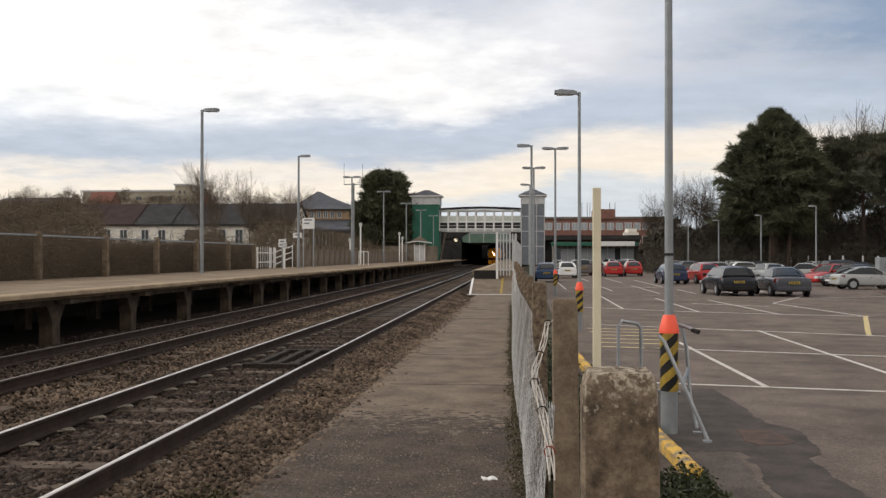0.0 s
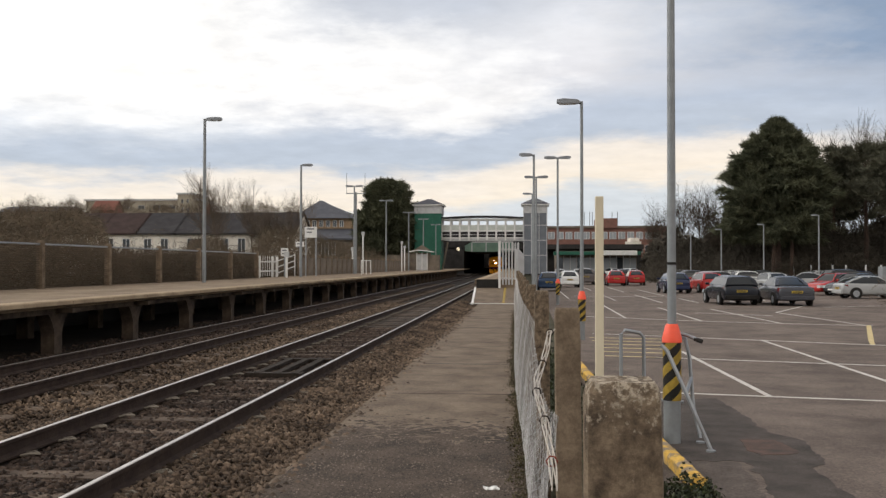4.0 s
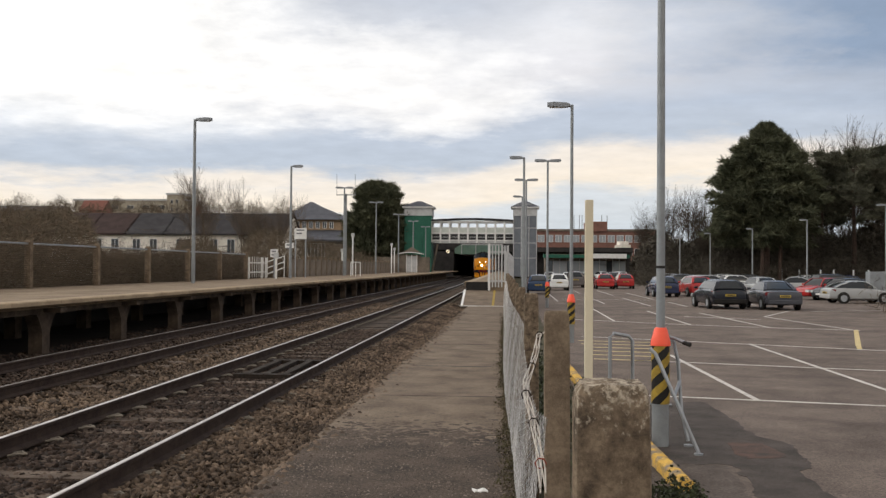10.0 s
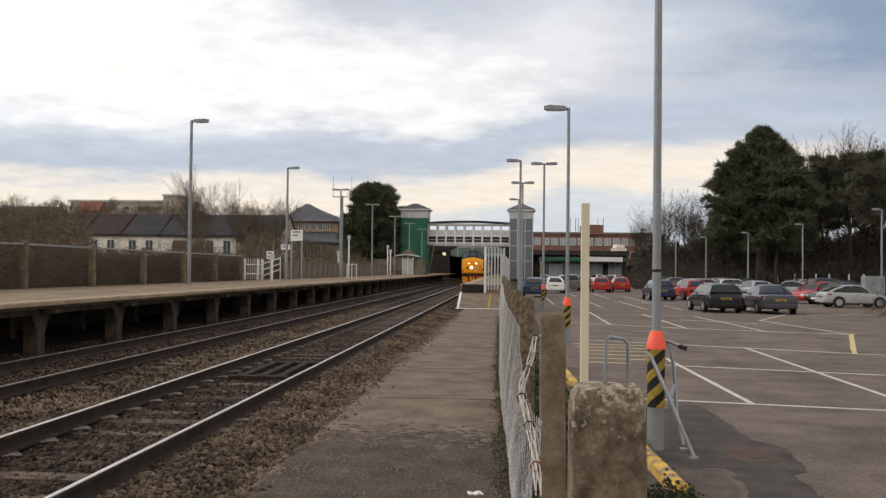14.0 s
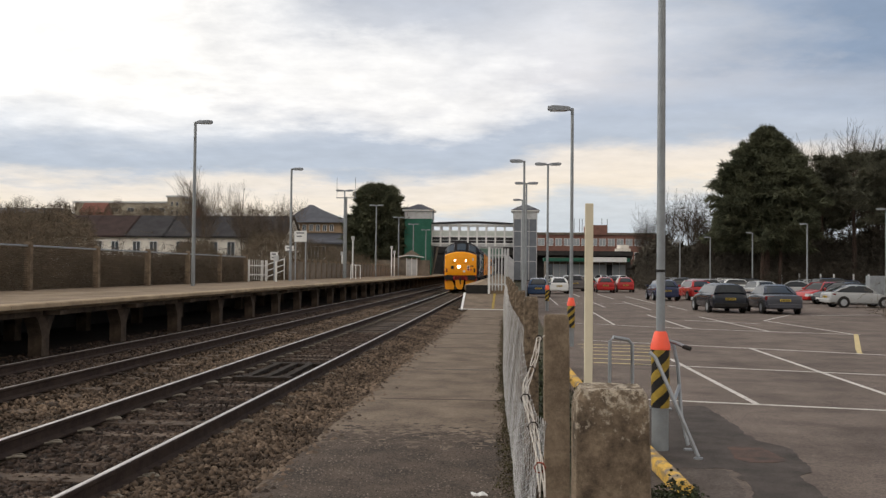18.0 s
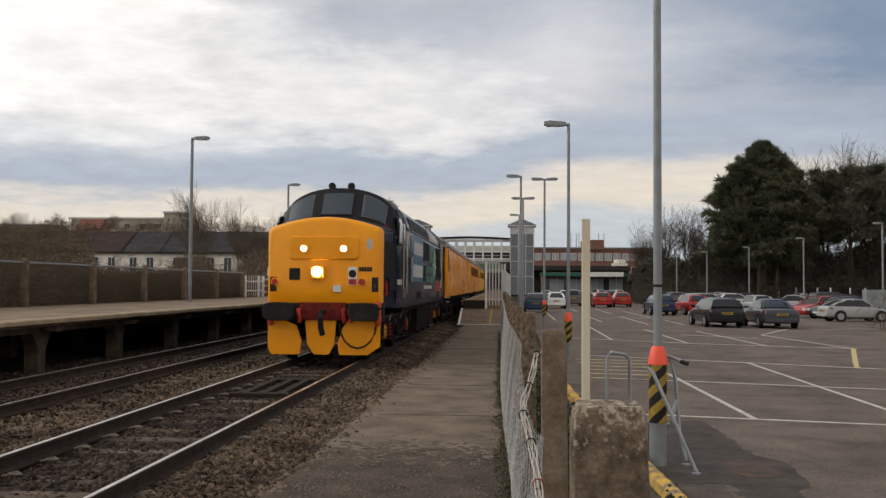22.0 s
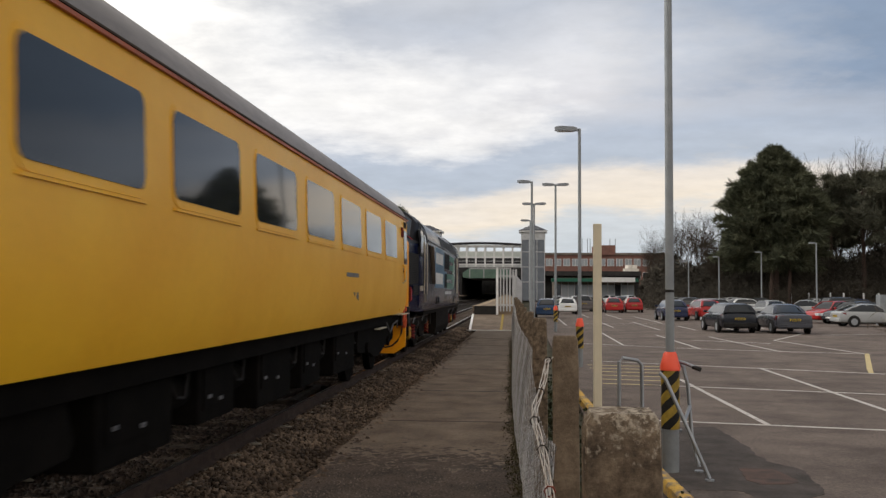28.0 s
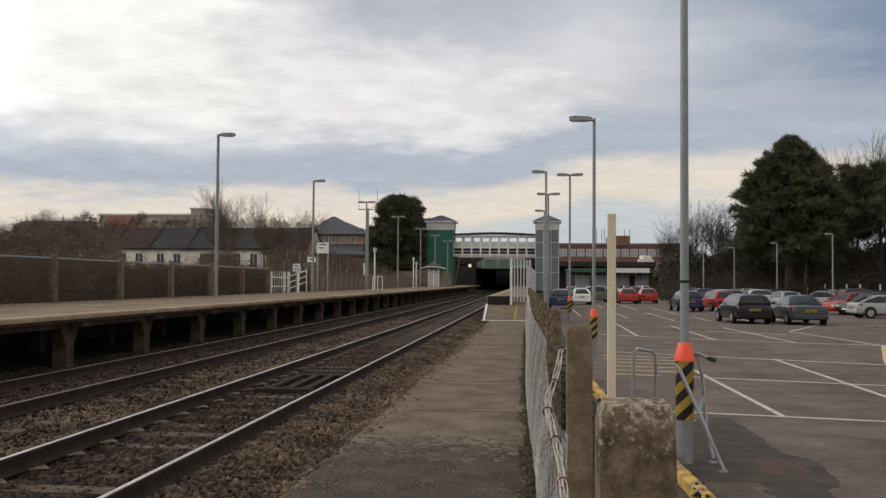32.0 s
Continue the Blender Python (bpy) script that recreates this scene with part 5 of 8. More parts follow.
def buildings():
    # terrace behind the far platform
    x = -57.0
    for i, (w, wall, roof, n) in enumerate(((4.8, RENDERED, BROWNROOF, 1), (4.8, RENDERED, BROWNROOF, 2), (4.8, RENDERED, SLATE, 2), (4.8, RENDERED, SLATE, 1), (4.8, RENDERED, SLATE, 2), (5.2, RENDERED, SLATE, 2))):
        gable_house(x, x + w - 0.02, 112, 121, -0.5, 5.3, 7.9, wall, roof, "pale rendered terraced house under a dark roof", [(n, x + 0.3, x + w - 0.3, 3.1, 4.7)], 1 if i == 3 else 0)
        x += w
    # hip-roofed office block
    o = thing("office_building", "low buff-brick office with a broad hipped slate roof", "building")
    X0, X1, Y0, Y1 = -38.6, -29.6, 158, 178
    part("wall", Shape().box(X0, X1, Y0, Y1, -0.5, 9.4), STONE, o)
    part("brick_band", Shape().box(X0 - 0.1, X1 + 0.1, Y0 - 0.1, Y1, 7.7, 9.4), BUFF, o, "buff brick upper band")
    part("roof", Shape().loft([[(X0 - 1, Y0 - 1, 9.4), (X1 + 1, Y0 - 1, 9.4), (X1 + 1, Y1 + 1, 9.4), (X0 - 1, Y1 + 1, 9.4)], [(-36.3, Y0 + 6, 12.8), (-35.7, Y0 + 6, 12.8), (-36.6, Y1 - 6, 12.8), (-37.2, Y1 - 6, 12.8)]]), GREYROOF, o)
    part("wing", Shape().box(X1, X1 + 5, Y0 + 3, Y1, -0.5, 9.0), BUFF, o, "buff brick wing")
    part("wing_roof", Shape().prism([(Y0 + 2, 8.9), (Y0 + 9, 11.2), (Y1, 8.9)], X1, X1 + 5.5, "x"), GREYROOF, o)
    part("lower_roof", Shape().prism([(Y0 - 6, 5.9), (Y0, 7.6), (Y0, 7.3), (Y0 - 6, 5.6)], X0 - 0.5, X1 + 4, "x"), GREYROOF, o)
    part("lower_wall", Shape().box(X0, X1 + 3.5, Y0 - 5.5, Y0, -0.5, 5.7), STONE, o)
    windows_row(o, X0 + 1, X1 - 1, 6, Y0 - 0.12, 8.0, 9.0, 0.5)
    windows_row(o, X0 + 4, X1 - 1.5, 3, Y0 - 5.55, 3.2, 5.2, 0.85)
    # hospital-like block on the rise behind
    for x0, x1, y, z0, z1, m, lab in ((-207, -153, 430, 14, 31.5, PALE_BUFF, "long flat-roofed pale yellow block on the hill"), (-161, -154, 426, 14, 34, PALE_BUFF, "short pale yellow tower block on the hill")):
        b = thing("apartment_building", lab, "building")
        part("wall", Shape().box(x0, x1, y, y + 20, -0.5, z1), m, b)
        part("parapet", Shape().box(x0 - 0.5, x1 + 0.5, y - 0.5, y + 20.5, z1, z1 + 0.8), OFFWHITE, b)
        for z in (z1 - 4, z1 - 8):
            windows_row(b, x0 + 1, x1 - 1, max(2, int((x1 - x0) / 7)), y, z, z + 1.8, 0.4)
    gable_house(-188, -177.5, 395, 405, -0.5, 25, 29.3, BRICK, REDROOF, "house with a bright red tiled roof on the hill", [], 0)
    gable_house(-192, -166, 330, 345, -0.5, 20.8, 22.9, STONE, GREYROOF, "long low grey-roofed building", [], 0)
    # brick offices beyond the station
    q = thing("office_building", "long red-brick office block with ribbon windows", "building")
    part("wall", Shape().box(4, 32, 215, 228, -0.5, 9.8), BRICK, q)
    part("roof_edge", Shape().box(3.7, 32.3, 214.7, 228.3, 9.8, 10.3), STONE, q)
    for z in (1.2, 4.4, 7.4):
        windows_row(q, 4.4, 31.8, 14, 215, z, z + 1.5, 0.72, WIN_PALE if z > 5 else WIN)
    part("stair_block", Shape().box(15.5, 20, 214.5, 224, 9.8, 12.0), BRICK, q)
    for x in (12.8, 14, 14.6, 19.0, 20.2):
        part("aerial", Shape().tube([(x, 216, 10), (x, 216, 13.5)], 0.08, 5), GREYPAINT, q)
    e = thing("station_building", "dark-fronted station entrance with a pale sign band", "building")
    part("wall", Shape().box(5, 19, 168, 178, -0.5, 4.0), STONE, e)
    part("canopy", Shape().box(4.6, 19.4, 165.5, 169, 3.3, 3.9), GREEN, e)
    part("sign_band", Shape().box(12.5, 18.8, 165.3, 165.5, 3.25, 4.05), WHITE, e, "pale sign band")
    for i in range(12):
        x = 5.2 + i * 1.15
        part("window", Shape().box(x, x + 1.05, 167.9, 168.0, 0.2, 2.8), WIN_PALE if i % 3 else WIN, e)
        part("mullion", Shape().box(x - 0.06, x + 0.04, 167.8, 167.95, -0.4, 3.2), OFFWHITE, e)
    k = thing("water_tank", "pale pink rooftop tank housing", "tank", at=Matrix.Translation((22.8, 208, 0)))
    part("body", Shape().box(-1.6, 1.6, -1, 1, -0.5, 6.6), RENDERED, k)
    part("top", Shape().tube([(0, 0, 6.6), (0, 0, 7.4)], 1.3, 12), RENDERED, k)


# ---- trees ----
def branch_mesh(name, h, spread, seed, m, levels=5, kids=4, trunk=0.035, first=0.28):
    rng = random.Random(seed)
    v, f = [], []

    def seg(p, q, r0, r1, n):
        k = len(v)
        d = (q - p).normalized()
        a = d.cross(Vector((0.3, 0.2, 1)) if abs(d.z) < 0.8 else Vector((1, 0, 0.1))).normalized()
        b = d.cross(a)
        for c, r in ((p, r0), (q, r1)):
            for i in range(n):
                t = 2 * math.pi * i / n
                v.append(c + (a * math.cos(t) + b * math.sin(t)) * r)
        for i in range(n):
            f.append((k + i, k + (i + 1) % n, k + n + (i + 1) % n, k + n + i))

    def grow(p, d, length, r, lev):
        steps = 3
        for i in range(steps):
            d = (d + Vector((rng.gauss(0, 0.09), rng.gauss(0, 0.09), rng.gauss(0.05, 0.06)))).normalized()
            q = p + d * length / steps
            r1 = r * 0.82
            seg(p, q, r, r1, 6 if lev < 2 else 3)
            p, r = q, r1
            if lev < levels and (lev > 0 or i > 0):
                for _ in range(kids if lev == 0 else 2):
                    side = Vector((rng.gauss(0, 1), rng.gauss(0, 1), rng.gauss(0.25, 0.35))).normalized()
                    nd = (d * (1 - spread) + side * spread).normalized()
                    grow(p, nd, length * rng.uniform(0.5, 0.72), max(r * 0.55, 0.008), lev + 1)
        if lev < levels:
            grow(p, d, length * 0.66, r, lev + 1)

    grow(Vector((0, 0, -0.2)), Vector((0, 0, 1)), h * 0.42, h * trunk * 0.6, 0)
    pts = np.array([tuple(p) for p in v])
    top = pts[:, 2].max()
    pts *= h / top
    return raw_mesh(name, pts, np.array(f), m)


def trees():
    rng = np.random.default_rng(3)
    bare = [branch_mesh("crown", 10, 0.5, s, TWIG, 4, 3, 0.02) for s in (1, 2, 3, 4)]
    tall = branch_mesh("crown", 12, 0.42, 11, TWIG, 4, 4, 0.017)
    fan = branch_mesh("crown", 12, 0.42, 14, TWIG_DARK, 5, 2, 0.02)
    dark = [branch_mesh("crown", 10, 0.5, s, TWIG_DARK, 4, 3, 0.022) for s in (5, 6, 7, 8)]
    W = lambda px, d: ((px - 929) / 1680 * d * 1.0, d)

    def put(me, x, y, z, s, turn, label="bare winter tree with fine brown twigs", wide=1.0, m=TWIG):
        t = thing("tree", label, "tree", at=Matrix.Translation((x, y, z)))
        part("crown", me, TWIG, t, at=Matrix.Rotation(turn, 4, "Z") @ Matrix.Diagonal((s * wide, s * wide, s, 1)))

    put(tall, *W(376, 100), -0.5, 1.12, 0.3, wide=0.95)
    for px, d, s in ((1508, 124, 1.68), (1552, 126, 1.62), (1462, 128, 1.5)):
        put(fan, *W(px, d), GROUND, s, px * 0.7, "tall bare tree behind the pines", 1.0)
    put(bare[0], *W(434, 104), -0.5, 1.22, 1.1, wide=0.55)
    put(bare[1], *W(476, 106), -0.5, 1.1, 2.2, wide=0.7)
    put(bare[2], *W(500, 107), -0.5, 1.12, 0.5, wide=0.7)
    put(bare[3], *W(460, 112), -0.5, 0.9, 3.5, wide=0.8)
    for px, d, z, s, k in ((92, 320, 17, 0.95, 0), (112, 330, 17, 0.9, 2), (190, 340, 18.5, 0.95, 1), (268, 350, 17, 0.95, 3), (8, 250, 12, 1.0, 2), (250, 345, 18, 0.75, 0), (285, 345, 17, 0.8, 1), (225, 340, 17, 0.6, 2), (330, 330, 14, 0.6, 0), (140, 330, 17, 0.6, 1)):
        put(bare[k], *W(px, d), z, s, px * 0.1, "far bare tree on the hill")
    for px, d, s, k in ((1150, 150, 1.05, 0), (1172, 140, 1.25, 1), (1195, 135, 1.4, 2), (1222, 128, 1.35, 3), (1245, 120, 1.25, 0), (1440, 125, 2.0, 1), (1510, 130, 2.3, 2), (1545, 128, 2.2, 3), (1475, 135, 1.9, 0), (1265, 118, 0.9, 2)):
        put(dark[k], *W(px, d), GROUND, s, px * 0.37, "bare winter tree at the wooded edge", 0.9)

    blade = np.array([(0, 0, 0), (0.09, 0.45, 0.03), (0, 1, -0.05), (-0.09, 0.45, 0.03), (0.6, 0.6, 0.3), (0.14, 0.3, 0.1), (-0.6, 0.55, -0.2), (-0.12, 0.25, 0), (0.1, 0.5, 0.8), (0.1, 0.2, 0.3)])
    quads = np.array([(0, 1, 2, 3), (0, 5, 4, 1), (0, 3, 6, 7), (0, 9, 8, 5)])

    def crown(nb, h, prof, seed, size, m, rise=-0.12, tufts=34, inner=0.3, fan=0.15, lift=0.0, fuzz=0.12):
        """Sprays of needles set along many spreading branches."""
        r = np.random.default_rng(seed)
        out, way, sz = [], [], []
        for b in range(nb):
            f = r.uniform(0, 1) ** 0.85
            L = float(np.interp(f, *zip(*prof))) * r.uniform(0.5, 1.25)
            a = r.uniform(0, 2 * np.pi)
            n = max(5, int(tufts * (0.35 + L / 5)))
            u = r.uniform(inner, 1, n) ** 0.8
            side = r.normal(0, fan, n) * L * u
            up = rise * r.uniform(0.5, 1.5) + lift * (f - 0.45)
            p = np.stack([np.cos(a) * L * u - np.sin(a) * side, np.sin(a) * L * u + np.cos(a) * side, f * h + up * L * u + 0.10 * L * u * u], 1)
            out.append(p + r.normal(0, fuzz, (n, 3)) * (0.5 + 0.2 * L))
            d = np.stack([np.full(n, np.cos(a)), np.full(n, np.sin(a)), np.full(n, up + 0.15)], 1) + r.normal(0, 0.4, (n, 3))
            way.append(d / np.linalg.norm(d, axis=1)[:, None])
            sz.append(r.uniform(size * 0.7, size * 1.7, n) * (1.2 - 0.35 * u))
        p, d, z = np.concatenate(out), np.concatenate(way), np.concatenate(sz)[:, None]
        v = []
        for k in range(4):
            e = d + r.normal(0, 0.42, d.shape)
            e /= np.linalg.norm(e, axis=1)[:, None]
            w = np.cross(e, r.normal(size=d.shape))
            w /= np.linalg.norm(w, axis=1)[:, None]
            v.append(np.stack([p - w * z * 0.13, p + w * z * 0.13, p + e * z * 1.9], 1))
        v = np.concatenate(v).reshape(-1, 3)
        return raw_mesh("crown", v, np.arange(len(v)).reshape(-1, 3), m)

    def conifer(px, d, h, me, base, label, trunk=0.35, tm=BARK_RED, z=GROUND):
        x, y = W(px, d)
        t = thing("tree", label, "tree", at=Matrix.Translation((x, y, z)))
        part("trunk", Shape().tube([(0, 0, -0.2), (0.1, 0, h * 0.3), (0, 0.1, h * 0.9)], [trunk, trunk * 0.7, 0.06], 9), tm, t, smooth=50)
        part("crown", me, CONIFER, t, at=Matrix.Translation((0, 0, base)))
        return t

    big = crown(560, 12.8, ((0, 3.6), (0.1, 5.4), (0.22, 6.0), (0.4, 5.2), (0.6, 3.9), (0.8, 2.2), (0.92, 1.0), (1, 0.2)), 1, 0.40, CONIFER, 0.06, 130, 0.2, 0.10, 0.75, 0.05)
    conifer(1358, 110, 17, big, 5.1, "tall dark evergreen conifer with a ragged broad crown", 0.45)
    for dx in (-0.9, 0.8):
        x, y = W(1366 + dx * 18, 108)
        tt = thing("tree", "bare reddish pine trunk under a dark crown", "tree", at=Matrix.Translation((x, y, GROUND)))
        part("trunk", Shape().tube([(0, 0, -0.2), (0.15, 0, 4), (0.1, 0, 8)], [0.22, 0.18, 0.12], 8), BARK_RED, tt, smooth=50)
    pine = crown(42, 8.5, ((0, 3.6), (0.3, 5.4), (0.6, 5.0), (0.85, 3.6), (1, 1.2)), 5, 0.34, PINE, 0.12, 190, 0.6, 0.12)
    conifer(1505, 112, 15.5, pine, 7.2, "dark spreading pine with bare lower trunk", 0.35)
    conifer(1452, 122, 14, pine, 5.5, "dark spreading pine with bare lower trunk", 0.35)
    conifer(1580, 108, 14.5, pine, 6.0, "dark spreading pine with bare lower trunk", 0.35)
    conifer(1640, 110, 15, pine, 5.5, "dark spreading pine with bare lower trunk", 0.35)
    yew = crown(520, 13.2, ((0, 3.4), (0.2, 4.0), (0.5, 4.0), (0.75, 3.2), (0.92, 2.0), (1, 0.6)), 7, 0.36, CONIFER, 0.25, 100, 0.3, 0.13, 0.3, 0.09)
    conifer(679, 135, 14, yew, 0.4, "broad dense dark evergreen tree", 0.5, BARK, -0.5)

    # brushwood: scrub behind the far platform, undergrowth under the trees
    twig = np.array([(0, 0, 0), (0.045, 0, 0), (0.28, 0.1, 1.0), (0, 0, 0), (-0.045, 0, 0.1), (-0.3, 0.05, 0.9), (0, 0.02, 0.3), (0.045, 0.03, 0.3), (0.1, -0.4, 0.9)])
    tri = np.array([(0, 1, 2), (3, 4, 5), (6, 7, 8)])

    def scrub(name, n, fx, size, m, label, seed):
        r = np.random.default_rng(seed)
        pos = np.array([fx(r) for _ in range(n)])
        tagged(part(name, scatter(name, twig, tri, pos, r.uniform(size * 0.6, size * 1.5, n), r, m), m), label, "scrub", kind="stuff")

    # height of the brushwood by its bearing seen from the line: high at the near end, low before the terrace
    BRG = (-0.60, -0.50, -0.465, -0.45, -0.375, -0.362, -0.33, -0.32, -0.297, -0.285, -0.25, -0.237, -0.172, -0.15)
    LOW = (0.058, 0.067, 0.052, 0.015, 0.014, 0.030, 0.032, 0.016, 0.014, 0.040, 0.040, 0.036, 0.020, 0.012)

    def hedge(r):
        y = r.uniform(20, 108)
        x = -15.0 - r.uniform(0, 1) ** 1.3 * (2 + 0.42 * y)
        top = 1.5 + float(np.interp(x / y, BRG, LOW)) * y * (1 + 0.25 * noise.noise((y * 0.3, x * 0.3, 0))) + 0.3 * noise.noise((y, x, 4))
        return x, y, -0.5 + r.uniform(0, 1) ** 0.75 * (max(top, 1.2) + 0.3)
    scrub("scrub", 80000, hedge, 0.44, SCRUB, "tangled brown winter scrub behind the platform", 21)

    def thicket(r):
        y = r.uniform(10, 62)
        return track_x(y) + FAR - 6.9 - abs(r.normal(0, 0.9)), y, r.uniform(0, 1) * (PLAT + 1.25 + 0.25 * noise.noise((y * 0.8, 0, 3)))
    scrub("scrub", 30000, thicket, 0.32, SCRUB, "dark bramble thicket against the platform fence", 25)

    def hillside(r):
        px, d = r.uniform(-40, 560), r.uniform(236, 318)
        top = 453 - 340 + 16 * noise.noise((px * 0.03, d * 0.02, 8)) + (6 if 90 < px < 130 or 180 < px < 210 else 0)
        return (px - 929) / 1680 * d, d, 2 + r.uniform(0, 1) ** 0.7 * (top / 1680 * d - 1.5)
    scrub("scrub", 16000, hillside, 1.5, SCRUB, "brown leafless trees and scrub on the hillside", 26)

    def clumps(r):
        k = r.integers(0, 26)
        q = random.Random(int(k) * 7 + 3)
        y = q.uniform(40, 105)
        x = -y * q.uniform(0.24, 0.56)
        s = q.uniform(0.6, 1.5)
        return min(x + r.normal(0, s), track_x(y) + FAR - 7.0), y + r.normal(0, s), -0.4 + min(1.4, abs(r.normal(0, 0.5))) * q.uniform(1.6, 3.4)
    scrub("scrub", 9000, clumps, 0.5, TWIG, "bramble clumps behind the platform", 22)

    def under(r):
        px = r.uniform(1140, 1750)
        d = r.uniform(107, 160)
        x = (px - 929) / 1680 * d
        return x, d, GROUND + r.uniform(0, 1) ** 0.85 * min(1.0, 0.28 + (d - 107) * 0.06) * float(np.interp(px, (1140, 1200, 1260, 1300, 1400, 1480, 1750), (4.5, 6.0, 7.0, 7.5, 7.5, 8.5, 10))) * (0.85 + 0.35 * noise.noise((px * 0.02, d * 0.05, 2)))
    scrub("undergrowth", 70000, under, 0.9, WOODS, "dark leafless undergrowth beneath the trees", 23)

    def woods(n, seed):
        r = np.random.default_rng(seed)
        px, d = r.uniform(1135, 1760, n), r.uniform(120, 165, n)
        top = np.interp(px, (1135, 1175, 1210, 1260, 1300, 1400, 1480, 1760), (3.5, 6.0, 7.2, 7.5, 8.0, 7.5, 7.5, 9.0))
        pos = np.stack([(px - 929) / 1680 * d, d, GROUND + r.uniform(0, 1, n) ** 0.9 * top * (0.8 + 0.2 * np.sin(px * 0.05) + 0.15 * np.sin(px * 0.13 + d))], 1)
        tagged(part("woodland", scatter("woodland", blade, quads, pos, r.uniform(0.7, 1.6, n), r, WOODS), WOODS), "dark leafless woodland edge beyond the car park", "woodland", kind="stuff")
    woods(26000, 31)

    def bush(r):
        return 19.3 + r.normal(0, 0.9), 45 + r.normal(0, 1.6), GROUND + abs(r.normal(0, 1.0))
    scrub("bush", 3500, bush, 0.5, SCRUB, "brown leafless bush at the car park edge", 24)


def far_hill():
    s = Shape()
    rings = []
    for i in range(25):
        x = -420 + i * 22
        h = 23 * math.exp(-((x + 190) / 85) ** 2) + 3 * math.exp(-((x - 20) / 160) ** 2)
        rings.append([(x, 230, -0.6), (x, 330, h * 0.75), (x, 420, h + 0.1), (x, 700, h), (x, 760, -0.6)])
    s.loft(rings, caps=False, close=False)
    tagged(part("hill", s, SCRUB, smooth=60), "low scrubby hillside behind the town", "hill", kind="structure")


# ---- vehicles ----
def paint(name, c, rough=0.3, c2=None, s1=0.8, fine=0.05, coat=0.2, spec=0.25):
    m = mat(name, c, rough, c2=c2 or tuple(v * 0.85 for v in c), s1=s1, s2=25, fine=fine, bump=0.015)
    m.node_tree.nodes["Principled BSDF"].inputs["Coat Weight"].default_value = coat
    m.node_tree.nodes["Principled BSDF"].inputs["Coat Roughness"].default_value = 0.15
    m.node_tree.nodes["Principled BSDF"].inputs["Specular IOR Level"].default_value = spec
    return m


YELLOW = paint("warning_yellow", (0.86, 0.34, 0.006), 0.4, (0.76, 0.28, 0.006), coat=0.12)
COACH_Y = paint("coach_yellow", (0.85, 0.305, 0.002), 0.28, (0.76, 0.26, 0.002), s1=0.5, coat=0.06, spec=0.12)
COACH_PALE = paint("faded_coach_yellow", (0.80, 0.44, 0.022), 0.42, (0.72, 0.36, 0.015), s1=0.5, coat=0.1)
NAVY = paint("dark_blue", (0.0036, 0.0078, 0.034), 0.2, (0.0026, 0.0056, 0.022), s1=0.7, coat=0.0, spec=0.03)
LIGHTBLUE = paint("light_blue", (0.045, 0.135, 0.23), 0.35, (0.035, 0.11, 0.19), coat=0.05)
TEAL = paint("teal_green", (0.014, 0.135, 0.10), 0.35, coat=0.05)
PALEGREEN = paint("pale_green", (0.16, 0.33, 0.24), 0.4, coat=0.05)
CABGREY = paint("cab_dark_grey", (0.017, 0.016, 0.018), 0.45, coat=0.0, spec=0.12)
ROOFGREY = mat("coach_roof", (0.24, 0.21, 0.19), 0.5, c2=(0.15, 0.13, 0.115), s1=1.2, s2=30, bump=0.1, stretch=(1, 0.3, 1))
LETTER = mat("letter_white", (0.6, 0.59, 0.56), 0.5, s1=2, c2=(0.62, 0.6, 0.57), bump=0)
# grime, darkened further to hold the train's own shade below the body
UNDER = mat("shaded_underframe_grime", (0.015, 0.0115, 0.009), 0.9, c2=(0.006, 0.005, 0.0042), s1=3, s2=30, bump=0.3)
# shade beneath the coaches, put into a near-black colour
SHADED_BLACK = mat("shaded_black", (0.007, 0.006, 0.0052), 0.95, c2=(0.0038, 0.0034, 0.003), s1=3, s2=30, bump=0.3)
SHADED_BLACK.node_tree.nodes["Principled BSDF"].inputs["Specular IOR Level"].default_value = 0.05
DULLBROWN = mat("dull_brown", (0.075, 0.055, 0.04), 0.9, c2=(0.03, 0.023, 0.018), s1=4, s2=40, bump=0.2)
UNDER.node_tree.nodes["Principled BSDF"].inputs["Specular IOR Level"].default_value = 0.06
ORANGE_RED = mat("faded_orange_red", (0.52, 0.085, 0.03), 0.6, c2=(0.38, 0.06, 0.025), s1=4, bump=0.05)
COIL = mat("grimy_red_spring", (0.17, 0.018, 0.014), 0.85, c2=(0.07, 0.011, 0.009), s1=9, bump=0)
RED = mat("red_paint", (0.42, 0.02, 0.02), 0.5, s1=3, bump=0)
ORANGE_LINE = mat("orange_line", (0.42, 0.1, 0.03), 0.5, s1=2, bump=0)
DARKGLASS = glass_mat("vehicle_glass", (0.012, 0.015, 0.018), 0.05)
DARKGLASS.node_tree.nodes["Principled BSDF"].inputs["Specular IOR Level"].default_value = 0.45
# base colour carries part of the pale blue sky reflection
CABGLASS = glass_mat("cab_glass", (0.03, 0.045, 0.062), 0.12)
CABGLASS.node_tree.nodes["Principled BSDF"].inputs["Specular IOR Level"].default_value = 0.5
FROSTED = glass_mat("frosted_glass", (0.16, 0.19, 0.18), 0.25)
BRIGHT = mat("lit_lamp", (1.0, 0.82, 0.5), glow=60.0)
BRIGHT2 = mat("lit_marker", (1.0, 0.92, 0.78), glow=5.0)
BOX_YELLOW = mat("axlebox_yellow", (0.42, 0.23, 0.025), 0.7, c2=(0.22, 0.12, 0.02), s1=9, bump=0.1)
RUBBER = mat("rubber", (0.02, 0.019, 0.018), 0.85, s1=4, bump=0.1)
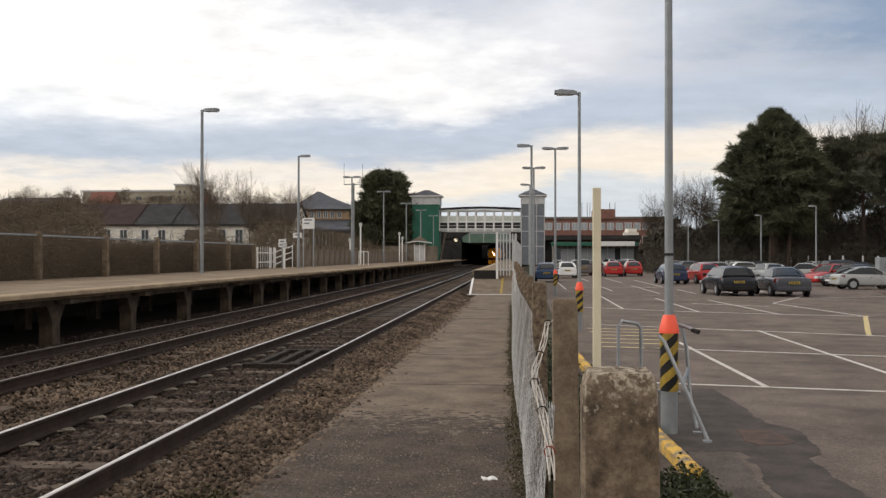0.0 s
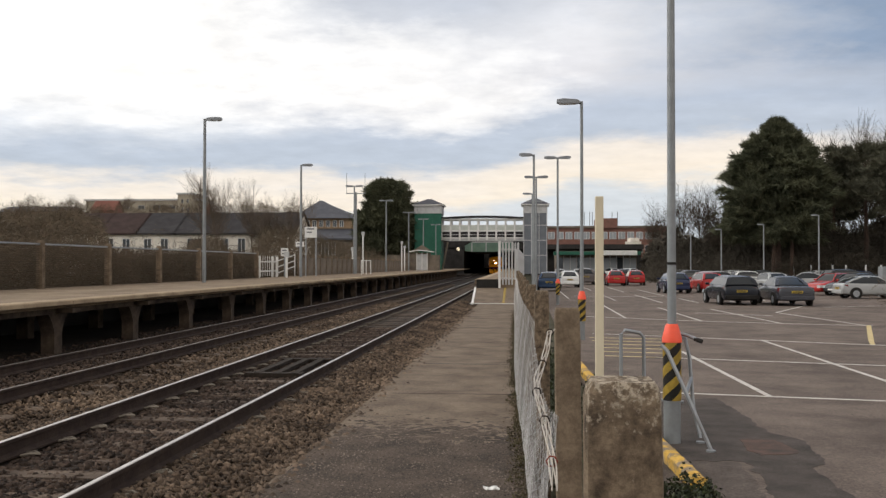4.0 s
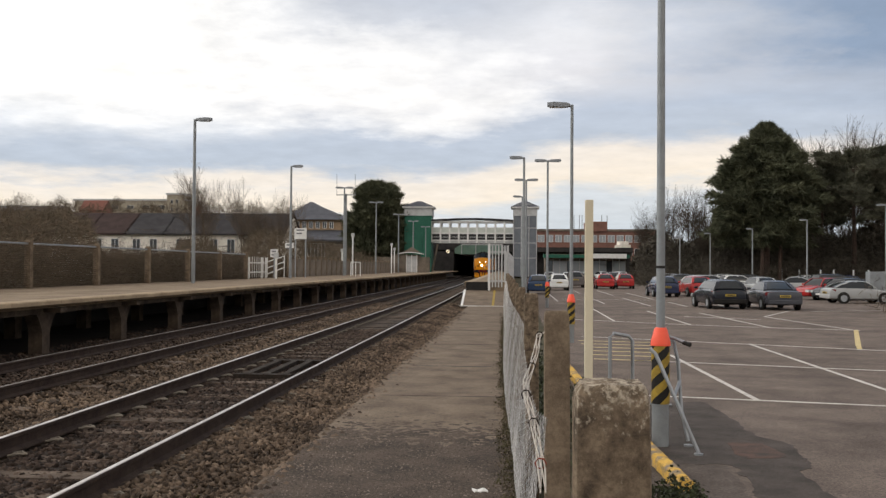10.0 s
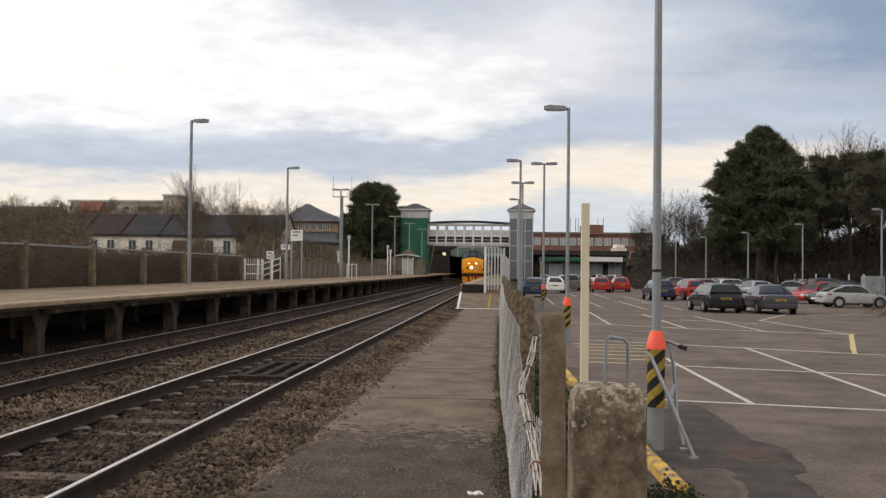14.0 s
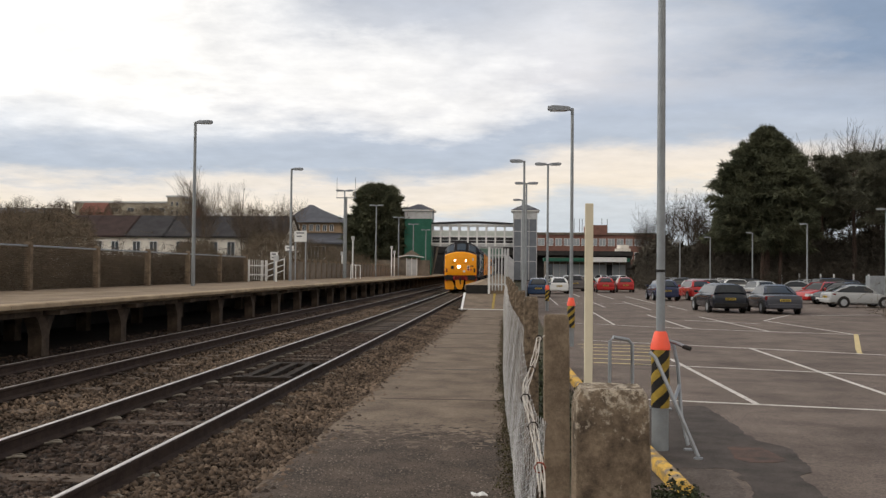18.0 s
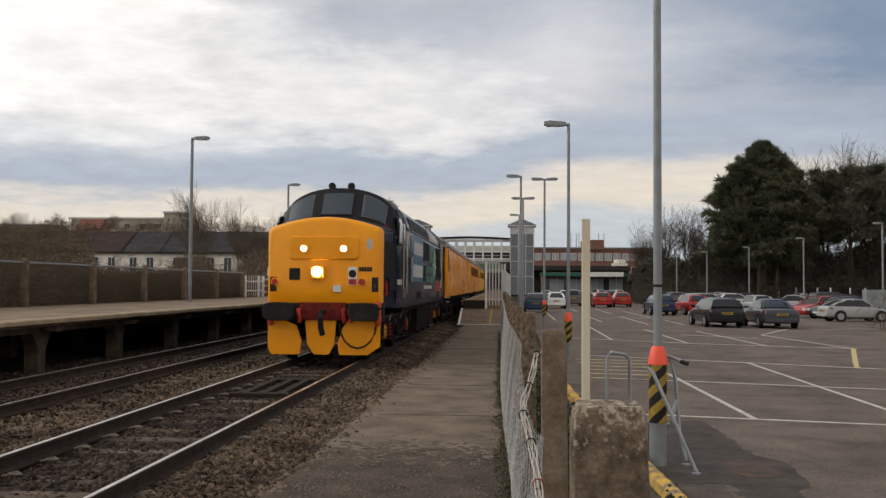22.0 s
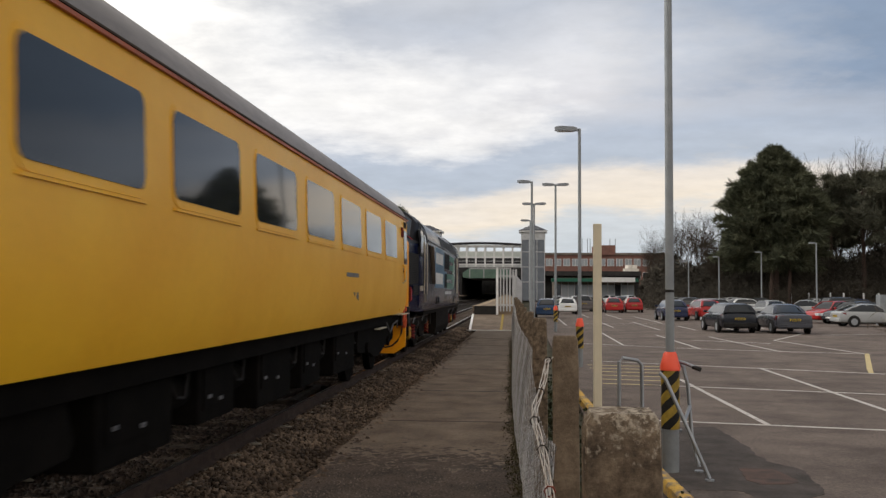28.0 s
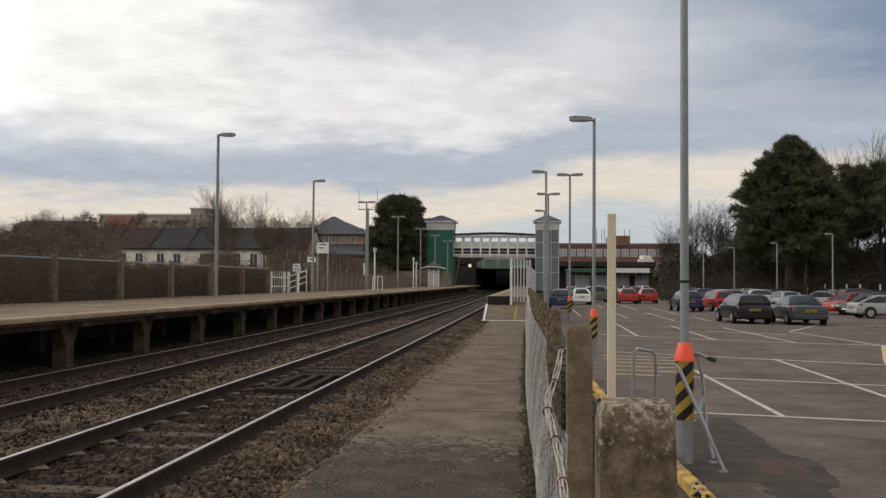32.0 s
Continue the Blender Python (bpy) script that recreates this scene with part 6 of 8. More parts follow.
GRIME = mat("dusty_black", (0.022, 0.02, 0.0185), 0.8, c2=(0.012, 0.011, 0.0105), s1=4, bump=0.15)
HANDRAIL = mat("pale_handrail", (0.58, 0.50, 0.38), 0.5, s1=4, bump=0)


def arch(w, z0, zs, zt, n=14, flat=2.0, tuck=0.0):
    """A body section as (x, z): straight sides to zs, then an arch to zt."""
    pts = [(-w + tuck, z0), (-w, z0 + 0.22)]
    for i in range(n + 1):
        a = math.pi - math.pi * i / n
        c, s = math.cos(a), math.sin(a)
        pts.append((w * math.copysign(abs(c) ** (2 / flat), c), zs + (zt - zs) * abs(s) ** (2 / flat)))
    return pts + [(w, z0 + 0.22), (w - tuck, z0)]


def rings(spec, **k):
    return [[(x, y, z) for x, z in arch(w, z0, zs, zt, **k)] for y, w, z0, zs, zt in spec]


def louvre(parent, x, y0, y1, z0, z1, n, m=GRIME, name="louvre", sx=1):
    g = part(name, Shape().box(x - 0.012, x + 0.004, y0, y1, z0, z1), BLACK, parent, "black louvred grille")
    for i in range(n):
        z = z0 + (z1 - z0) * (i + 0.5) / n
        d = (z1 - z0) / n * 0.36
        part("slat", Shape().prism([(x, z - d), (x + sx * 0.022, z - d * 1.1), (x + sx * 0.012, z + d)], y0 + 0.02, y1 - 0.02, "y"), m, g)


def plate(parent, name, pts, x, m, label="", sx=1):
    """A thin panel on the side: outline of (y, z)."""
    return part(name, Shape().prism(pts, x - 0.01 * sx, x + 0.004 * sx, "x"), m, parent, label)


def bogie(parent, yc, axles, r, half, rail_z, label, box=0.17, yellow=(0, 1, 2), metal=UNDER):
    big = box > 0.12
    over = 0.5 if big else 0.9
    b = part("bogie", Shape().box(-half + 0.06, half - 0.06, yc + axles[0] - over + 0.05, yc + axles[-1] + over - 0.05, 0.5, 0.78), metal, parent, label, bevel=0.03)
    for s in (-1, 1):
        y0, y1 = yc + axles[0], yc + axles[-1]
        # deep cast frame, dipping between the axles
        rim = [(y0 - over, 0.66), (y0 - over + 0.06, 0.56), (y0 - 0.3, 0.50)]
        for a, c in zip(axles, axles[1:]):
            m = yc + (a + c) / 2
            rim += [(yc + a + 0.3, 0.50), (m - 0.35, 0.36), (m + 0.35, 0.36), (yc + c - 0.3, 0.50)]
        rim += [(y1 + over - 0.06, 0.56), (y1 + over, 0.66), (y1 + over - 0.1, 0.90), (yc + 0.6, 0.95), (yc, 0.99), (yc - 0.6, 0.95), (y0 - over + 0.1, 0.90)]
        part("side_frame", Shape().prism(rim, s * half - 0.05, s * half + 0.03, "x"), metal, b, bevel=0.012)
        if big:
            # flange along the top, in a paler brown than the frame
            part("top_flange", Shape().box(*sorted((s * half - 0.06, s * (half + 0.07))), y0 - over + 0.1, y1 + over - 0.1, 0.885, 0.91), DULLBROWN, b, "paler brown frame flange")
            for a, c in zip(axles, axles[1:]):
                m = yc + (a + c) / 2
                part("brake_cylinder", Shape().tube([(s * (half + 0.06), m - 0.22, 0.80), (s * (half + 0.06), m + 0.2, 0.76)], [0.11, 0.1], 12), GRIME, b, "grimy brake cylinder", smooth=40)
                part("brake_rod", Shape().tube([(s * (half + 0.06), m + 0.2, 0.76), (s * (half + 0.06), m + 0.62, 0.64)], 0.024, 7), DULLBROWN, b)
                part("brake_pipe", Shape().tube([(s * (half + 0.09), m - 0.62, 0.80), (s * (half + 0.10), m - 0.48, 0.90), (s * (half + 0.10), m - 0.3, 0.92), (s * (half + 0.09), m - 0.12, 0.86)], 0.016, 7), GRIME_BAR, b, "dusty grey pipe", smooth=50)
                for k in range(3):
                    part("bolt", Shape().disc((s * (half + 0.035), m - 0.3 + 0.3 * k, 0.46), 0.028, 0.03, "x", 8), DULLBROWN, b)
            part("sandbox", Shape().box(*sorted((s * (half - 0.02), s * (half + 0.12))), y1 + 0.28, y1 + 0.5, 0.62, 0.98), metal, b, bevel=0.03)
            part("sand_pipe", Shape().tube([(s * half, y0 - 0.42, 0.62), (s * (half - 0.1), y0 - 0.5, 0.4), (s * 0.8, y0 - 0.48, 0.16)], 0.022, 7), DULLBROWN, b, smooth=50)
    for k, a in enumerate(axles):
        w = part("wheelset", Shape().tube([(-0.8, yc + a, r), (0.8, yc + a, r)], 0.09, 10), metal, b)
        for s in (-1, 1):
            part("wheel", Shape().disc((s * 0.77, yc + a, r), r, 0.13, "x", 28), metal, w, smooth=40)
            x = s * (half + 0.06)
            if k in yellow:
                part("axlebox", Shape().loft([[(xx - 0.02 * s, yc + a + q * math.cos(2 * math.pi * i / 20), 0.58 + q * math.sin(2 * math.pi * i / 20)) for i in range(20)] for xx, q in ((x - 0.035 * s, box * 1.04), (x + 0.02 * s, box), (x + 0.04 * s, box * 0.82), (x + 0.045 * s, box * 0.3))]), BOX_YELLOW, w, "worn yellow axlebox cover", smooth=40)
                if big:
                    for q in range(3):
                        t = 0.5 + q * 2.094
                        part("cover_bolt", Shape().disc((x + 0.024 * s, yc + a + box * 0.72 * math.cos(t), 0.58 + box * 0.72 * math.sin(t)), 0.016, 0.02, "x", 6), GRIME, w)
            else:
                part("axlebox", Shape().disc((x - 0.02 * s, yc + a, 0.58), box, 0.07, "x", 18), metal, w, smooth=40)
            if big:
                part("spring_hanger", Shape().prism([(yc + a - 0.22, 0.5), (yc + a + 0.22, 0.5), (yc + a + 0.3, 0.86), (yc + a - 0.3, 0.86)], s * half - 0.02, s * half + 0.055, "x"), metal, b, bevel=0.015)
                if k != 1:
                    d = 0.43 if k == 0 else -0.43
                    coil = [(s * (half + 0.03) + 0.095 * math.cos(q * 0.785), yc + a + d + 0.13 * math.sin(q * 0.785), 0.44 + 0.0092 * q) for q in range(37)]
                    part("coil_spring", Shape().tube(coil, 0.021, 6), COIL, b, "red coil spring", smooth=60)
    return b


def bonnet(w, z0, zt, camber=0.25, rc=0.12):
    """Nose section as (x, z): flat sides, tight corners and a gently bowed top."""
    x1 = w - rc
    zc = zt - camber * ((x1 + rc * 0.31) / w) ** 2 - rc * 0.95
    side = [(w, z0), (w, z0 + 0.3)] + [(x1 + rc * math.cos(radians(a)), zc + rc * math.sin(radians(a))) for a in (0, 24, 48, 72)]
    top = [(x, zt - camber * (x / w) ** 2) for x in (w * k / 6 for k in range(-5, 6))]
    return [(-x, z) for x, z in side] + top + list(reversed(side))


def flank(z, w=1.352, zs=2.79, zt=3.735):
    """Half width of the body at a height."""
    return w if z <= zs else w * max(0.0, 1 - ((z - zs) / (zt - zs)) ** 2.25) ** (1 / 2.25)


def on_flank(s, outline, lift=0.008):
    """A thin panel that follows the body side; outline of columns (y, z low, z high)."""
    q = []
    for y, a, b in outline:
        zs = [a + (b - a) * k / 7 for k in range(8)]
        q.append([(s * (flank(z) + lift), y, z) for z in zs] + [(s * (flank(z) - 0.03), y, z) for z in reversed(zs)])
    return Shape().loft(q)


def loco(name, label, kind, lit):
    L = 17.6 if kind == 1 else 17.85
    t = thing(name, label, "locomotive")
    T = Matrix.Translation((0, -L / 2, 0))
    body = part("body", Shape().loft(rings([(1.36, 1.325, 1.06, 2.52, 2.96), (1.9, 1.35, 1.06, 2.75, 3.66), (2.6, 1.35, 1.06, 2.78, 3.72), (8.8, 1.352, 1.06, 2.80, 3.74), (L - 2.6, 1.35, 1.06, 2.78, 3.72), (L - 1.9, 1.35, 1.06, 2.75, 3.66), (L - 1.36, 1.325, 1.06, 2.52, 2.96)], flat=2.25, tuck=0.03)), NAVY, t, smooth=40, at=T)
    # roof skin in grey over the dark blue
    part("roof_panel", Shape().loft([[(x, y, z + 0.012) for x, z in arch(1.30, 2.6, 2.86, 3.74, flat=2.2)[2:-2]] + [(x * 0.9, y, z - 0.15) for x, z in reversed(arch(1.30, 2.6, 2.86, 3.74, flat=2.2)[2:-2])] for y in (3.4, 14.2)]), CABGREY, body, "dusty grey roof", smooth=40)
    for end in (0, 1):
        E = T if end == 0 else Matrix.Translation((0, L / 2, 0)) @ Matrix.Rotation(math.pi, 4, "Z")
        nose = part("nose", Shape().loft([[(x, y, z) for x, z in bonnet(w, z0, zt)] for y, w, z0, zt in ((0.14, 1.183, 1.1, 2.955), (0.8, 1.235, 1.08, 2.985), (1.4, 1.31, 1.06, 3.01), (1.95, 1.34, 1.06, 3.03))]), NAVY, t, smooth=40, at=E)
        part("nose_top", Shape().loft([[(x * 1.002, y, z + 0.008) for x, z in bonnet(w, 2.2, zt)[3:-3]] + [(x * 0.9, y, z - 0.1) for x, z in reversed(bonnet(w, 2.2, zt)[3:-3])] for y, w, zt in ((0.2, 1.188, 2.958), (1.4, 1.31, 3.01))]), CABGREY, nose, "dark anti-glare nose top", smooth=40)
        part("front", Shape().loft([[(x, y, z) for x, z in bonnet(w, z0, zt)] for y, w, z0, zt in ((0.0, 1.09, 1.22, 2.865), (0.02, 1.135, 1.2, 2.91), (0.06, 1.17, 1.15, 2.945), (0.12, 1.188, 1.1, 2.962), (0.24, 1.197, 1.1, 2.97))]), YELLOW, nose, "rounded warning-yellow nose", smooth=50)
        part("headcode_box", Shape().prism([(-0.68, 2.08), (-0.72, 2.14), (-0.72, 2.5), (-0.66, 2.56), (0.66, 2.56), (0.72, 2.5), (0.72, 2.14), (0.68, 2.08)], -0.05, 0.02, "y"), YELLOW, nose, "raised yellow lamp panel", bevel=0.03)
        for x in (-0.41, 0.41):
            lp = part("marker_lamp", Shape().disc((x, -0.055, 2.3), 0.1, 0.05, "y", 16), YELLOW, nose)
            part("lens", Shape().disc((x, -0.085, 2.3), 0.062, 0.02, "y", 16), BRIGHT2 if lit and end == 0 else FROSTED, lp)
        hl = part("headlamp", Shape().box(-0.27, 0.01, -0.08, 0.02, 1.68, 1.94), YELLOW, nose, bevel=0.01)
        part("lens", Shape().disc((-0.13, -0.09, 1.83), 0.1, 0.03, "y", 18), BRIGHT if lit and end == 0 else FROSTED, hl)
        part("vent", Shape().box(-0.72, -0.5, -0.012, 0.01, 1.66, 1.9), GRIME, nose)
        for x, r in ((-1.02, 0.085), (0.79, 0.10)):
            tl = part("tail_lamp", Shape().disc((x, -0.02 if abs(x) < 0.9 else 0.02, 1.62), r, 0.08, "y", 16), YELLOW, nose)
            part("lens", Shape().disc((x, -0.07 if abs(x) < 0.9 else -0.03, 1.62), r * 0.7, 0.02, "y", 16), RED, tl, "red lens")
        part("warning_plate", Shape().box(0.5, 0.68, -0.02, 0.005, 1.56, 1.93), LETTER, nose)
        part("warning_plate", Shape().box(0.51, 0.67, -0.024, -0.019, 1.57, 1.68), RED, nose, "red lower plate")
        part("warning_mark", Shape().disc((0.59, -0.022, 1.79), 0.08, 0.006, "y", 14), GRIME, nose)
        for x in (-0.95, 0.88):
            part("notice", Shape().box(x, x + 0.11, -0.006 if abs(x) < 0.9 else 0.005, 0.05, 2.3, 2.5), OFFWHITE, nose)
        for i in range(5):
            part("number_bar", Shape().box(0.72 + i * 0.055, 0.765 + i * 0.055, -0.008, 0.02, 1.84, 1.93), GRIME, nose, "dark number bar")
        part("lamp_bracket", Shape().box(0.2, 0.36, -0.07, 0.01, 1.42, 1.56), LETTER, nose)
        beam = part("buffer_beam", Shape().box(-1.22, 1.22, 0.02, 0.35, 0.82, 1.2), GRIME, t, bevel=0.03, at=E)
        part("coupling_plate", Shape().box(-0.5, 0.45, -0.02, 0.03, 0.84, 1.2), COIL, beam, "red drag box plate")
        for x in (-0.87, 0.87):
            bf = part("buffer", Shape().tube([(x, 0.02, 1.02), (x, -0.3, 1.02)], 0.13, 14), GRIME, beam, smooth=40)
            part("buffer_head", Shape().loft([[(x + a * 0.31 * k, y, 1.02 + b * 0.185 * k) for a, b in ((math.copysign(abs(math.cos(q)) ** 0.5, math.cos(q)), math.copysign(abs(math.sin(q)) ** 0.5, math.sin(q))) for q in (2 * math.pi * i / 24 for i in range(24)))] for y, k in ((-0.28, 1.0), (-0.34, 1.0), (-0.36, 0.94))]), GRIME if kind == 1 else ORANGE_RED, bf, smooth=40)
        hook = part("coupling_hook", Shape().tube([(0, 0.0, 1.02), (0, -0.3, 1.0), (0, -0.36, 0.9), (0, -0.3, 0.7), (0.03, -0.25, 0.55)], 0.06, 8), GRIME, beam, smooth=50)
        for x, m in ((-0.5, RED), (0.42, RED), (0.55, ORANGE_RED), (1.12, ORANGE_RED)):
            part("pipe", Shape().tube([(x, -0.02, 1.2 if x > 1 else 1.05), (x, -0.12, 1.05), (x + 0.03, -0.14, 0.9), (x + 0.02, -0.1, 0.8)], 0.045 if x < 1 else 0.06, 8), m, beam, "coloured brake pipe", smooth=50)
        for x in (-1.1, 1.1):
            part("air_cock", Shape().box(x - 0.09, x + 0.09, -0.15, 0.0, 0.98, 1.2), ORANGE_RED, beam, "orange-red air cock", bevel=0.025)
            part("air_cock", Shape().tube([(x, -0.1, 0.98), (x + 0.02, -0.13, 0.84), (x + 0.04, -0.1, 0.74)], 0.06, 8), ORANGE_RED, beam, "orange-red hose end", smooth=50)
            part("cock_handle", Shape().box(x - 0.02, x + 0.12, -0.18, -0.15, 1.06, 1.1), GRIME, beam)
        part("hose", Shape().tube([(0.34 + 0.38 * (1 - math.cos(a)), -0.1, 0.78 - 0.5 * math.sin(a)) for a in (0, 0.4, 0.8, 1.2, 1.57, 1.95, 2.35, 2.75, 3.14)], 0.02, 7), GRIME, beam, "slack rubber hose", smooth=50)
        for pts in ([(-1.16, 0.9), (-1.16, 0.26), (-1.08, 0.13), (-0.5, 0.13), (-0.46, 0.42), (-0.58, 0.74), (-0.8, 0.82)], [(-0.4, 0.9), (-0.34, 0.34), (-0.2, 0.13), (0.1, 0.13), (0.22, 0.34), (0.26, 0.9)], [(0.28, 0.36), (0.32, 0.13), (0.9, 0.13), (1.16, 0.3), (1.16, 0.9), (0.5, 0.84), (0.4, 0.7)]):
            end == 0 and part("valance", Shape().prism(pts, 0.02, 0.09, "y"), YELLOW, t, "yellow plough blade below the beam", bevel=0.015, at=E)
        # cab: windscreens wrap over the nose
        A = (1.26, 1.31, 2.52, 2.99)
        B = (1.80, 1.33, 2.76, 3.73)
        part("cab_roof", Shape().loft([[(x, y, z) for x, z in arch(w, 2.5 if w > 1.34 else zs - 0.23, zs, zt, n=28, flat=2.3)] for y, w, zs, zt in (A, B, (2.3, 1.348, 2.80, 3.745), (3.3 if end == 0 else 3.6, 1.348, 2.81, 3.75))]), CABGREY, t, "dark grey cab roof", smooth=30, at=E)

        def on(a, k, out=0.012):
            w, zs, zt, y = (A[i] + (B[i] - A[i]) * k for i in (1, 2, 3, 0))
            c, s = math.cos(a), math.sin(a)
            return Vector((w * math.copysign(abs(c) ** (2 / 2.3), c) + out * c, y - out, zs + (zt - zs) * abs(s) ** (2 / 2.3) + out * 0.5))

        for a0, a1 in ((1.62 + 0.18, 1.57 - 0.22), (1.20, 0.66), (math.pi - 1.20, math.pi - 0.66)):
            n = 6
            for kk, out, mm, nm in (((0.12, 0.85), 0.014, GRIME_BAR if abs(a0 - 1.8) > 0.1 else CABGREY, "window_trim"), ((0.15, 0.82), 0.022, CABGLASS, "windscreen")):
                q = Shape()
                g = 0.02 * (1 if a1 > a0 else -1) if nm == "windscreen" else 0
                cols = [(a0 + g + (a1 - a0 - 2 * g) * i / n) for i in range(n + 1)]
                q.loft([[on(a, kk[0], out), on(a, kk[1], out), on(a, kk[1], out - 0.02), on(a, kk[0], out - 0.02)] for a in cols])
                part(nm, q, mm, nose, "dark cab glass" if nm == "windscreen" else "", smooth=35)
        for x in (-0.24, 0.2):
            hn = part("horn", Shape().tube([(x, 2.3, 3.8), (x, 2.06, 3.8)], [0.05, 0.085], 12), BLACK, t, smooth=40, at=E)
        for s in (-1, 1):
            X = s * 1.352
            d0, d1 = ((2.3, 2.95) if kind == 1 else (2.12, 2.75)) if end == 0 else (3.12, 3.55)
            part("cab_window", on_flank(s, [(d0 - 0.80, 2.46, 2.86), (d0 - 0.72, 2.45, 3.06), (d0 - 0.3, 2.43, 3.12), (d0 - 0.04, 2.43, 3.1)], 0.012), CABGREY, t, "dark window surround", at=E)
            part("cab_glass", on_flank(s, [(d0 - 0.76, 2.5, 2.84), (d0 - 0.68, 2.5, 3.01), (d0 - 0.3, 2.49, 3.07), (d0 - 0.09, 2.49, 3.05)], 0.018), CABGLASS, t, "cab side glass coloured with bluish sky reflection", at=E)
            # flush black panel: the doorway's shade is put into its colour
            part("door_shade", on_flank(s, [(d0, 1.5, 3.2), (d1, 1.5, 3.2)], 0.006), BLACK, t, "shadowed cab door", at=E)
            # the door is coloured near-black as well, for the same shade
            dr = part("cab_door", on_flank(s, [(d0 + 0.1, 1.5, 3.1), (d1 - 0.14, 1.5, 3.1)], 0.010), GRIME, t, at=E)
            part("droplight", on_flank(s, [(d0 + 0.14, 2.42, 2.98), (d1 - 0.18, 2.42, 2.98)], 0.014), DARKGLASS, dr)
            part("door_handle", Shape().box(*sorted((X, X + 0.05 * s)), d0 + 0.14, d0 + 0.24, 2.0, 2.03), GRIME_BAR, dr)
            for y in (d0 - 0.02, d1 + 0.03):
                part("handrail", Shape().tube([(X, y, 1.48), (X + 0.03 * s, y, 1.5), (X + 0.035 * s, y, 2.1), (X + 0.03 * s, y, 2.78), (X, y, 2.8)], 0.012, 8), HANDRAIL, t, "pale handrail", smooth=50, at=E)
            part("gutter", Shape().tube([(s * (flank(2.9) + 0.012), 1.7, 2.9), (s * (flank(3.2) + 0.012), 1.9, 3.2), (s * (flank(3.3) + 0.012), d0, 3.3), (s * (flank(3.2) + 0.012), d1 + 0.1, 3.2), (s * (flank(2.9) + 0.012), d1 + 0.16, 2.9)], 0.014, 6), CABGREY, t, "rain gutter over the door", smooth=50, at=E)
            part("step", Shape().box(*sorted((X - 0.05 * s, X + 0.01 * s)), d0 + 0.12, d1 + 0.05, 1.28, 1.5), STONE, t, "scuffed door step plate", at=E)
            part("data_panel", Shape().box(*sorted((X, X + 0.006 * s)), d1 + 0.2, d1 + 0.48, 1.36, 1.52), GRIME_BAR, t, "small grey data panel", at=E)
            for i in range(5):
                end == 0 and part("number_bar", Shape().box(*sorted((X - 0.03 * s, X + 0.004 * s)), 1.52 + i * 0.15, 1.595 + i * 0.15, 1.57, 1.69), LETTER if kind == 1 else HANDRAIL, t, "pale number bar", at=E)
            for k in range(4):
                part("cab_rivet", Shape().disc((X, d0 - 0.35, 1.3 + 0.22 * k), 0.012, 0.012, "x", 6), CABGREY, t, at=E)
            part("jumper_cable", Shape().tube([(s * 1.05, 1.24, 2.9), (s * 1.2, 1.27, 2.78), (s * 1.335, 1.45, 2.6)], 0.010, 6), RED, t, "thin red cable", smooth=50, at=E)
            gw = lambda yy: float(np.interp(yy, (0.14, 0.8, 1.4, 1.95), (1.183, 1.235, 1.31, 1.345)))
            sheet = lambda y0, y1, z0, z1, o: Shape().loft([[(s * (gw(yy) - 0.03), yy, z0), (s * (gw(yy) + o), yy, z0), (s * (gw(yy) + o), yy, z1), (s * (gw(yy) - 0.03), yy, z1)] for yy in (y0, 0.8, y1)])
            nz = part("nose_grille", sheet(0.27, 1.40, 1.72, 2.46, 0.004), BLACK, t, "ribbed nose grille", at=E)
            for i in range(17):
                z = 1.74 + i * 0.0425
                part("rib", sheet(0.29, 1.38, z, z + 0.021, 0.014), GRIME, nz)
            nz = part("nose_grille", sheet(0.82, 1.36, 1.46, 1.70, 0.004), BLACK, t, "small lower grille", at=E)
            for i in range(5):
                z = 1.48 + i * 0.0425
                part("rib", sheet(0.84, 1.34, z, z + 0.021, 0.014), GRIME, nz)
            # raised black box painted as the shade inside a lamp recess
            part("recess", Shape().box(*sorted((s * 0.985, s * 1.12)), -0.006 if s < 0 else -0.004, 0.1, 1.42, 1.72), BLACK, nose, "black patch for the shade of a lamp recess")
            part("recess_lamp", Shape().disc((s * 1.05, -0.012, 1.53), 0.045, 0.02, "y", 12), DULLBROWN, nose)
            part("lamp_iron", Shape().box(*sorted((s * 1.18, s * 1.25)), 0.26, 0.36, 1.32, 1.66), COIL, nose, "grimy red jumper socket", bevel=0.015)
            part("socket_rim", Shape().box(*sorted((s * 1.24, s * 1.262)), 0.27, 0.35, 1.36, 1.62), RED, nose, "red socket cover", bevel=0.01)
    # livery on both sides
    X = 1.352
    if kind == 1:
        tx, gx, st, dc, wn = 4.6, 7.45, 9.0, 11.52, (12.38, 14.02)
    else:
        tx, gx, st, dc, wn = 5.35, 8.7, 10.7, 12.97, (3.6, 5.1)
    for s in (-1, 1):
        x = s * X
        P = lambda nm, pts, m, lab="", lift=0.0: part(nm, Shape().prism(pts, x - 0.01 * s, x + (0.004 + lift) * s, "x"), m, body, lab)
        P("light_blue_panel", [(tx, 1.66), (gx + 1.0, 1.66), (gx + 1.0, 2.2), (gx, 2.2), (gx, 2.84), (tx + 0.28, 2.84)], LIGHTBLUE, "light blue panel")
        for k in range(4):
            z = 1.645 + k * 0.312
            P("green_stripe", [(gx + 1.05 if k < 2 else gx + 2.15, z), (dc + 0.1 * k, z), (dc + 0.1 * k + 0.06, z + 0.19), (gx + 1.05 if k < 2 else gx + 2.15, z + 0.19)], TEAL, "green stripe")
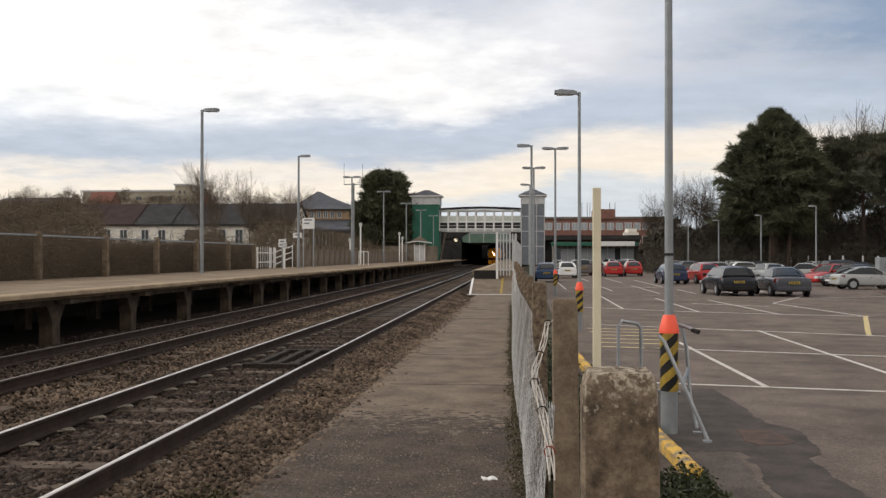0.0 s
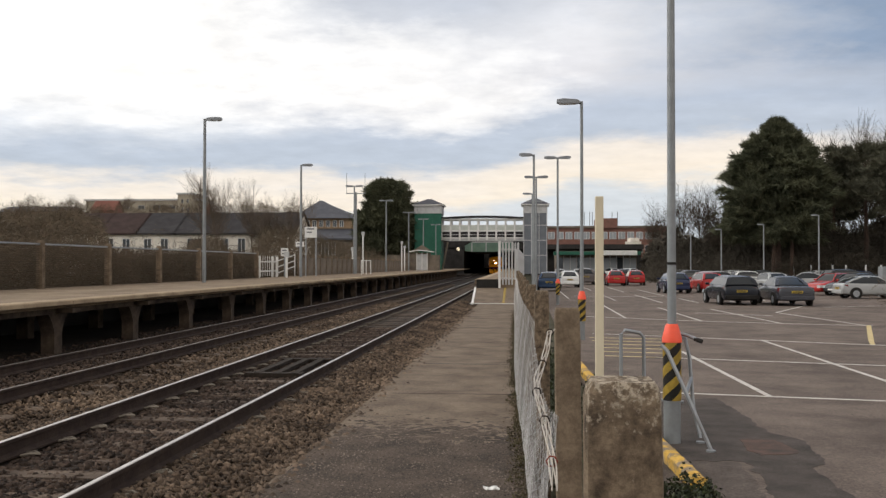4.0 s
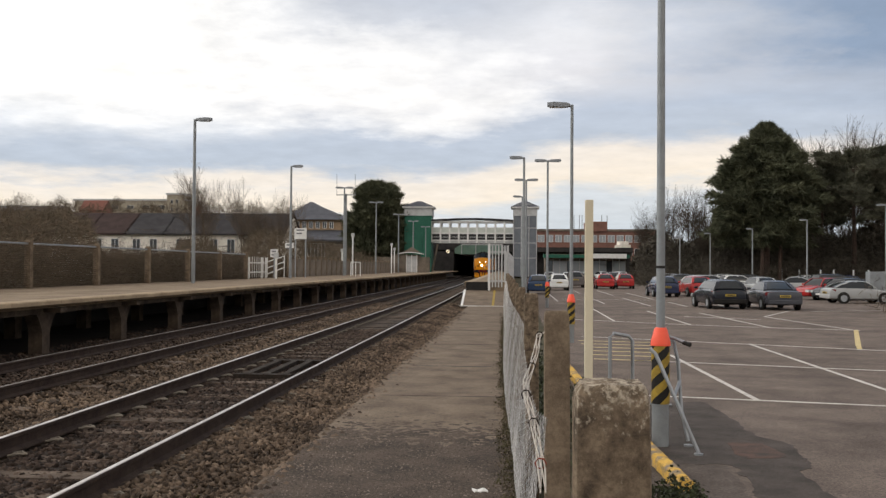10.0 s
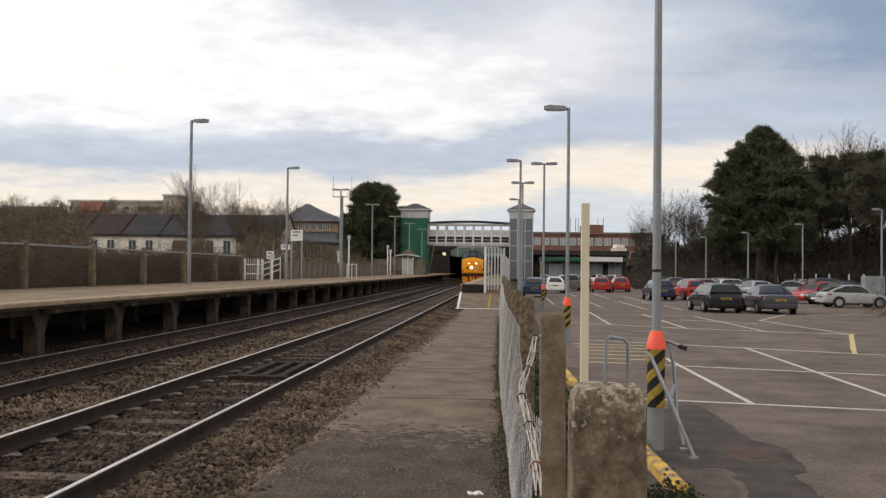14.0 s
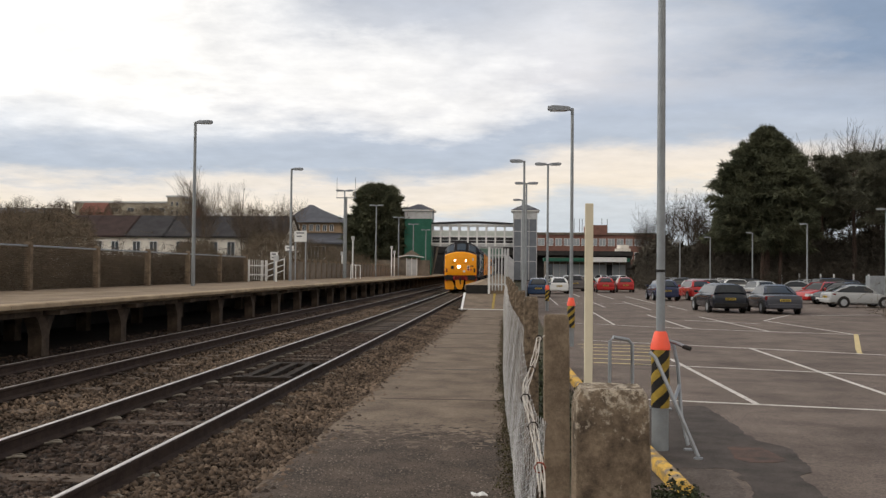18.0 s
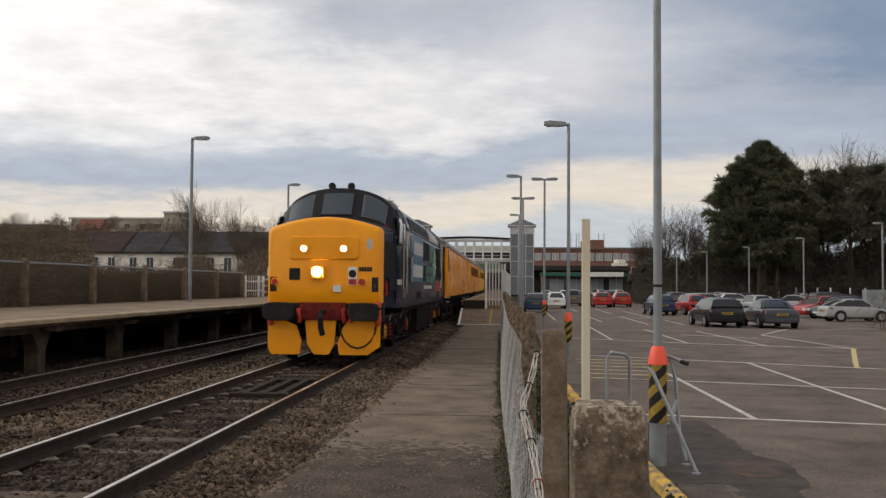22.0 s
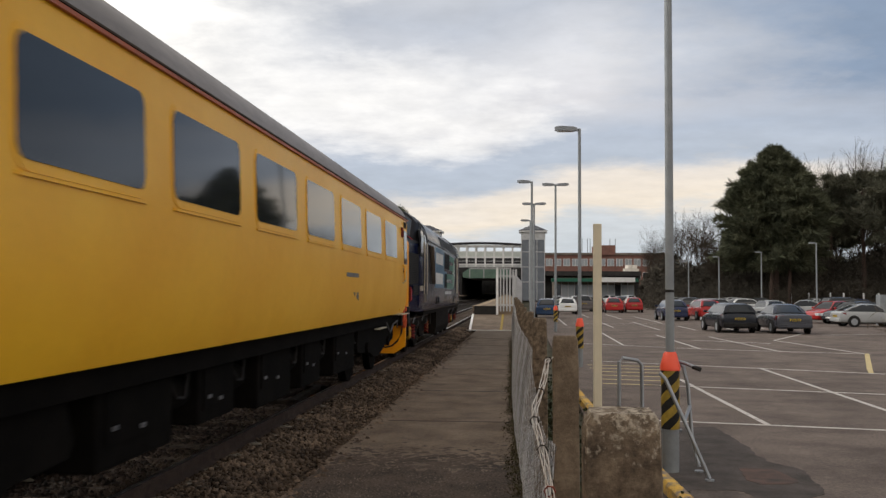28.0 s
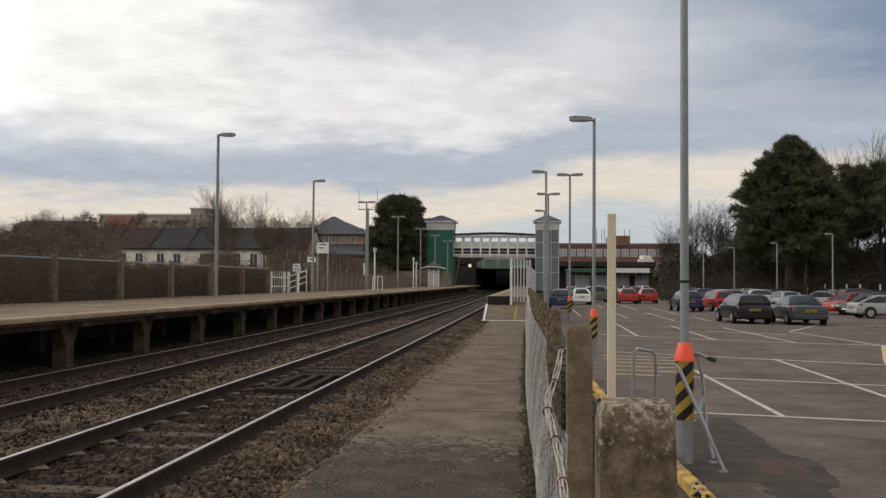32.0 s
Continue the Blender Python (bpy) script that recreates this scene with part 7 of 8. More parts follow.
        # the lettering stands as plain slanted strokes
        for z0, z1, n, wd in ((2.36, 2.69, 7, 0.40), (1.77, 2.1, 8, 0.36)):
            y = tx + (0.26 if z0 > 2 else 0.14)
            for i in range(n):
                narrow = (n == 7 and i == 1) or (n == 8 and i == 4)
                w, sl = wd * (0.3 if narrow else 0.78), 0.08
                for a in ((0.0,) if narrow else (0.0, 1.0 - 0.34)):
                    o = [(y + w * a, z0), (y + w * a + wd * 0.25, z0), (y + w * a + wd * 0.25 + sl, z1), (y + w * a + sl, z1)]
                    P("letter_stroke", o, LETTER, "white slanted bar", 0.006)
                y += w + wd * 0.2
        n = 32
        # the roundel leans with the lettering
        lean = lambda u, v: (dc + u + 0.33 * v, 2.18 + v)
        P("disc", [lean(0.57 * math.cos(2 * math.pi * i / n), 0.46 * math.sin(2 * math.pi * i / n)) for i in range(n)], PALEGREEN, "pale green roundel", 0.004)
        at = lambda a, r: lean(r * 1.15 * math.sin(a), r * math.cos(a))
        for i in range(4):
            a = math.pi / 2 * i + math.pi / 4
            P("short_point", [at(a, 0.36), at(a + 0.38, 0.15), at(a, 0.05)], TEAL, "short green point", 0.006)
            P("short_point", [at(a, 0.36), at(a, 0.05), at(a - 0.38, 0.15)], PALEGREEN, "short pale point", 0.006)
            a -= math.pi / 4
            P("long_point", [at(a, 0.56), at(a + math.pi / 4, 0.14), at(0, 0)], LETTER if i % 2 else TEAL, "half of a long star point", 0.010)
            P("long_point", [at(a, 0.56), at(0, 0), at(a - math.pi / 4, 0.14)], TEAL if i % 2 else LETTER, "half of a long star point", 0.010)
        for k, (y0, y1, z0, z1) in enumerate(((gx + 0.03, gx + 0.98, 2.29, 2.8), (gx + 1.12, gx + 2.08, 2.29, 2.8), (gx + 0.03, gx + 0.98, 1.67, 2.13))):
            louvre(body, x, y0, y1, z0, z1, 11, sx=s)
        louvre(body, x, *((4.05, 4.52, 1.64, 2.26) if kind == 1 else (13.9, 14.45, 1.6, 2.5)), 12, NAVY, sx=s)
        if kind == 1:
            P("small_window", [(4.05, 2.38), (4.45, 2.38), (4.45, 2.78), (4.05, 2.78)], GRIME_BAR, "pale-framed small window", 0.001)
            P("small_pane", [(4.09, 2.42), (4.41, 2.42), (4.41, 2.74), (4.09, 2.74)], NAVY, "", 0.004)
        rw = P("radiator_opening", [(wn[0], 1.76), (wn[1], 1.76), (wn[1], 2.8), (wn[0], 2.8)], BLACK, "dark radiator opening")
        wm = wn[0] * 0.45 + wn[1] * 0.55
        for a, b in (((wn[0] + 0.02, 2.78), (wm, 1.78)), ((wm, 2.78), (wm, 1.78)), ((wm, 2.78), (wn[1] - 0.02, 1.78))):
            part("brace", Shape().tube([(x + 0.008 * s, a[0], a[1]), (x + 0.008 * s, b[0], b[1])], 0.045, 6), DULLBROWN, rw, "rusty brace")
        for k in range(12):
            part("radiator_tube", Shape().box(*sorted((x, x + 0.006 * s)), wn[0] + 0.05 + k * (wn[1] - wn[0] - 0.1) / 12, wn[0] + 0.09 + k * (wn[1] - wn[0] - 0.1) / 12, 1.8, 2.76), GRIME, rw)
        if kind == 1:
            P("red_panel", [(12.36, 1.36), (13.95, 1.36), (13.95, 1.68), (12.36, 1.68)], ORANGE_RED, "faded orange-red panel", 0.002)
            for z, w in ((1.56, 0.5), (1.44, 0.3)):
                P("dark_bar", [(13.155 - w, z), (13.155 + w, z), (13.155 + w, z + 0.055), (13.155 - w, z + 0.055)], COIL, "faded plain bar", 0.004)
        for i in range(5):
            P("name_bar", [(gx + 0.4 + i * 0.55, 1.46), (gx + 0.85 + i * 0.55, 1.46), (gx + 0.85 + i * 0.55, 1.56), (gx + 0.4 + i * 0.55, 1.56)], OFFWHITE, "pale plain bar", 0.002)
        for i in range(5 if kind == 1 else 6):
            y = 4.2 + i * 1.12 + (0 if kind == 1 else 3.4)
            q = arch(1.357, 2.6, 2.80, 3.745, n=28, flat=2.25)
            q = [(px * 1.004, pz) for px, pz in q if px * s > 0 and 2.93 < pz < 3.32]
            part("roof_light", Shape().loft([[(px, yy, pz) for px, pz in q] + [(px * 0.98, yy, pz) for px, pz in reversed(q)] for yy in (y, y + 0.98)]), BLACK, body, "dark roof window", smooth=40)
        part("gutter", Shape().box(*sorted((x - 0.03 * s, x + 0.018 * s)), 3.4, 14.2, 2.9, 2.925), NAVY, body)
        # thin line, paler than the blue above it
        part("lower_edge_line", Shape().box(*sorted((x - 0.02 * s, x + 0.006 * s)), 2.4, L - 2.4, 1.052, 1.072), DULLBROWN, body, "thin brown line along the lower body edge")
        part("skirt", Shape().box(*sorted((x - 0.25 * s, x - 0.04 * s)), 2.5, 15.1, 0.95, 1.08), UNDER, body)
        for y in (5.9, 6.6, 13.0):
            part("filler", Shape().box(*sorted((x - 0.02 * s, x + 0.02 * s)), y, y + 0.16, 1.2, 1.4), GRIME, body)
    for y in (4.6, 7.2, 9.4, 12.2):
        part("roof_hatch", Shape().box(-0.55, 0.55, y, y + 1.6, 3.72, 3.79), CABGREY, body, bevel=0.02)
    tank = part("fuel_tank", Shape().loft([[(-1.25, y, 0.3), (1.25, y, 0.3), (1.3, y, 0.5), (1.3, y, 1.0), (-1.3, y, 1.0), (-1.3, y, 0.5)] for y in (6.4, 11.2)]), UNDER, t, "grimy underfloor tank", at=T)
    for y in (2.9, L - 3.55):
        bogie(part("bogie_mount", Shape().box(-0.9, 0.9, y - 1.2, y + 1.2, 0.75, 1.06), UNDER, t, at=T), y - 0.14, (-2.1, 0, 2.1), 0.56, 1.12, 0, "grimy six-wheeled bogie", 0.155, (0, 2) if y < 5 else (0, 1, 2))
    return t


def coach(name, label, m, wins, doors, logo, tail=False, frosted=()):
    L = 20.0
    t = thing(name, label, "railway coach")
    T = Matrix.Translation((0, -L / 2, 0))
    flare = lambda y: (y, 1.36, 1.1, 2.98, 3.62)
    sec = lambda y, k=1.0: [(x * k, y, z) for x, z in ((-1.28, 1.1), (-1.345, 1.3), (-1.375, 1.7), (-1.375, 2.2), (-1.355, 2.8), (-1.335, 3.08), (1.335, 3.08), (1.355, 2.8), (1.375, 2.2), (1.375, 1.7), (1.345, 1.3), (1.28, 1.1))]
    body = part("body", Shape().loft([sec(0.12, 0.985), sec(0.7), sec(L - 0.7), sec(L - 0.12, 0.985)]), m, t, smooth=35, at=T)
    ro = [(1.345 * math.copysign(abs(math.cos(a)) ** 0.95, math.cos(a)), 3.08 + 0.62 * abs(math.sin(a)) ** 1.05) for a in (math.pi * i / 18 for i in range(19))]
    part("roof", Shape().loft([[(x * k, y, 3.07 + (z - 3.07) * k2) for x, z in ro] for y, k, k2 in ((0.0, 0.93, 0.75), (0.25, 0.985, 0.93), (0.8, 1, 1), (L - 0.8, 1, 1), (L - 0.25, 0.985, 0.93), (L, 0.93, 0.75))]), ROOFGREY, t, "weathered grey-brown roof", smooth=40, at=T)
    for s in (-1, 1):
        part("cantrail_line", Shape().box(*sorted((s * 1.30, s * 1.362)), 0.2, L - 0.2, 3.055, 3.082), ORANGE_LINE, body, "orange cantrail line")
        part("gutter", Shape().box(*sorted((s * 1.30, s * 1.368)), 0.3, L - 0.3, 3.086, 3.100), DULLBROWN, body)
    for y, d in ((0.0, -1), (L, 1)):
        en = part("end_panel", Shape().box(-1.25, 1.25, *sorted((y - d * 0.16, y - d * 0.08)), 1.1, 3.3), m if d < 0 and wins else BLACK, t, "yellow coach end" if d < 0 and wins else "black coach end", at=T)
        part("gangway", Shape().box(-0.62, 0.62, *sorted((y - d * 0.12, y + d * 0.42)), 1.1, 3.25), GRIME, en, "black corridor connection", bevel=0.05)
        for x in (-1.05, 1.05) if not ((tail and d > 0) or (wins and d < 0)) else ():
            part("end_handrail", Shape().tube([(x, y - d * 0.02, 1.5), (x, y + d * 0.05, 1.7), (x, y + d * 0.05, 2.6), (x, y - d * 0.02, 2.75)], 0.02, 7), HANDRAIL, en, smooth=50)
            part("notice", Shape().box(x - 0.1, x + 0.1, *sorted((y - d * 0.06, y - d * 0.09)), 2.75, 2.98), CREAM, en)
        for x in (-0.87, 0.87):
            bf = part("buffer", Shape().tube([(x, y - d * 0.1, 1.02), (x, y + d * 0.35, 1.02)], 0.1, 12), GRIME, en, smooth=40)
            part("buffer_head", Shape().disc((x, y + d * 0.36, 1.02), 0.2, 0.05, "y", 20), ORANGE_RED if (tail and d > 0) else GRIME, bf, smooth=40)
        part("headstock", Shape().box(-1.25, 1.25, *sorted((y - d * 0.3, y - d * 0.05)), 0.82, 1.1), UNDER, en)
    side = lambda z: float(np.interp(z, (1.1, 1.3, 1.7, 2.2, 2.8, 3.08), (1.28, 1.345, 1.375, 1.375, 1.355, 1.335)))

    def panel(nm, s, y0, y1, z0, z1, mm, lift, lab="", parent=body, r=0.09):
        pts = []
        for cy, cz, a0 in ((y1 - r, z1 - r, 0), (y0 + r, z1 - r, 90), (y0 + r, z0 + r, 180), (y1 - r, z0 + r, 270)):
            for k in range(4):
                a = radians(a0 + 30 * k)
                pts.append((cy + r * math.cos(a), cz + r * math.sin(a)))
        return part(nm, Shape().loft([[(s * (side(z) + o), y, z) for y, z in pts] for o in (-0.03, lift)]), mm, parent, lab)

    for s in (-1, 1):
        for i, (y0, y1) in enumerate(wins):
            w = panel("window", s, y0 - 0.05, y1 + 0.05, 2.14, 2.88, m, 0.008, "", r=0.12)
            part("sill", Shape().box(*sorted((s * 1.37, s * 1.39)), y0 - 0.02, y1 + 0.02, 2.115, 2.135), m, w)
            panel("pane", s, y0 - 0.04, y1, 2.2, 2.83, FROSTED if i in frosted else DARKGLASS, 0.012, "", w)
        for y0, y1, swing in doors:
            d = panel("door", s, y0 - 0.17, y1 + 0.17, 1.15, 3.0, m, 0.006, "slam door", r=0.05)
            panel("droplight", s, y0, y1, 2.12, 2.82, DARKGLASS, 0.012, "", d, 0.06)
            hy = y1 + 0.22 if y1 < 10 else y0 - 0.24
            part("door_handle", Shape().tube([(s * 1.385, hy, 1.72), (s * 1.44, hy, 1.76), (s * 1.44, hy, 1.98), (s * 1.385, hy, 2.02)], 0.018, 7), HANDRAIL, d, smooth=50)
            vt = part("vent", Shape().box(*sorted((s * 1.33, s * 1.366)), y0 + 0.08, y1 - 0.08, 2.88, 3.0), GRIME, d)
            part("footboard", Shape().box(*sorted((s * 1.15, s * 1.38)), y0 - 0.35, y1 + 0.45, 1.07, 1.09), HANDRAIL, body, "pale worn footboard edge")
        if logo:
            y0, z0 = logo
            x = s * side(z0 if tail else z0 + 0.5)
            if tail:
                panel("dark_bar", s, y0, y0 + 1.0, z0 + 0.3, z0 + 0.36, GRIME_BAR, 0.005, "dull plain bar", r=0.02)
            else:
                part("red_wedge", Shape().prism([(y0 + 0.62, z0 + 0.26), (y0 + 1.68, z0 + 0.26), (y0 + 1.5, z0 + 0.01)], x - 0.02 * s, x + 0.006 * s, "x"), RED, body, "red wedge shape")
                part("grey_wedge", Shape().prism([(y0 + 0.5, z0 + 0.35), (y0 + 1.75, z0 + 0.35), (y0 + 1.72, z0 + 0.28), (y0 + 0.6, z0 + 0.28)], x - 0.02 * s, x + 0.006 * s, "x"), GRIME_BAR, body, "grey wedge shape")
            for pts in () if not tail else ([(y0 + 0.05, z0 + 0.26), (y0 + 0.75, z0 + 0.26), (y0 + 0.5, z0 + 0.1)], [(y0 + 0.62, z0 + 0.08), (y0 + 0.86, z0 + 0.22), (y0 + 0.92, z0 + 0.22), (y0 + 0.78, z0 + 0.02)], [(y0 + 0.9, z0 + 0.0), (y0 + 0.97, z0 + 0.22), (y0 + 1.06, z0 + 0.22), (y0 + 1.08, z0 - 0.04)]):
                part("red_wedge", Shape().prism(pts, x - 0.02 * s, x + 0.006 * s, "x"), GRIME_BAR, body, "dull wedge shape")
    for y in (2.9, L - 2.9):
        bogie(part("bogie_mount", Shape().box(-0.9, 0.9, y - 0.7, y + 0.7, 0.75, 1.1), UNDER, t, at=T), y, (-1.28, 1.28), 0.46, 1.1, 0, "grimy four-wheeled bogie coloured black for shade", 0.1, (), SHADED_BLACK)
        part("bogie_step", Shape().box(1.16, 1.24, y - 0.5, y + 0.5, 0.86, 0.88), HANDRAIL, t, "worn step edge", at=T)
    if tail:
        for s in (-1, 1):
            part("side_lamp", Shape().box(*sorted((s * 1.33, s * 1.385)), 18.72, 18.9, 2.66, 2.86), COIL, body, "dull red side lamp", bevel=0.015)
            part("grab_rail", Shape().tube([(s * 1.38, 18.82, 1.75), (s * 1.43, 18.82, 1.8), (s * 1.43, 18.82, 2.05), (s * 1.38, 18.82, 2.1)], 0.02, 7), COACH_PALE, body, smooth=50)
            part("lock", Shape().box(*sorted((s * 1.37, s * 1.41)), 18.95, 19.07, 1.95, 1.98), GRIME, body)
    rng = random.Random(len(wins) + 3)
    # solebar and boxes take the near-black that holds the underfloor shade
    part("solebar", Shape().box(-1.2, 1.2, 0.3, L - 0.3, 0.92, 1.1), SHADED_BLACK, t, at=T)
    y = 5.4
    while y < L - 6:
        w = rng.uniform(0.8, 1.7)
        b = part("equipment_box", Shape().box(-1.12, 1.12, y, y + w, rng.uniform(0.34, 0.46), 0.95), SHADED_BLACK, t, bevel=0.02, at=T)
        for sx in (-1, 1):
            part("box_door", Shape().box(*sorted((sx * 1.11, sx * 1.135)), y + 0.1, y + w - 0.1, 0.55, 0.9), SHADED_BLACK, b)
            part("latch", Shape().box(*sorted((sx * 1.13, sx * 1.15)), y + w * 0.5, y + w * 0.5 + 0.06, 0.6, 0.63), GRIME_BAR, b)
            part("air_tank", Shape().tube([(sx * 0.95, y + w + 0.02, 0.72), (sx * 0.95, y + w + 0.5, 0.72)], 0.13, 12), SHADED_BLACK, t, smooth=40, at=T)
            part("hose", Shape().tube([(sx * 1.08, y + w, 0.9), (sx * 1.1, y + w + 0.12, 0.72), (sx * 1.1, y + w + 0.3, 0.7), (sx * 1.08, y + w + 0.45, 0.88)], 0.014, 6), GRIME, t, at=T)
        part("label_plate", Shape().box(1.135, 1.142, y + 0.2, y + 0.28, 0.64, 0.67), GRIME_BAR, b)
        y += w + rng.uniform(0.1, 0.95)
    for sx in (-1, 1):
        part("cable_loop", Shape().tube([(sx * 1.2, L - 2.2, 0.95), (sx * 1.24, L - 1.9, 0.75), (sx * 1.24, L - 1.5, 0.9), (sx * 1.24, L - 0.9, 0.95), (sx * 1.2, L - 0.6, 0.8)], 0.014, 7), GRIME_BAR, t, smooth=50, at=T)
    for y in (4, 8, 12, 16):
        part("roof_vent", Shape().box(-0.25, 0.25, y, y + 0.4, 3.72, 3.8), ROOFGREY, t, bevel=0.03, at=T)
    return t


TRAIN = []


def train():
    TRAIN.append((loco("locomotive", "dark blue diesel locomotive with a yellow nose and lit headlamps", 1, True), 0.0 + 8.8))
    w7 = [(3.93 + 2.08 * i, 3.93 + 2.08 * i + 1.53) for i in range(7)]
    TRAIN.append((coach("coach", "windowless yellow railway test coach with a grey roof", COACH_Y, [], [(0.55, 1.05, 1)], (11.7, 1.52)), 18.1 + 10))
    w8 = [(3.2 + 2.07 * i, 3.2 + 2.07 * i + 1.57) for i in range(7)] + [(18.1, 18.85)]
    TRAIN.append((coach("coach", "orange-yellow railway coach with square windows", COACH_Y, w8, [(19.2, 19.6, 1)], None, frosted=(7,)), 39.25 + 10))
    TRAIN.append((coach("coach", "faded yellow railway coach with seven large windows", COACH_PALE, w7, [(0.78, 1.25, 1), (19.1, 19.6, 1)], (12.6, 1.46), True), 60.6 + 10.1))
    TRAIN.append((loco("locomotive", "dark blue diesel locomotive at the tail of the train", 2, False), 81.92 + 8.925))


# seconds and the place of the leading nose along the line
RUN = [(0, 168.5), (3, 162.6), (5, 156.8), (7, 149.6), (9, 140.6), (10, 135.4), (12, 122.6), (14, 107.6), (16.5, 86.6), (18, 71.1), (19, 58.9), (20, 46.0), (21, 32.7), (22, 19.2), (22.5, 12.9),
       (23, 6.55), (23.5, 0.48), (24, -5.78), (24.5, -12.1), (25.5, -24.9), (27.5, -53.0), (28, -60.25), (28.5, -67.5), (29, -75.15), (29.5, -82.68), (30, -90.28), (31, -106.2), (32, -122.2)]


def along(t):
    """Smooth place of the nose at t seconds (Catmull-Rom through RUN)."""
    i = max(k for k in range(len(RUN) - 1) if RUN[k][0] <= t + 1e-9)
    (t1, a), (t2, b) = RUN[i], RUN[i + 1]
    t0, z = RUN[i - 1] if i else (2 * t1 - t2, 2 * a - b)
    t3, c = RUN[i + 2] if i + 2 < len(RUN) else (2 * t2 - t1, 2 * b - a)
    m1, m2 = (b - z) / (t2 - t0), (c - a) / (t3 - t1)
    h, u = t2 - t1, (t - t1) / (t2 - t1)
    return (2 * u ** 3 - 3 * u * u + 1) * a + (u ** 3 - 2 * u * u + u) * h * m1 + (3 * u * u - 2 * u ** 3) * b + (u ** 3 - u * u) * h * m2


def motions():
    for ob, back in TRAIN:
        rows = []
        for k in range(65):
            t = k * 0.5
            y = along(t) + back
            rows.append((t, pose(track_x(y) + 0.05, y, 0.003, 0, 0, math.degrees(math.atan(0.004 + 6e-5 * y)))))
        walk(ob, rows)


# ---- cars ----
def wheel_mesh():
    r, w = 0.31, 0.1
    ty = Shape().loft([[(x, a * k, b * k) for a, b in ((math.cos(2 * math.pi * i / 20), math.sin(2 * math.pi * i / 20)) for i in range(20))] for x, k in ((-w, r * 0.9), (-w * 0.8, r), (w * 0.8, r), (w, r * 0.9))]).mesh("tyre", RUBBER, 40)
    rim = Shape().disc((0, 0, 0), r * 0.64, w * 2.04, "x", 16).mesh("rim", GALV, 40)
    return ty, rim


TYRE, RIM = wheel_mesh()
PLATE_Y = mat("yellow_plate", (0.46, 0.32, 0.03), 0.5, s1=3, bump=0)
CHROME = glass_mat("lamp_clear", (0.5, 0.52, 0.53), 0.1)
TAIL = glass_mat("lamp_red", (0.13, 0.007, 0.007), 0.2)
CARS = {}


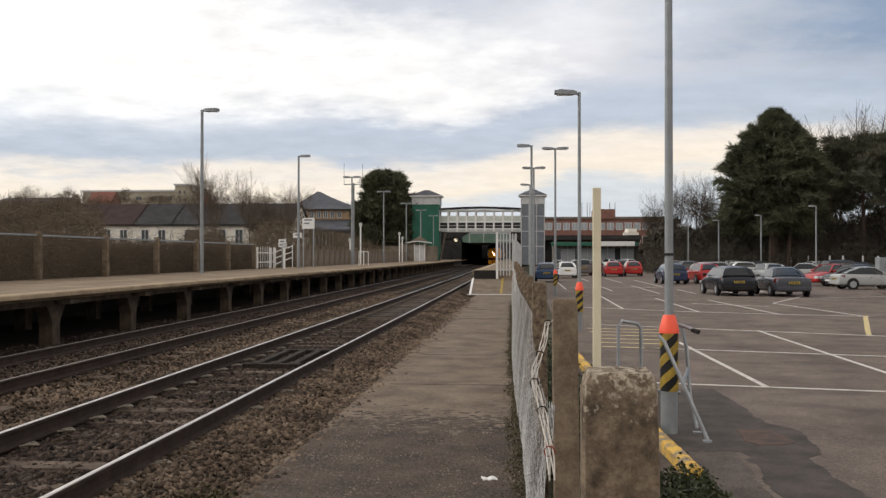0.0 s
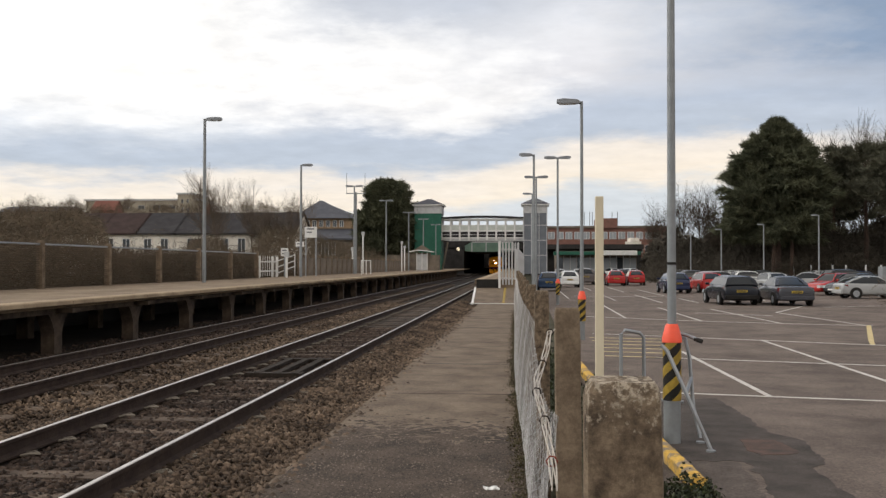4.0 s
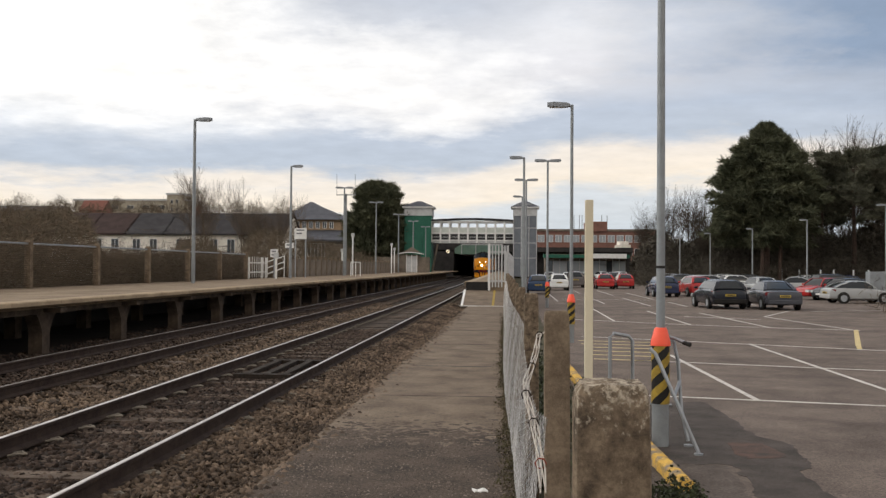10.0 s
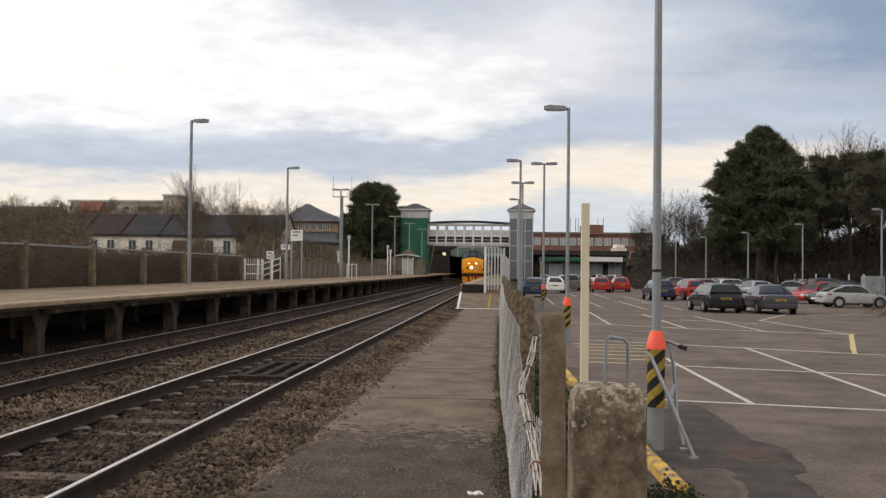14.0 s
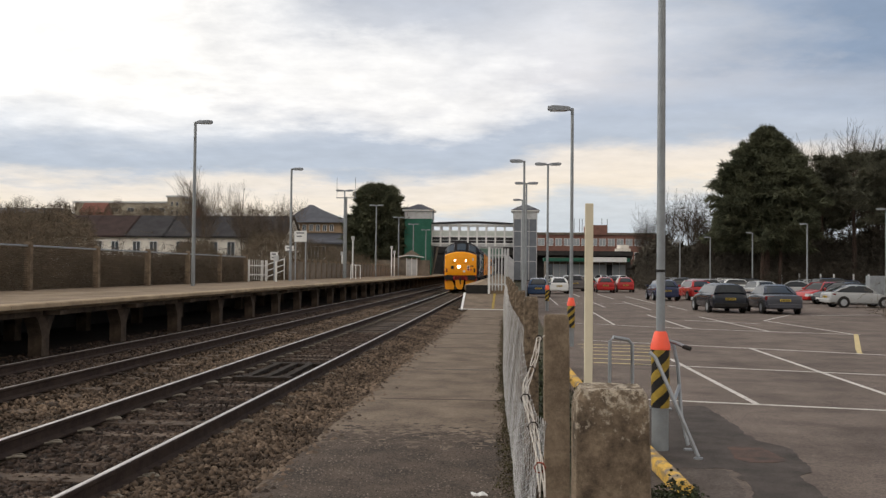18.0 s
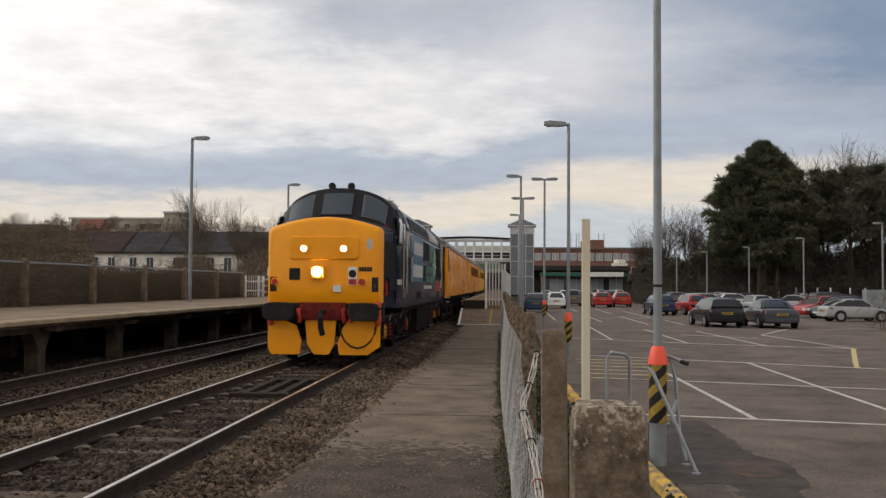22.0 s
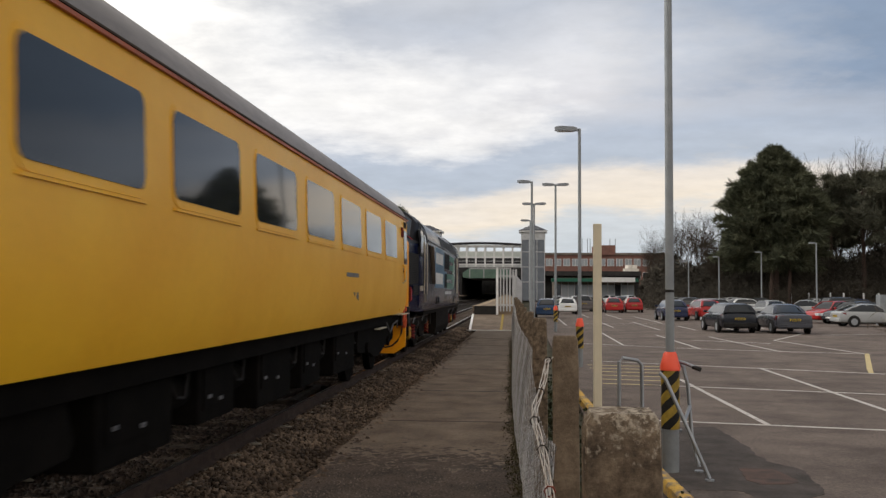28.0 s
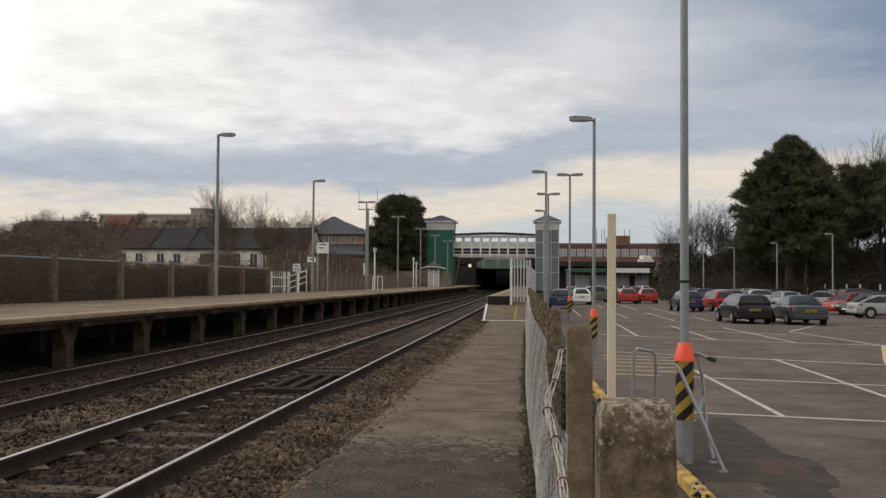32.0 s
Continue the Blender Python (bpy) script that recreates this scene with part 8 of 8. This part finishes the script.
def car(colour, shape, x, y, turn, label):
    """shape: hatch, saloon, estate, coupe."""
    W, L, H = {"hatch": (0.86, 4.0, 1.46), "saloon": (0.9, 4.6, 1.44), "estate": (0.9, 4.55, 1.47), "coupe": (0.85, 3.95, 1.36), "suv": (0.9, 4.3, 1.64)}[shape]
    t = thing("car", label, "car", "parked cars", at=Matrix.Translation((x, y, GROUND)) @ Matrix.Rotation(turn, 4, "Z"))
    belt = H * 0.67
    back = {"hatch": 0.97, "saloon": 0.80, "estate": 0.985, "coupe": 0.92, "suv": 0.985}[shape]
    rear_top = {"hatch": 0.86, "saloon": 0.66, "estate": 0.92, "coupe": 0.72, "suv": 0.92}[shape]
    key = shape, colour.name
    if key not in CARS:
        # lower shell: (part of the length from the nose, half width, sill, top)
        st = [(0.0, 0.80, 0.32, 0.56), (0.02, 0.9, 0.24, 0.66), (0.10, 0.98, 0.2, belt - 0.17), (0.30, 1.0, 0.2, belt - 0.03), (0.34, 1.0, 0.2, belt), (0.6, 1.0, 0.2, belt + 0.02), (back - 0.07, 1.0, 0.2, belt + 0.04), (0.975, 0.96, 0.24, belt + (0.02 if shape != "saloon" else -0.02)), (0.993, 0.92, 0.28, belt - 0.06), (1.0, 0.86, 0.34, belt - 0.16)]
        sh = Shape().loft([[(sx * W * w * k, L / 2 - L * f, z) for sx, k, z in ((-1, 0.9, z0), (-1, 0.985, z0 + 0.1), (-1, 1.0, (z0 + z1) / 2 + 0.03), (-1, 0.975, z1 - 0.1), (-1, 0.9, z1 - 0.015), (-1, 0.6, z1 + 0.012), (1, 0.6, z1 + 0.012), (1, 0.9, z1 - 0.015), (1, 0.975, z1 - 0.1), (1, 1.0, (z0 + z1) / 2 + 0.03), (1, 0.985, z0 + 0.1), (1, 0.9, z0))] for f, w, z0, z1 in st]).mesh("body", colour, 38)
        gh = [(0.30, 0.90, belt - 0.03, belt - 0.02), (0.36, 0.89, belt, H * 0.80), (0.44, 0.88, belt, H - 0.05), (0.55, 0.88, belt, H - 0.01), (rear_top - 0.06, 0.87, belt, H - 0.03), (rear_top, 0.86, belt, H - 0.09), (back, 0.88, belt + 0.02, belt + 0.05)]
        top = lambda z: 0.9 - 0.30 * max(0, (z - belt) / (H - belt)) ** 1.3

        def shell(z0, z1):
            # half a hoop from the belt over the roof: leaning sides, rounded shoulders
            q = [(top(z0 + (z1 - z0) * k), z0 + (z1 - z0) * k) for k in (0.0, 0.35, 0.7, 0.9)] + [(top(z1) * 0.86, z1 - 0.004), (top(z1) * 0.45, z1 + 0.018)]
            return [(-a, b) for a, b in q] + [(a, b) for a, b in reversed(q)]
        gl = Shape().loft([[(W * a, L / 2 - L * f, z) for a, z in shell(z0, z1)] for f, w, z0, z1 in gh]).mesh("glass", DARKGLASS, 35)
        rf = Shape().loft([[(W * a * 1.01, L / 2 - L * f, z + 0.012) for a, z in shell(z0, z)[3:-3]] + [(W * a * 0.95, L / 2 - L * f, z - 0.03) for a, z in reversed(shell(z0, z)[3:-3])] for f, w, z0, z in gh[2:-1]]).mesh("roof", colour, 40)
        pl = []
        for f0, f1, w in ((0.30, 0.44, 0.05), (0.60, 0.585, 0.05), (back - 0.01, rear_top, 0.09)):
            zt = H - 0.04 if f1 != rear_top else H - 0.1
            for s in (-1, 1):
                ya, yb = L / 2 - L * f0, L / 2 - L * f1
                pl.append(Shape().loft([[(s * W * (top(z) + o), yy + d, z) for o, d in ((0.012, -w), (0.012, w), (-0.05, w), (-0.05, -w))] for yy, z in ((ya, belt - 0.02), (yb, zt))]).mesh("pillar", colour))
        for s in (-1, 1):
            # painted surround of the rear window
            pl.append(Shape().loft([[(s * W * (top(z) - 0.17), yy - 0.03, z), (s * W * (top(z) + 0.012), yy - 0.03, z), (s * W * (top(z) + 0.012), yy + 0.1, z), (s * W * (top(z) - 0.17), yy + 0.1, z)] for yy, z in ((L / 2 - L * back, belt + 0.04), (L / 2 - L * (back * 0.45 + rear_top * 0.55), H * 0.86), (L / 2 - L * rear_top, H - 0.1))]).mesh("pillar", colour, 40))
        CARS[key] = sh, gl, rf, pl
    sh, gl, rf, pl = CARS[key]
    body = part("body", sh, colour, t)
    sm = body.modifiers.new("round", "SUBSURF")
    sm.levels = sm.render_levels = 2
    part("glasshouse", gl, DARKGLASS, t, "dark tinted windows")
    part("roof", rf, colour, t)
    for p in pl:
        part("pillar", p, colour, t)
    for f in (0.19, 0.80):
        for s in (-1, 1):
            ar = part("wheel_arch", Shape().disc((s * (W - 0.02), L / 2 - L * f, 0.33), 0.36, 0.09, "x", 18), BLACK, body)
            w = part("wheel", TYRE, RUBBER, t, at=Matrix.Translation((s * (W - 0.07), L / 2 - L * f, 0.31)))
            part("rim", RIM, GALV, w)
    r = -L / 2
    for s in (-1, 1):
        a, b = sorted((s * W * 0.62, s * W * 0.93))
        part("tail_lamp", Shape().loft([[(s * W * k, r + dy, z) for k, dy in ((0.60, 0.03), (0.80, 0.05), (0.93, 0.15), (0.965, 0.34), (0.90, 0.34), (0.60, 0.2))] for z in (belt - 0.26, belt - 0.2, belt - 0.07)]), TAIL, body, smooth=40)
        part("headlamp", Shape().box(a, b, L / 2 - 0.16, L / 2 - 0.015, 0.52, 0.68), CHROME, body)
        part("mirror", Shape().box(*sorted((s * W * 0.97, s * (W + 0.16))), L / 2 - L * 0.36, L / 2 - L * 0.335, belt - 0.02, belt + 0.1), colour, body, bevel=0.02)
    part("bumper", Shape().box(-W * 0.9, W * 0.9, r - 0.05, r + 0.2, 0.3, 0.52), GRIME if shape == "estate" else colour, body, bevel=0.04)
    pr = part("number_plate", Shape().box(-0.26, 0.26, r - 0.022 if shape in ("hatch", "suv") else r - 0.03, r + 0.1, belt - 0.33, belt - 0.22), PLATE_Y, body, "yellow plate")
    for i in range(6):
        part("plate_bar", Shape().box(-0.21 + i * 0.072, -0.165 + i * 0.072, r - 0.034, r - 0.02, belt - 0.31, belt - 0.24), BLACK, pr)
    part("front_plate", Shape().box(-0.26, 0.26, L / 2 - 0.1, L / 2 + 0.01, 0.36, 0.47), LETTER, body)
    return t


def cars():
    c = {n: paint(n + "_car_paint", v, 0.22, coat=0.5) for n, v in dict(black=(0.006, 0.008, 0.014), pewter=(0.05, 0.051, 0.06), silver=(0.33, 0.335, 0.33), red=(0.36, 0.02, 0.018), white=(0.66, 0.66, 0.65), blue=(0.016, 0.023, 0.06), brightblue=(0.018, 0.04, 0.09), dark=(0.03, 0.032, 0.036), brown=(0.11, 0.095, 0.09)).items()}
    K = lambda px, by: ((px - 929) / 1680 * 3360 / (by - 453) * 1.0, 3360 / (by - 453))
    for px, by, col, shp, turn, lab in (
            (1277, 523, "black", "estate", 0.06, "glossy black estate car parked tail out"),
            (1368, 524, "pewter", "saloon", 0.02, "pewter grey saloon parked tail out"),
            (1512, 511, "silver", "coupe", -1.5, "silver three-door hatchback parked side on"),
            (1181, 503, "blue", "hatch", 0.05, "dark blue hatchback parked tail out"),
            (1236, 502, "red", "hatch", 0.12, "bright red hatchback parked tail out"),
            (1081, 490, "red", "hatch", 0.0, "red hatchback parked in a row"),
            (1115, 489, "red", "hatch", 0.0, "red hatchback beside its twin"),
            (966, 500, "brightblue", "hatch", 0.0, "blue hatchback beside the fence"),
            (1000, 493, "white", "hatch", 0.05, "white hatchback beside the fence"),
            (1030, 488, "brown", "suv", 0.0, "grey-brown tall car in a row"),
            (1075, 474, "white", "hatch", 0.3, "white car far across the car park"),
            (1105, 475, "white", "estate", 0.3, "white estate far across the car park"),
            (1137, 474, "white", "suv", 1.2, "white car parked side on"),
            (1166, 476, "white", "coupe", 1.3, "small white car parked side on"),
            (1450, 505, "red", "hatch", 2.1, "red car angled behind the front row"),
            (1484, 506, "dark", "hatch", 2.1, "dark car angled beside the silver hatchback"),
            (1262, 494, "silver", "estate", -1.2, "pale estate behind the front row"),
            (1345, 502, "silver", "hatch", 0.1, "silver car behind the pewter saloon"),
            (1310, 492, "white", "hatch", -1.2, "white car in the back row"),
            (1405, 497, "silver", "saloon", 1.3, "pale grey-green saloon in the back row"),
            (1475, 494, "dark", "suv", -1.3, "dark tall car in the back row"),
            (1220, 487, "dark", "hatch", -1.2, "dark car in the far row"),
            (1200, 484, "silver", "hatch", -1.2, "silver car in the far row"),
            (1240, 482, "dark", "saloon", -1.2, "dark saloon in the far row"),
            (985, 480, "silver", "hatch", 0.0, "pale car far beside the fence"),
            (1052, 484, "dark", "hatch", 0.0, "dark car in the far row"),
            (1150, 478, "dark", "hatch", -1.2, "dark car in the far row"),
            (1187, 479, "blue", "saloon", -1.2, "blue saloon in the far row"),
            (1228, 477, "white", "hatch", -1.2, "white car in the far row"),
            (1292, 485, "silver", "hatch", -1.2, "silver car in the back row"),
            (1332, 487, "dark", "estate", -1.2, "dark estate in the back row"),
            (1428, 487, "silver", "saloon", -1.2, "silver saloon in the back row"),
            (1500, 490, "blue", "hatch", -1.2, "dark blue car in the back row"),
            (1550, 497, "dark", "saloon", -1.3, "dark saloon behind the silver hatchback"),
            (1018, 479, "white", "saloon", 0.0, "white saloon far beside the fence"),
            (1095, 480, "dark", "hatch", 0.0, "dark car behind the red pair")):
        x, y = K(px, by)
        yy = y + 2.1 if abs(turn) < 0.6 else y + 0.9
        car(c[col], shp, x * yy / y, yy, turn, lab)


ground()
bed = railway()
ballast(bed)
far_platform()
near_platform()
platform_fence()
palisade("palisade_gate", -1.28, 44.15, -0.42, 44.3, 0.58, 2.05, 0.14, OFFWHITE, "pale steel palisade gate at the platform end")
palisade("palisade_fence", -0.42, 44.3, -0.25, 70, 0.3, 2.0, 0.17, OFFWHITE, "pale steel palisade fence along the platform")
palisade("picket_gate", -14.1, 49.3, -14.14, 53.0, PLAT, 1.2, 0.42, WHITE, "white picket gate beside the platform")
step_rail()
boundary_fence()
lamps()
foreground()
platform_furniture()
station()
buildings()
trees()
far_hill()
cars()
train()
motions()
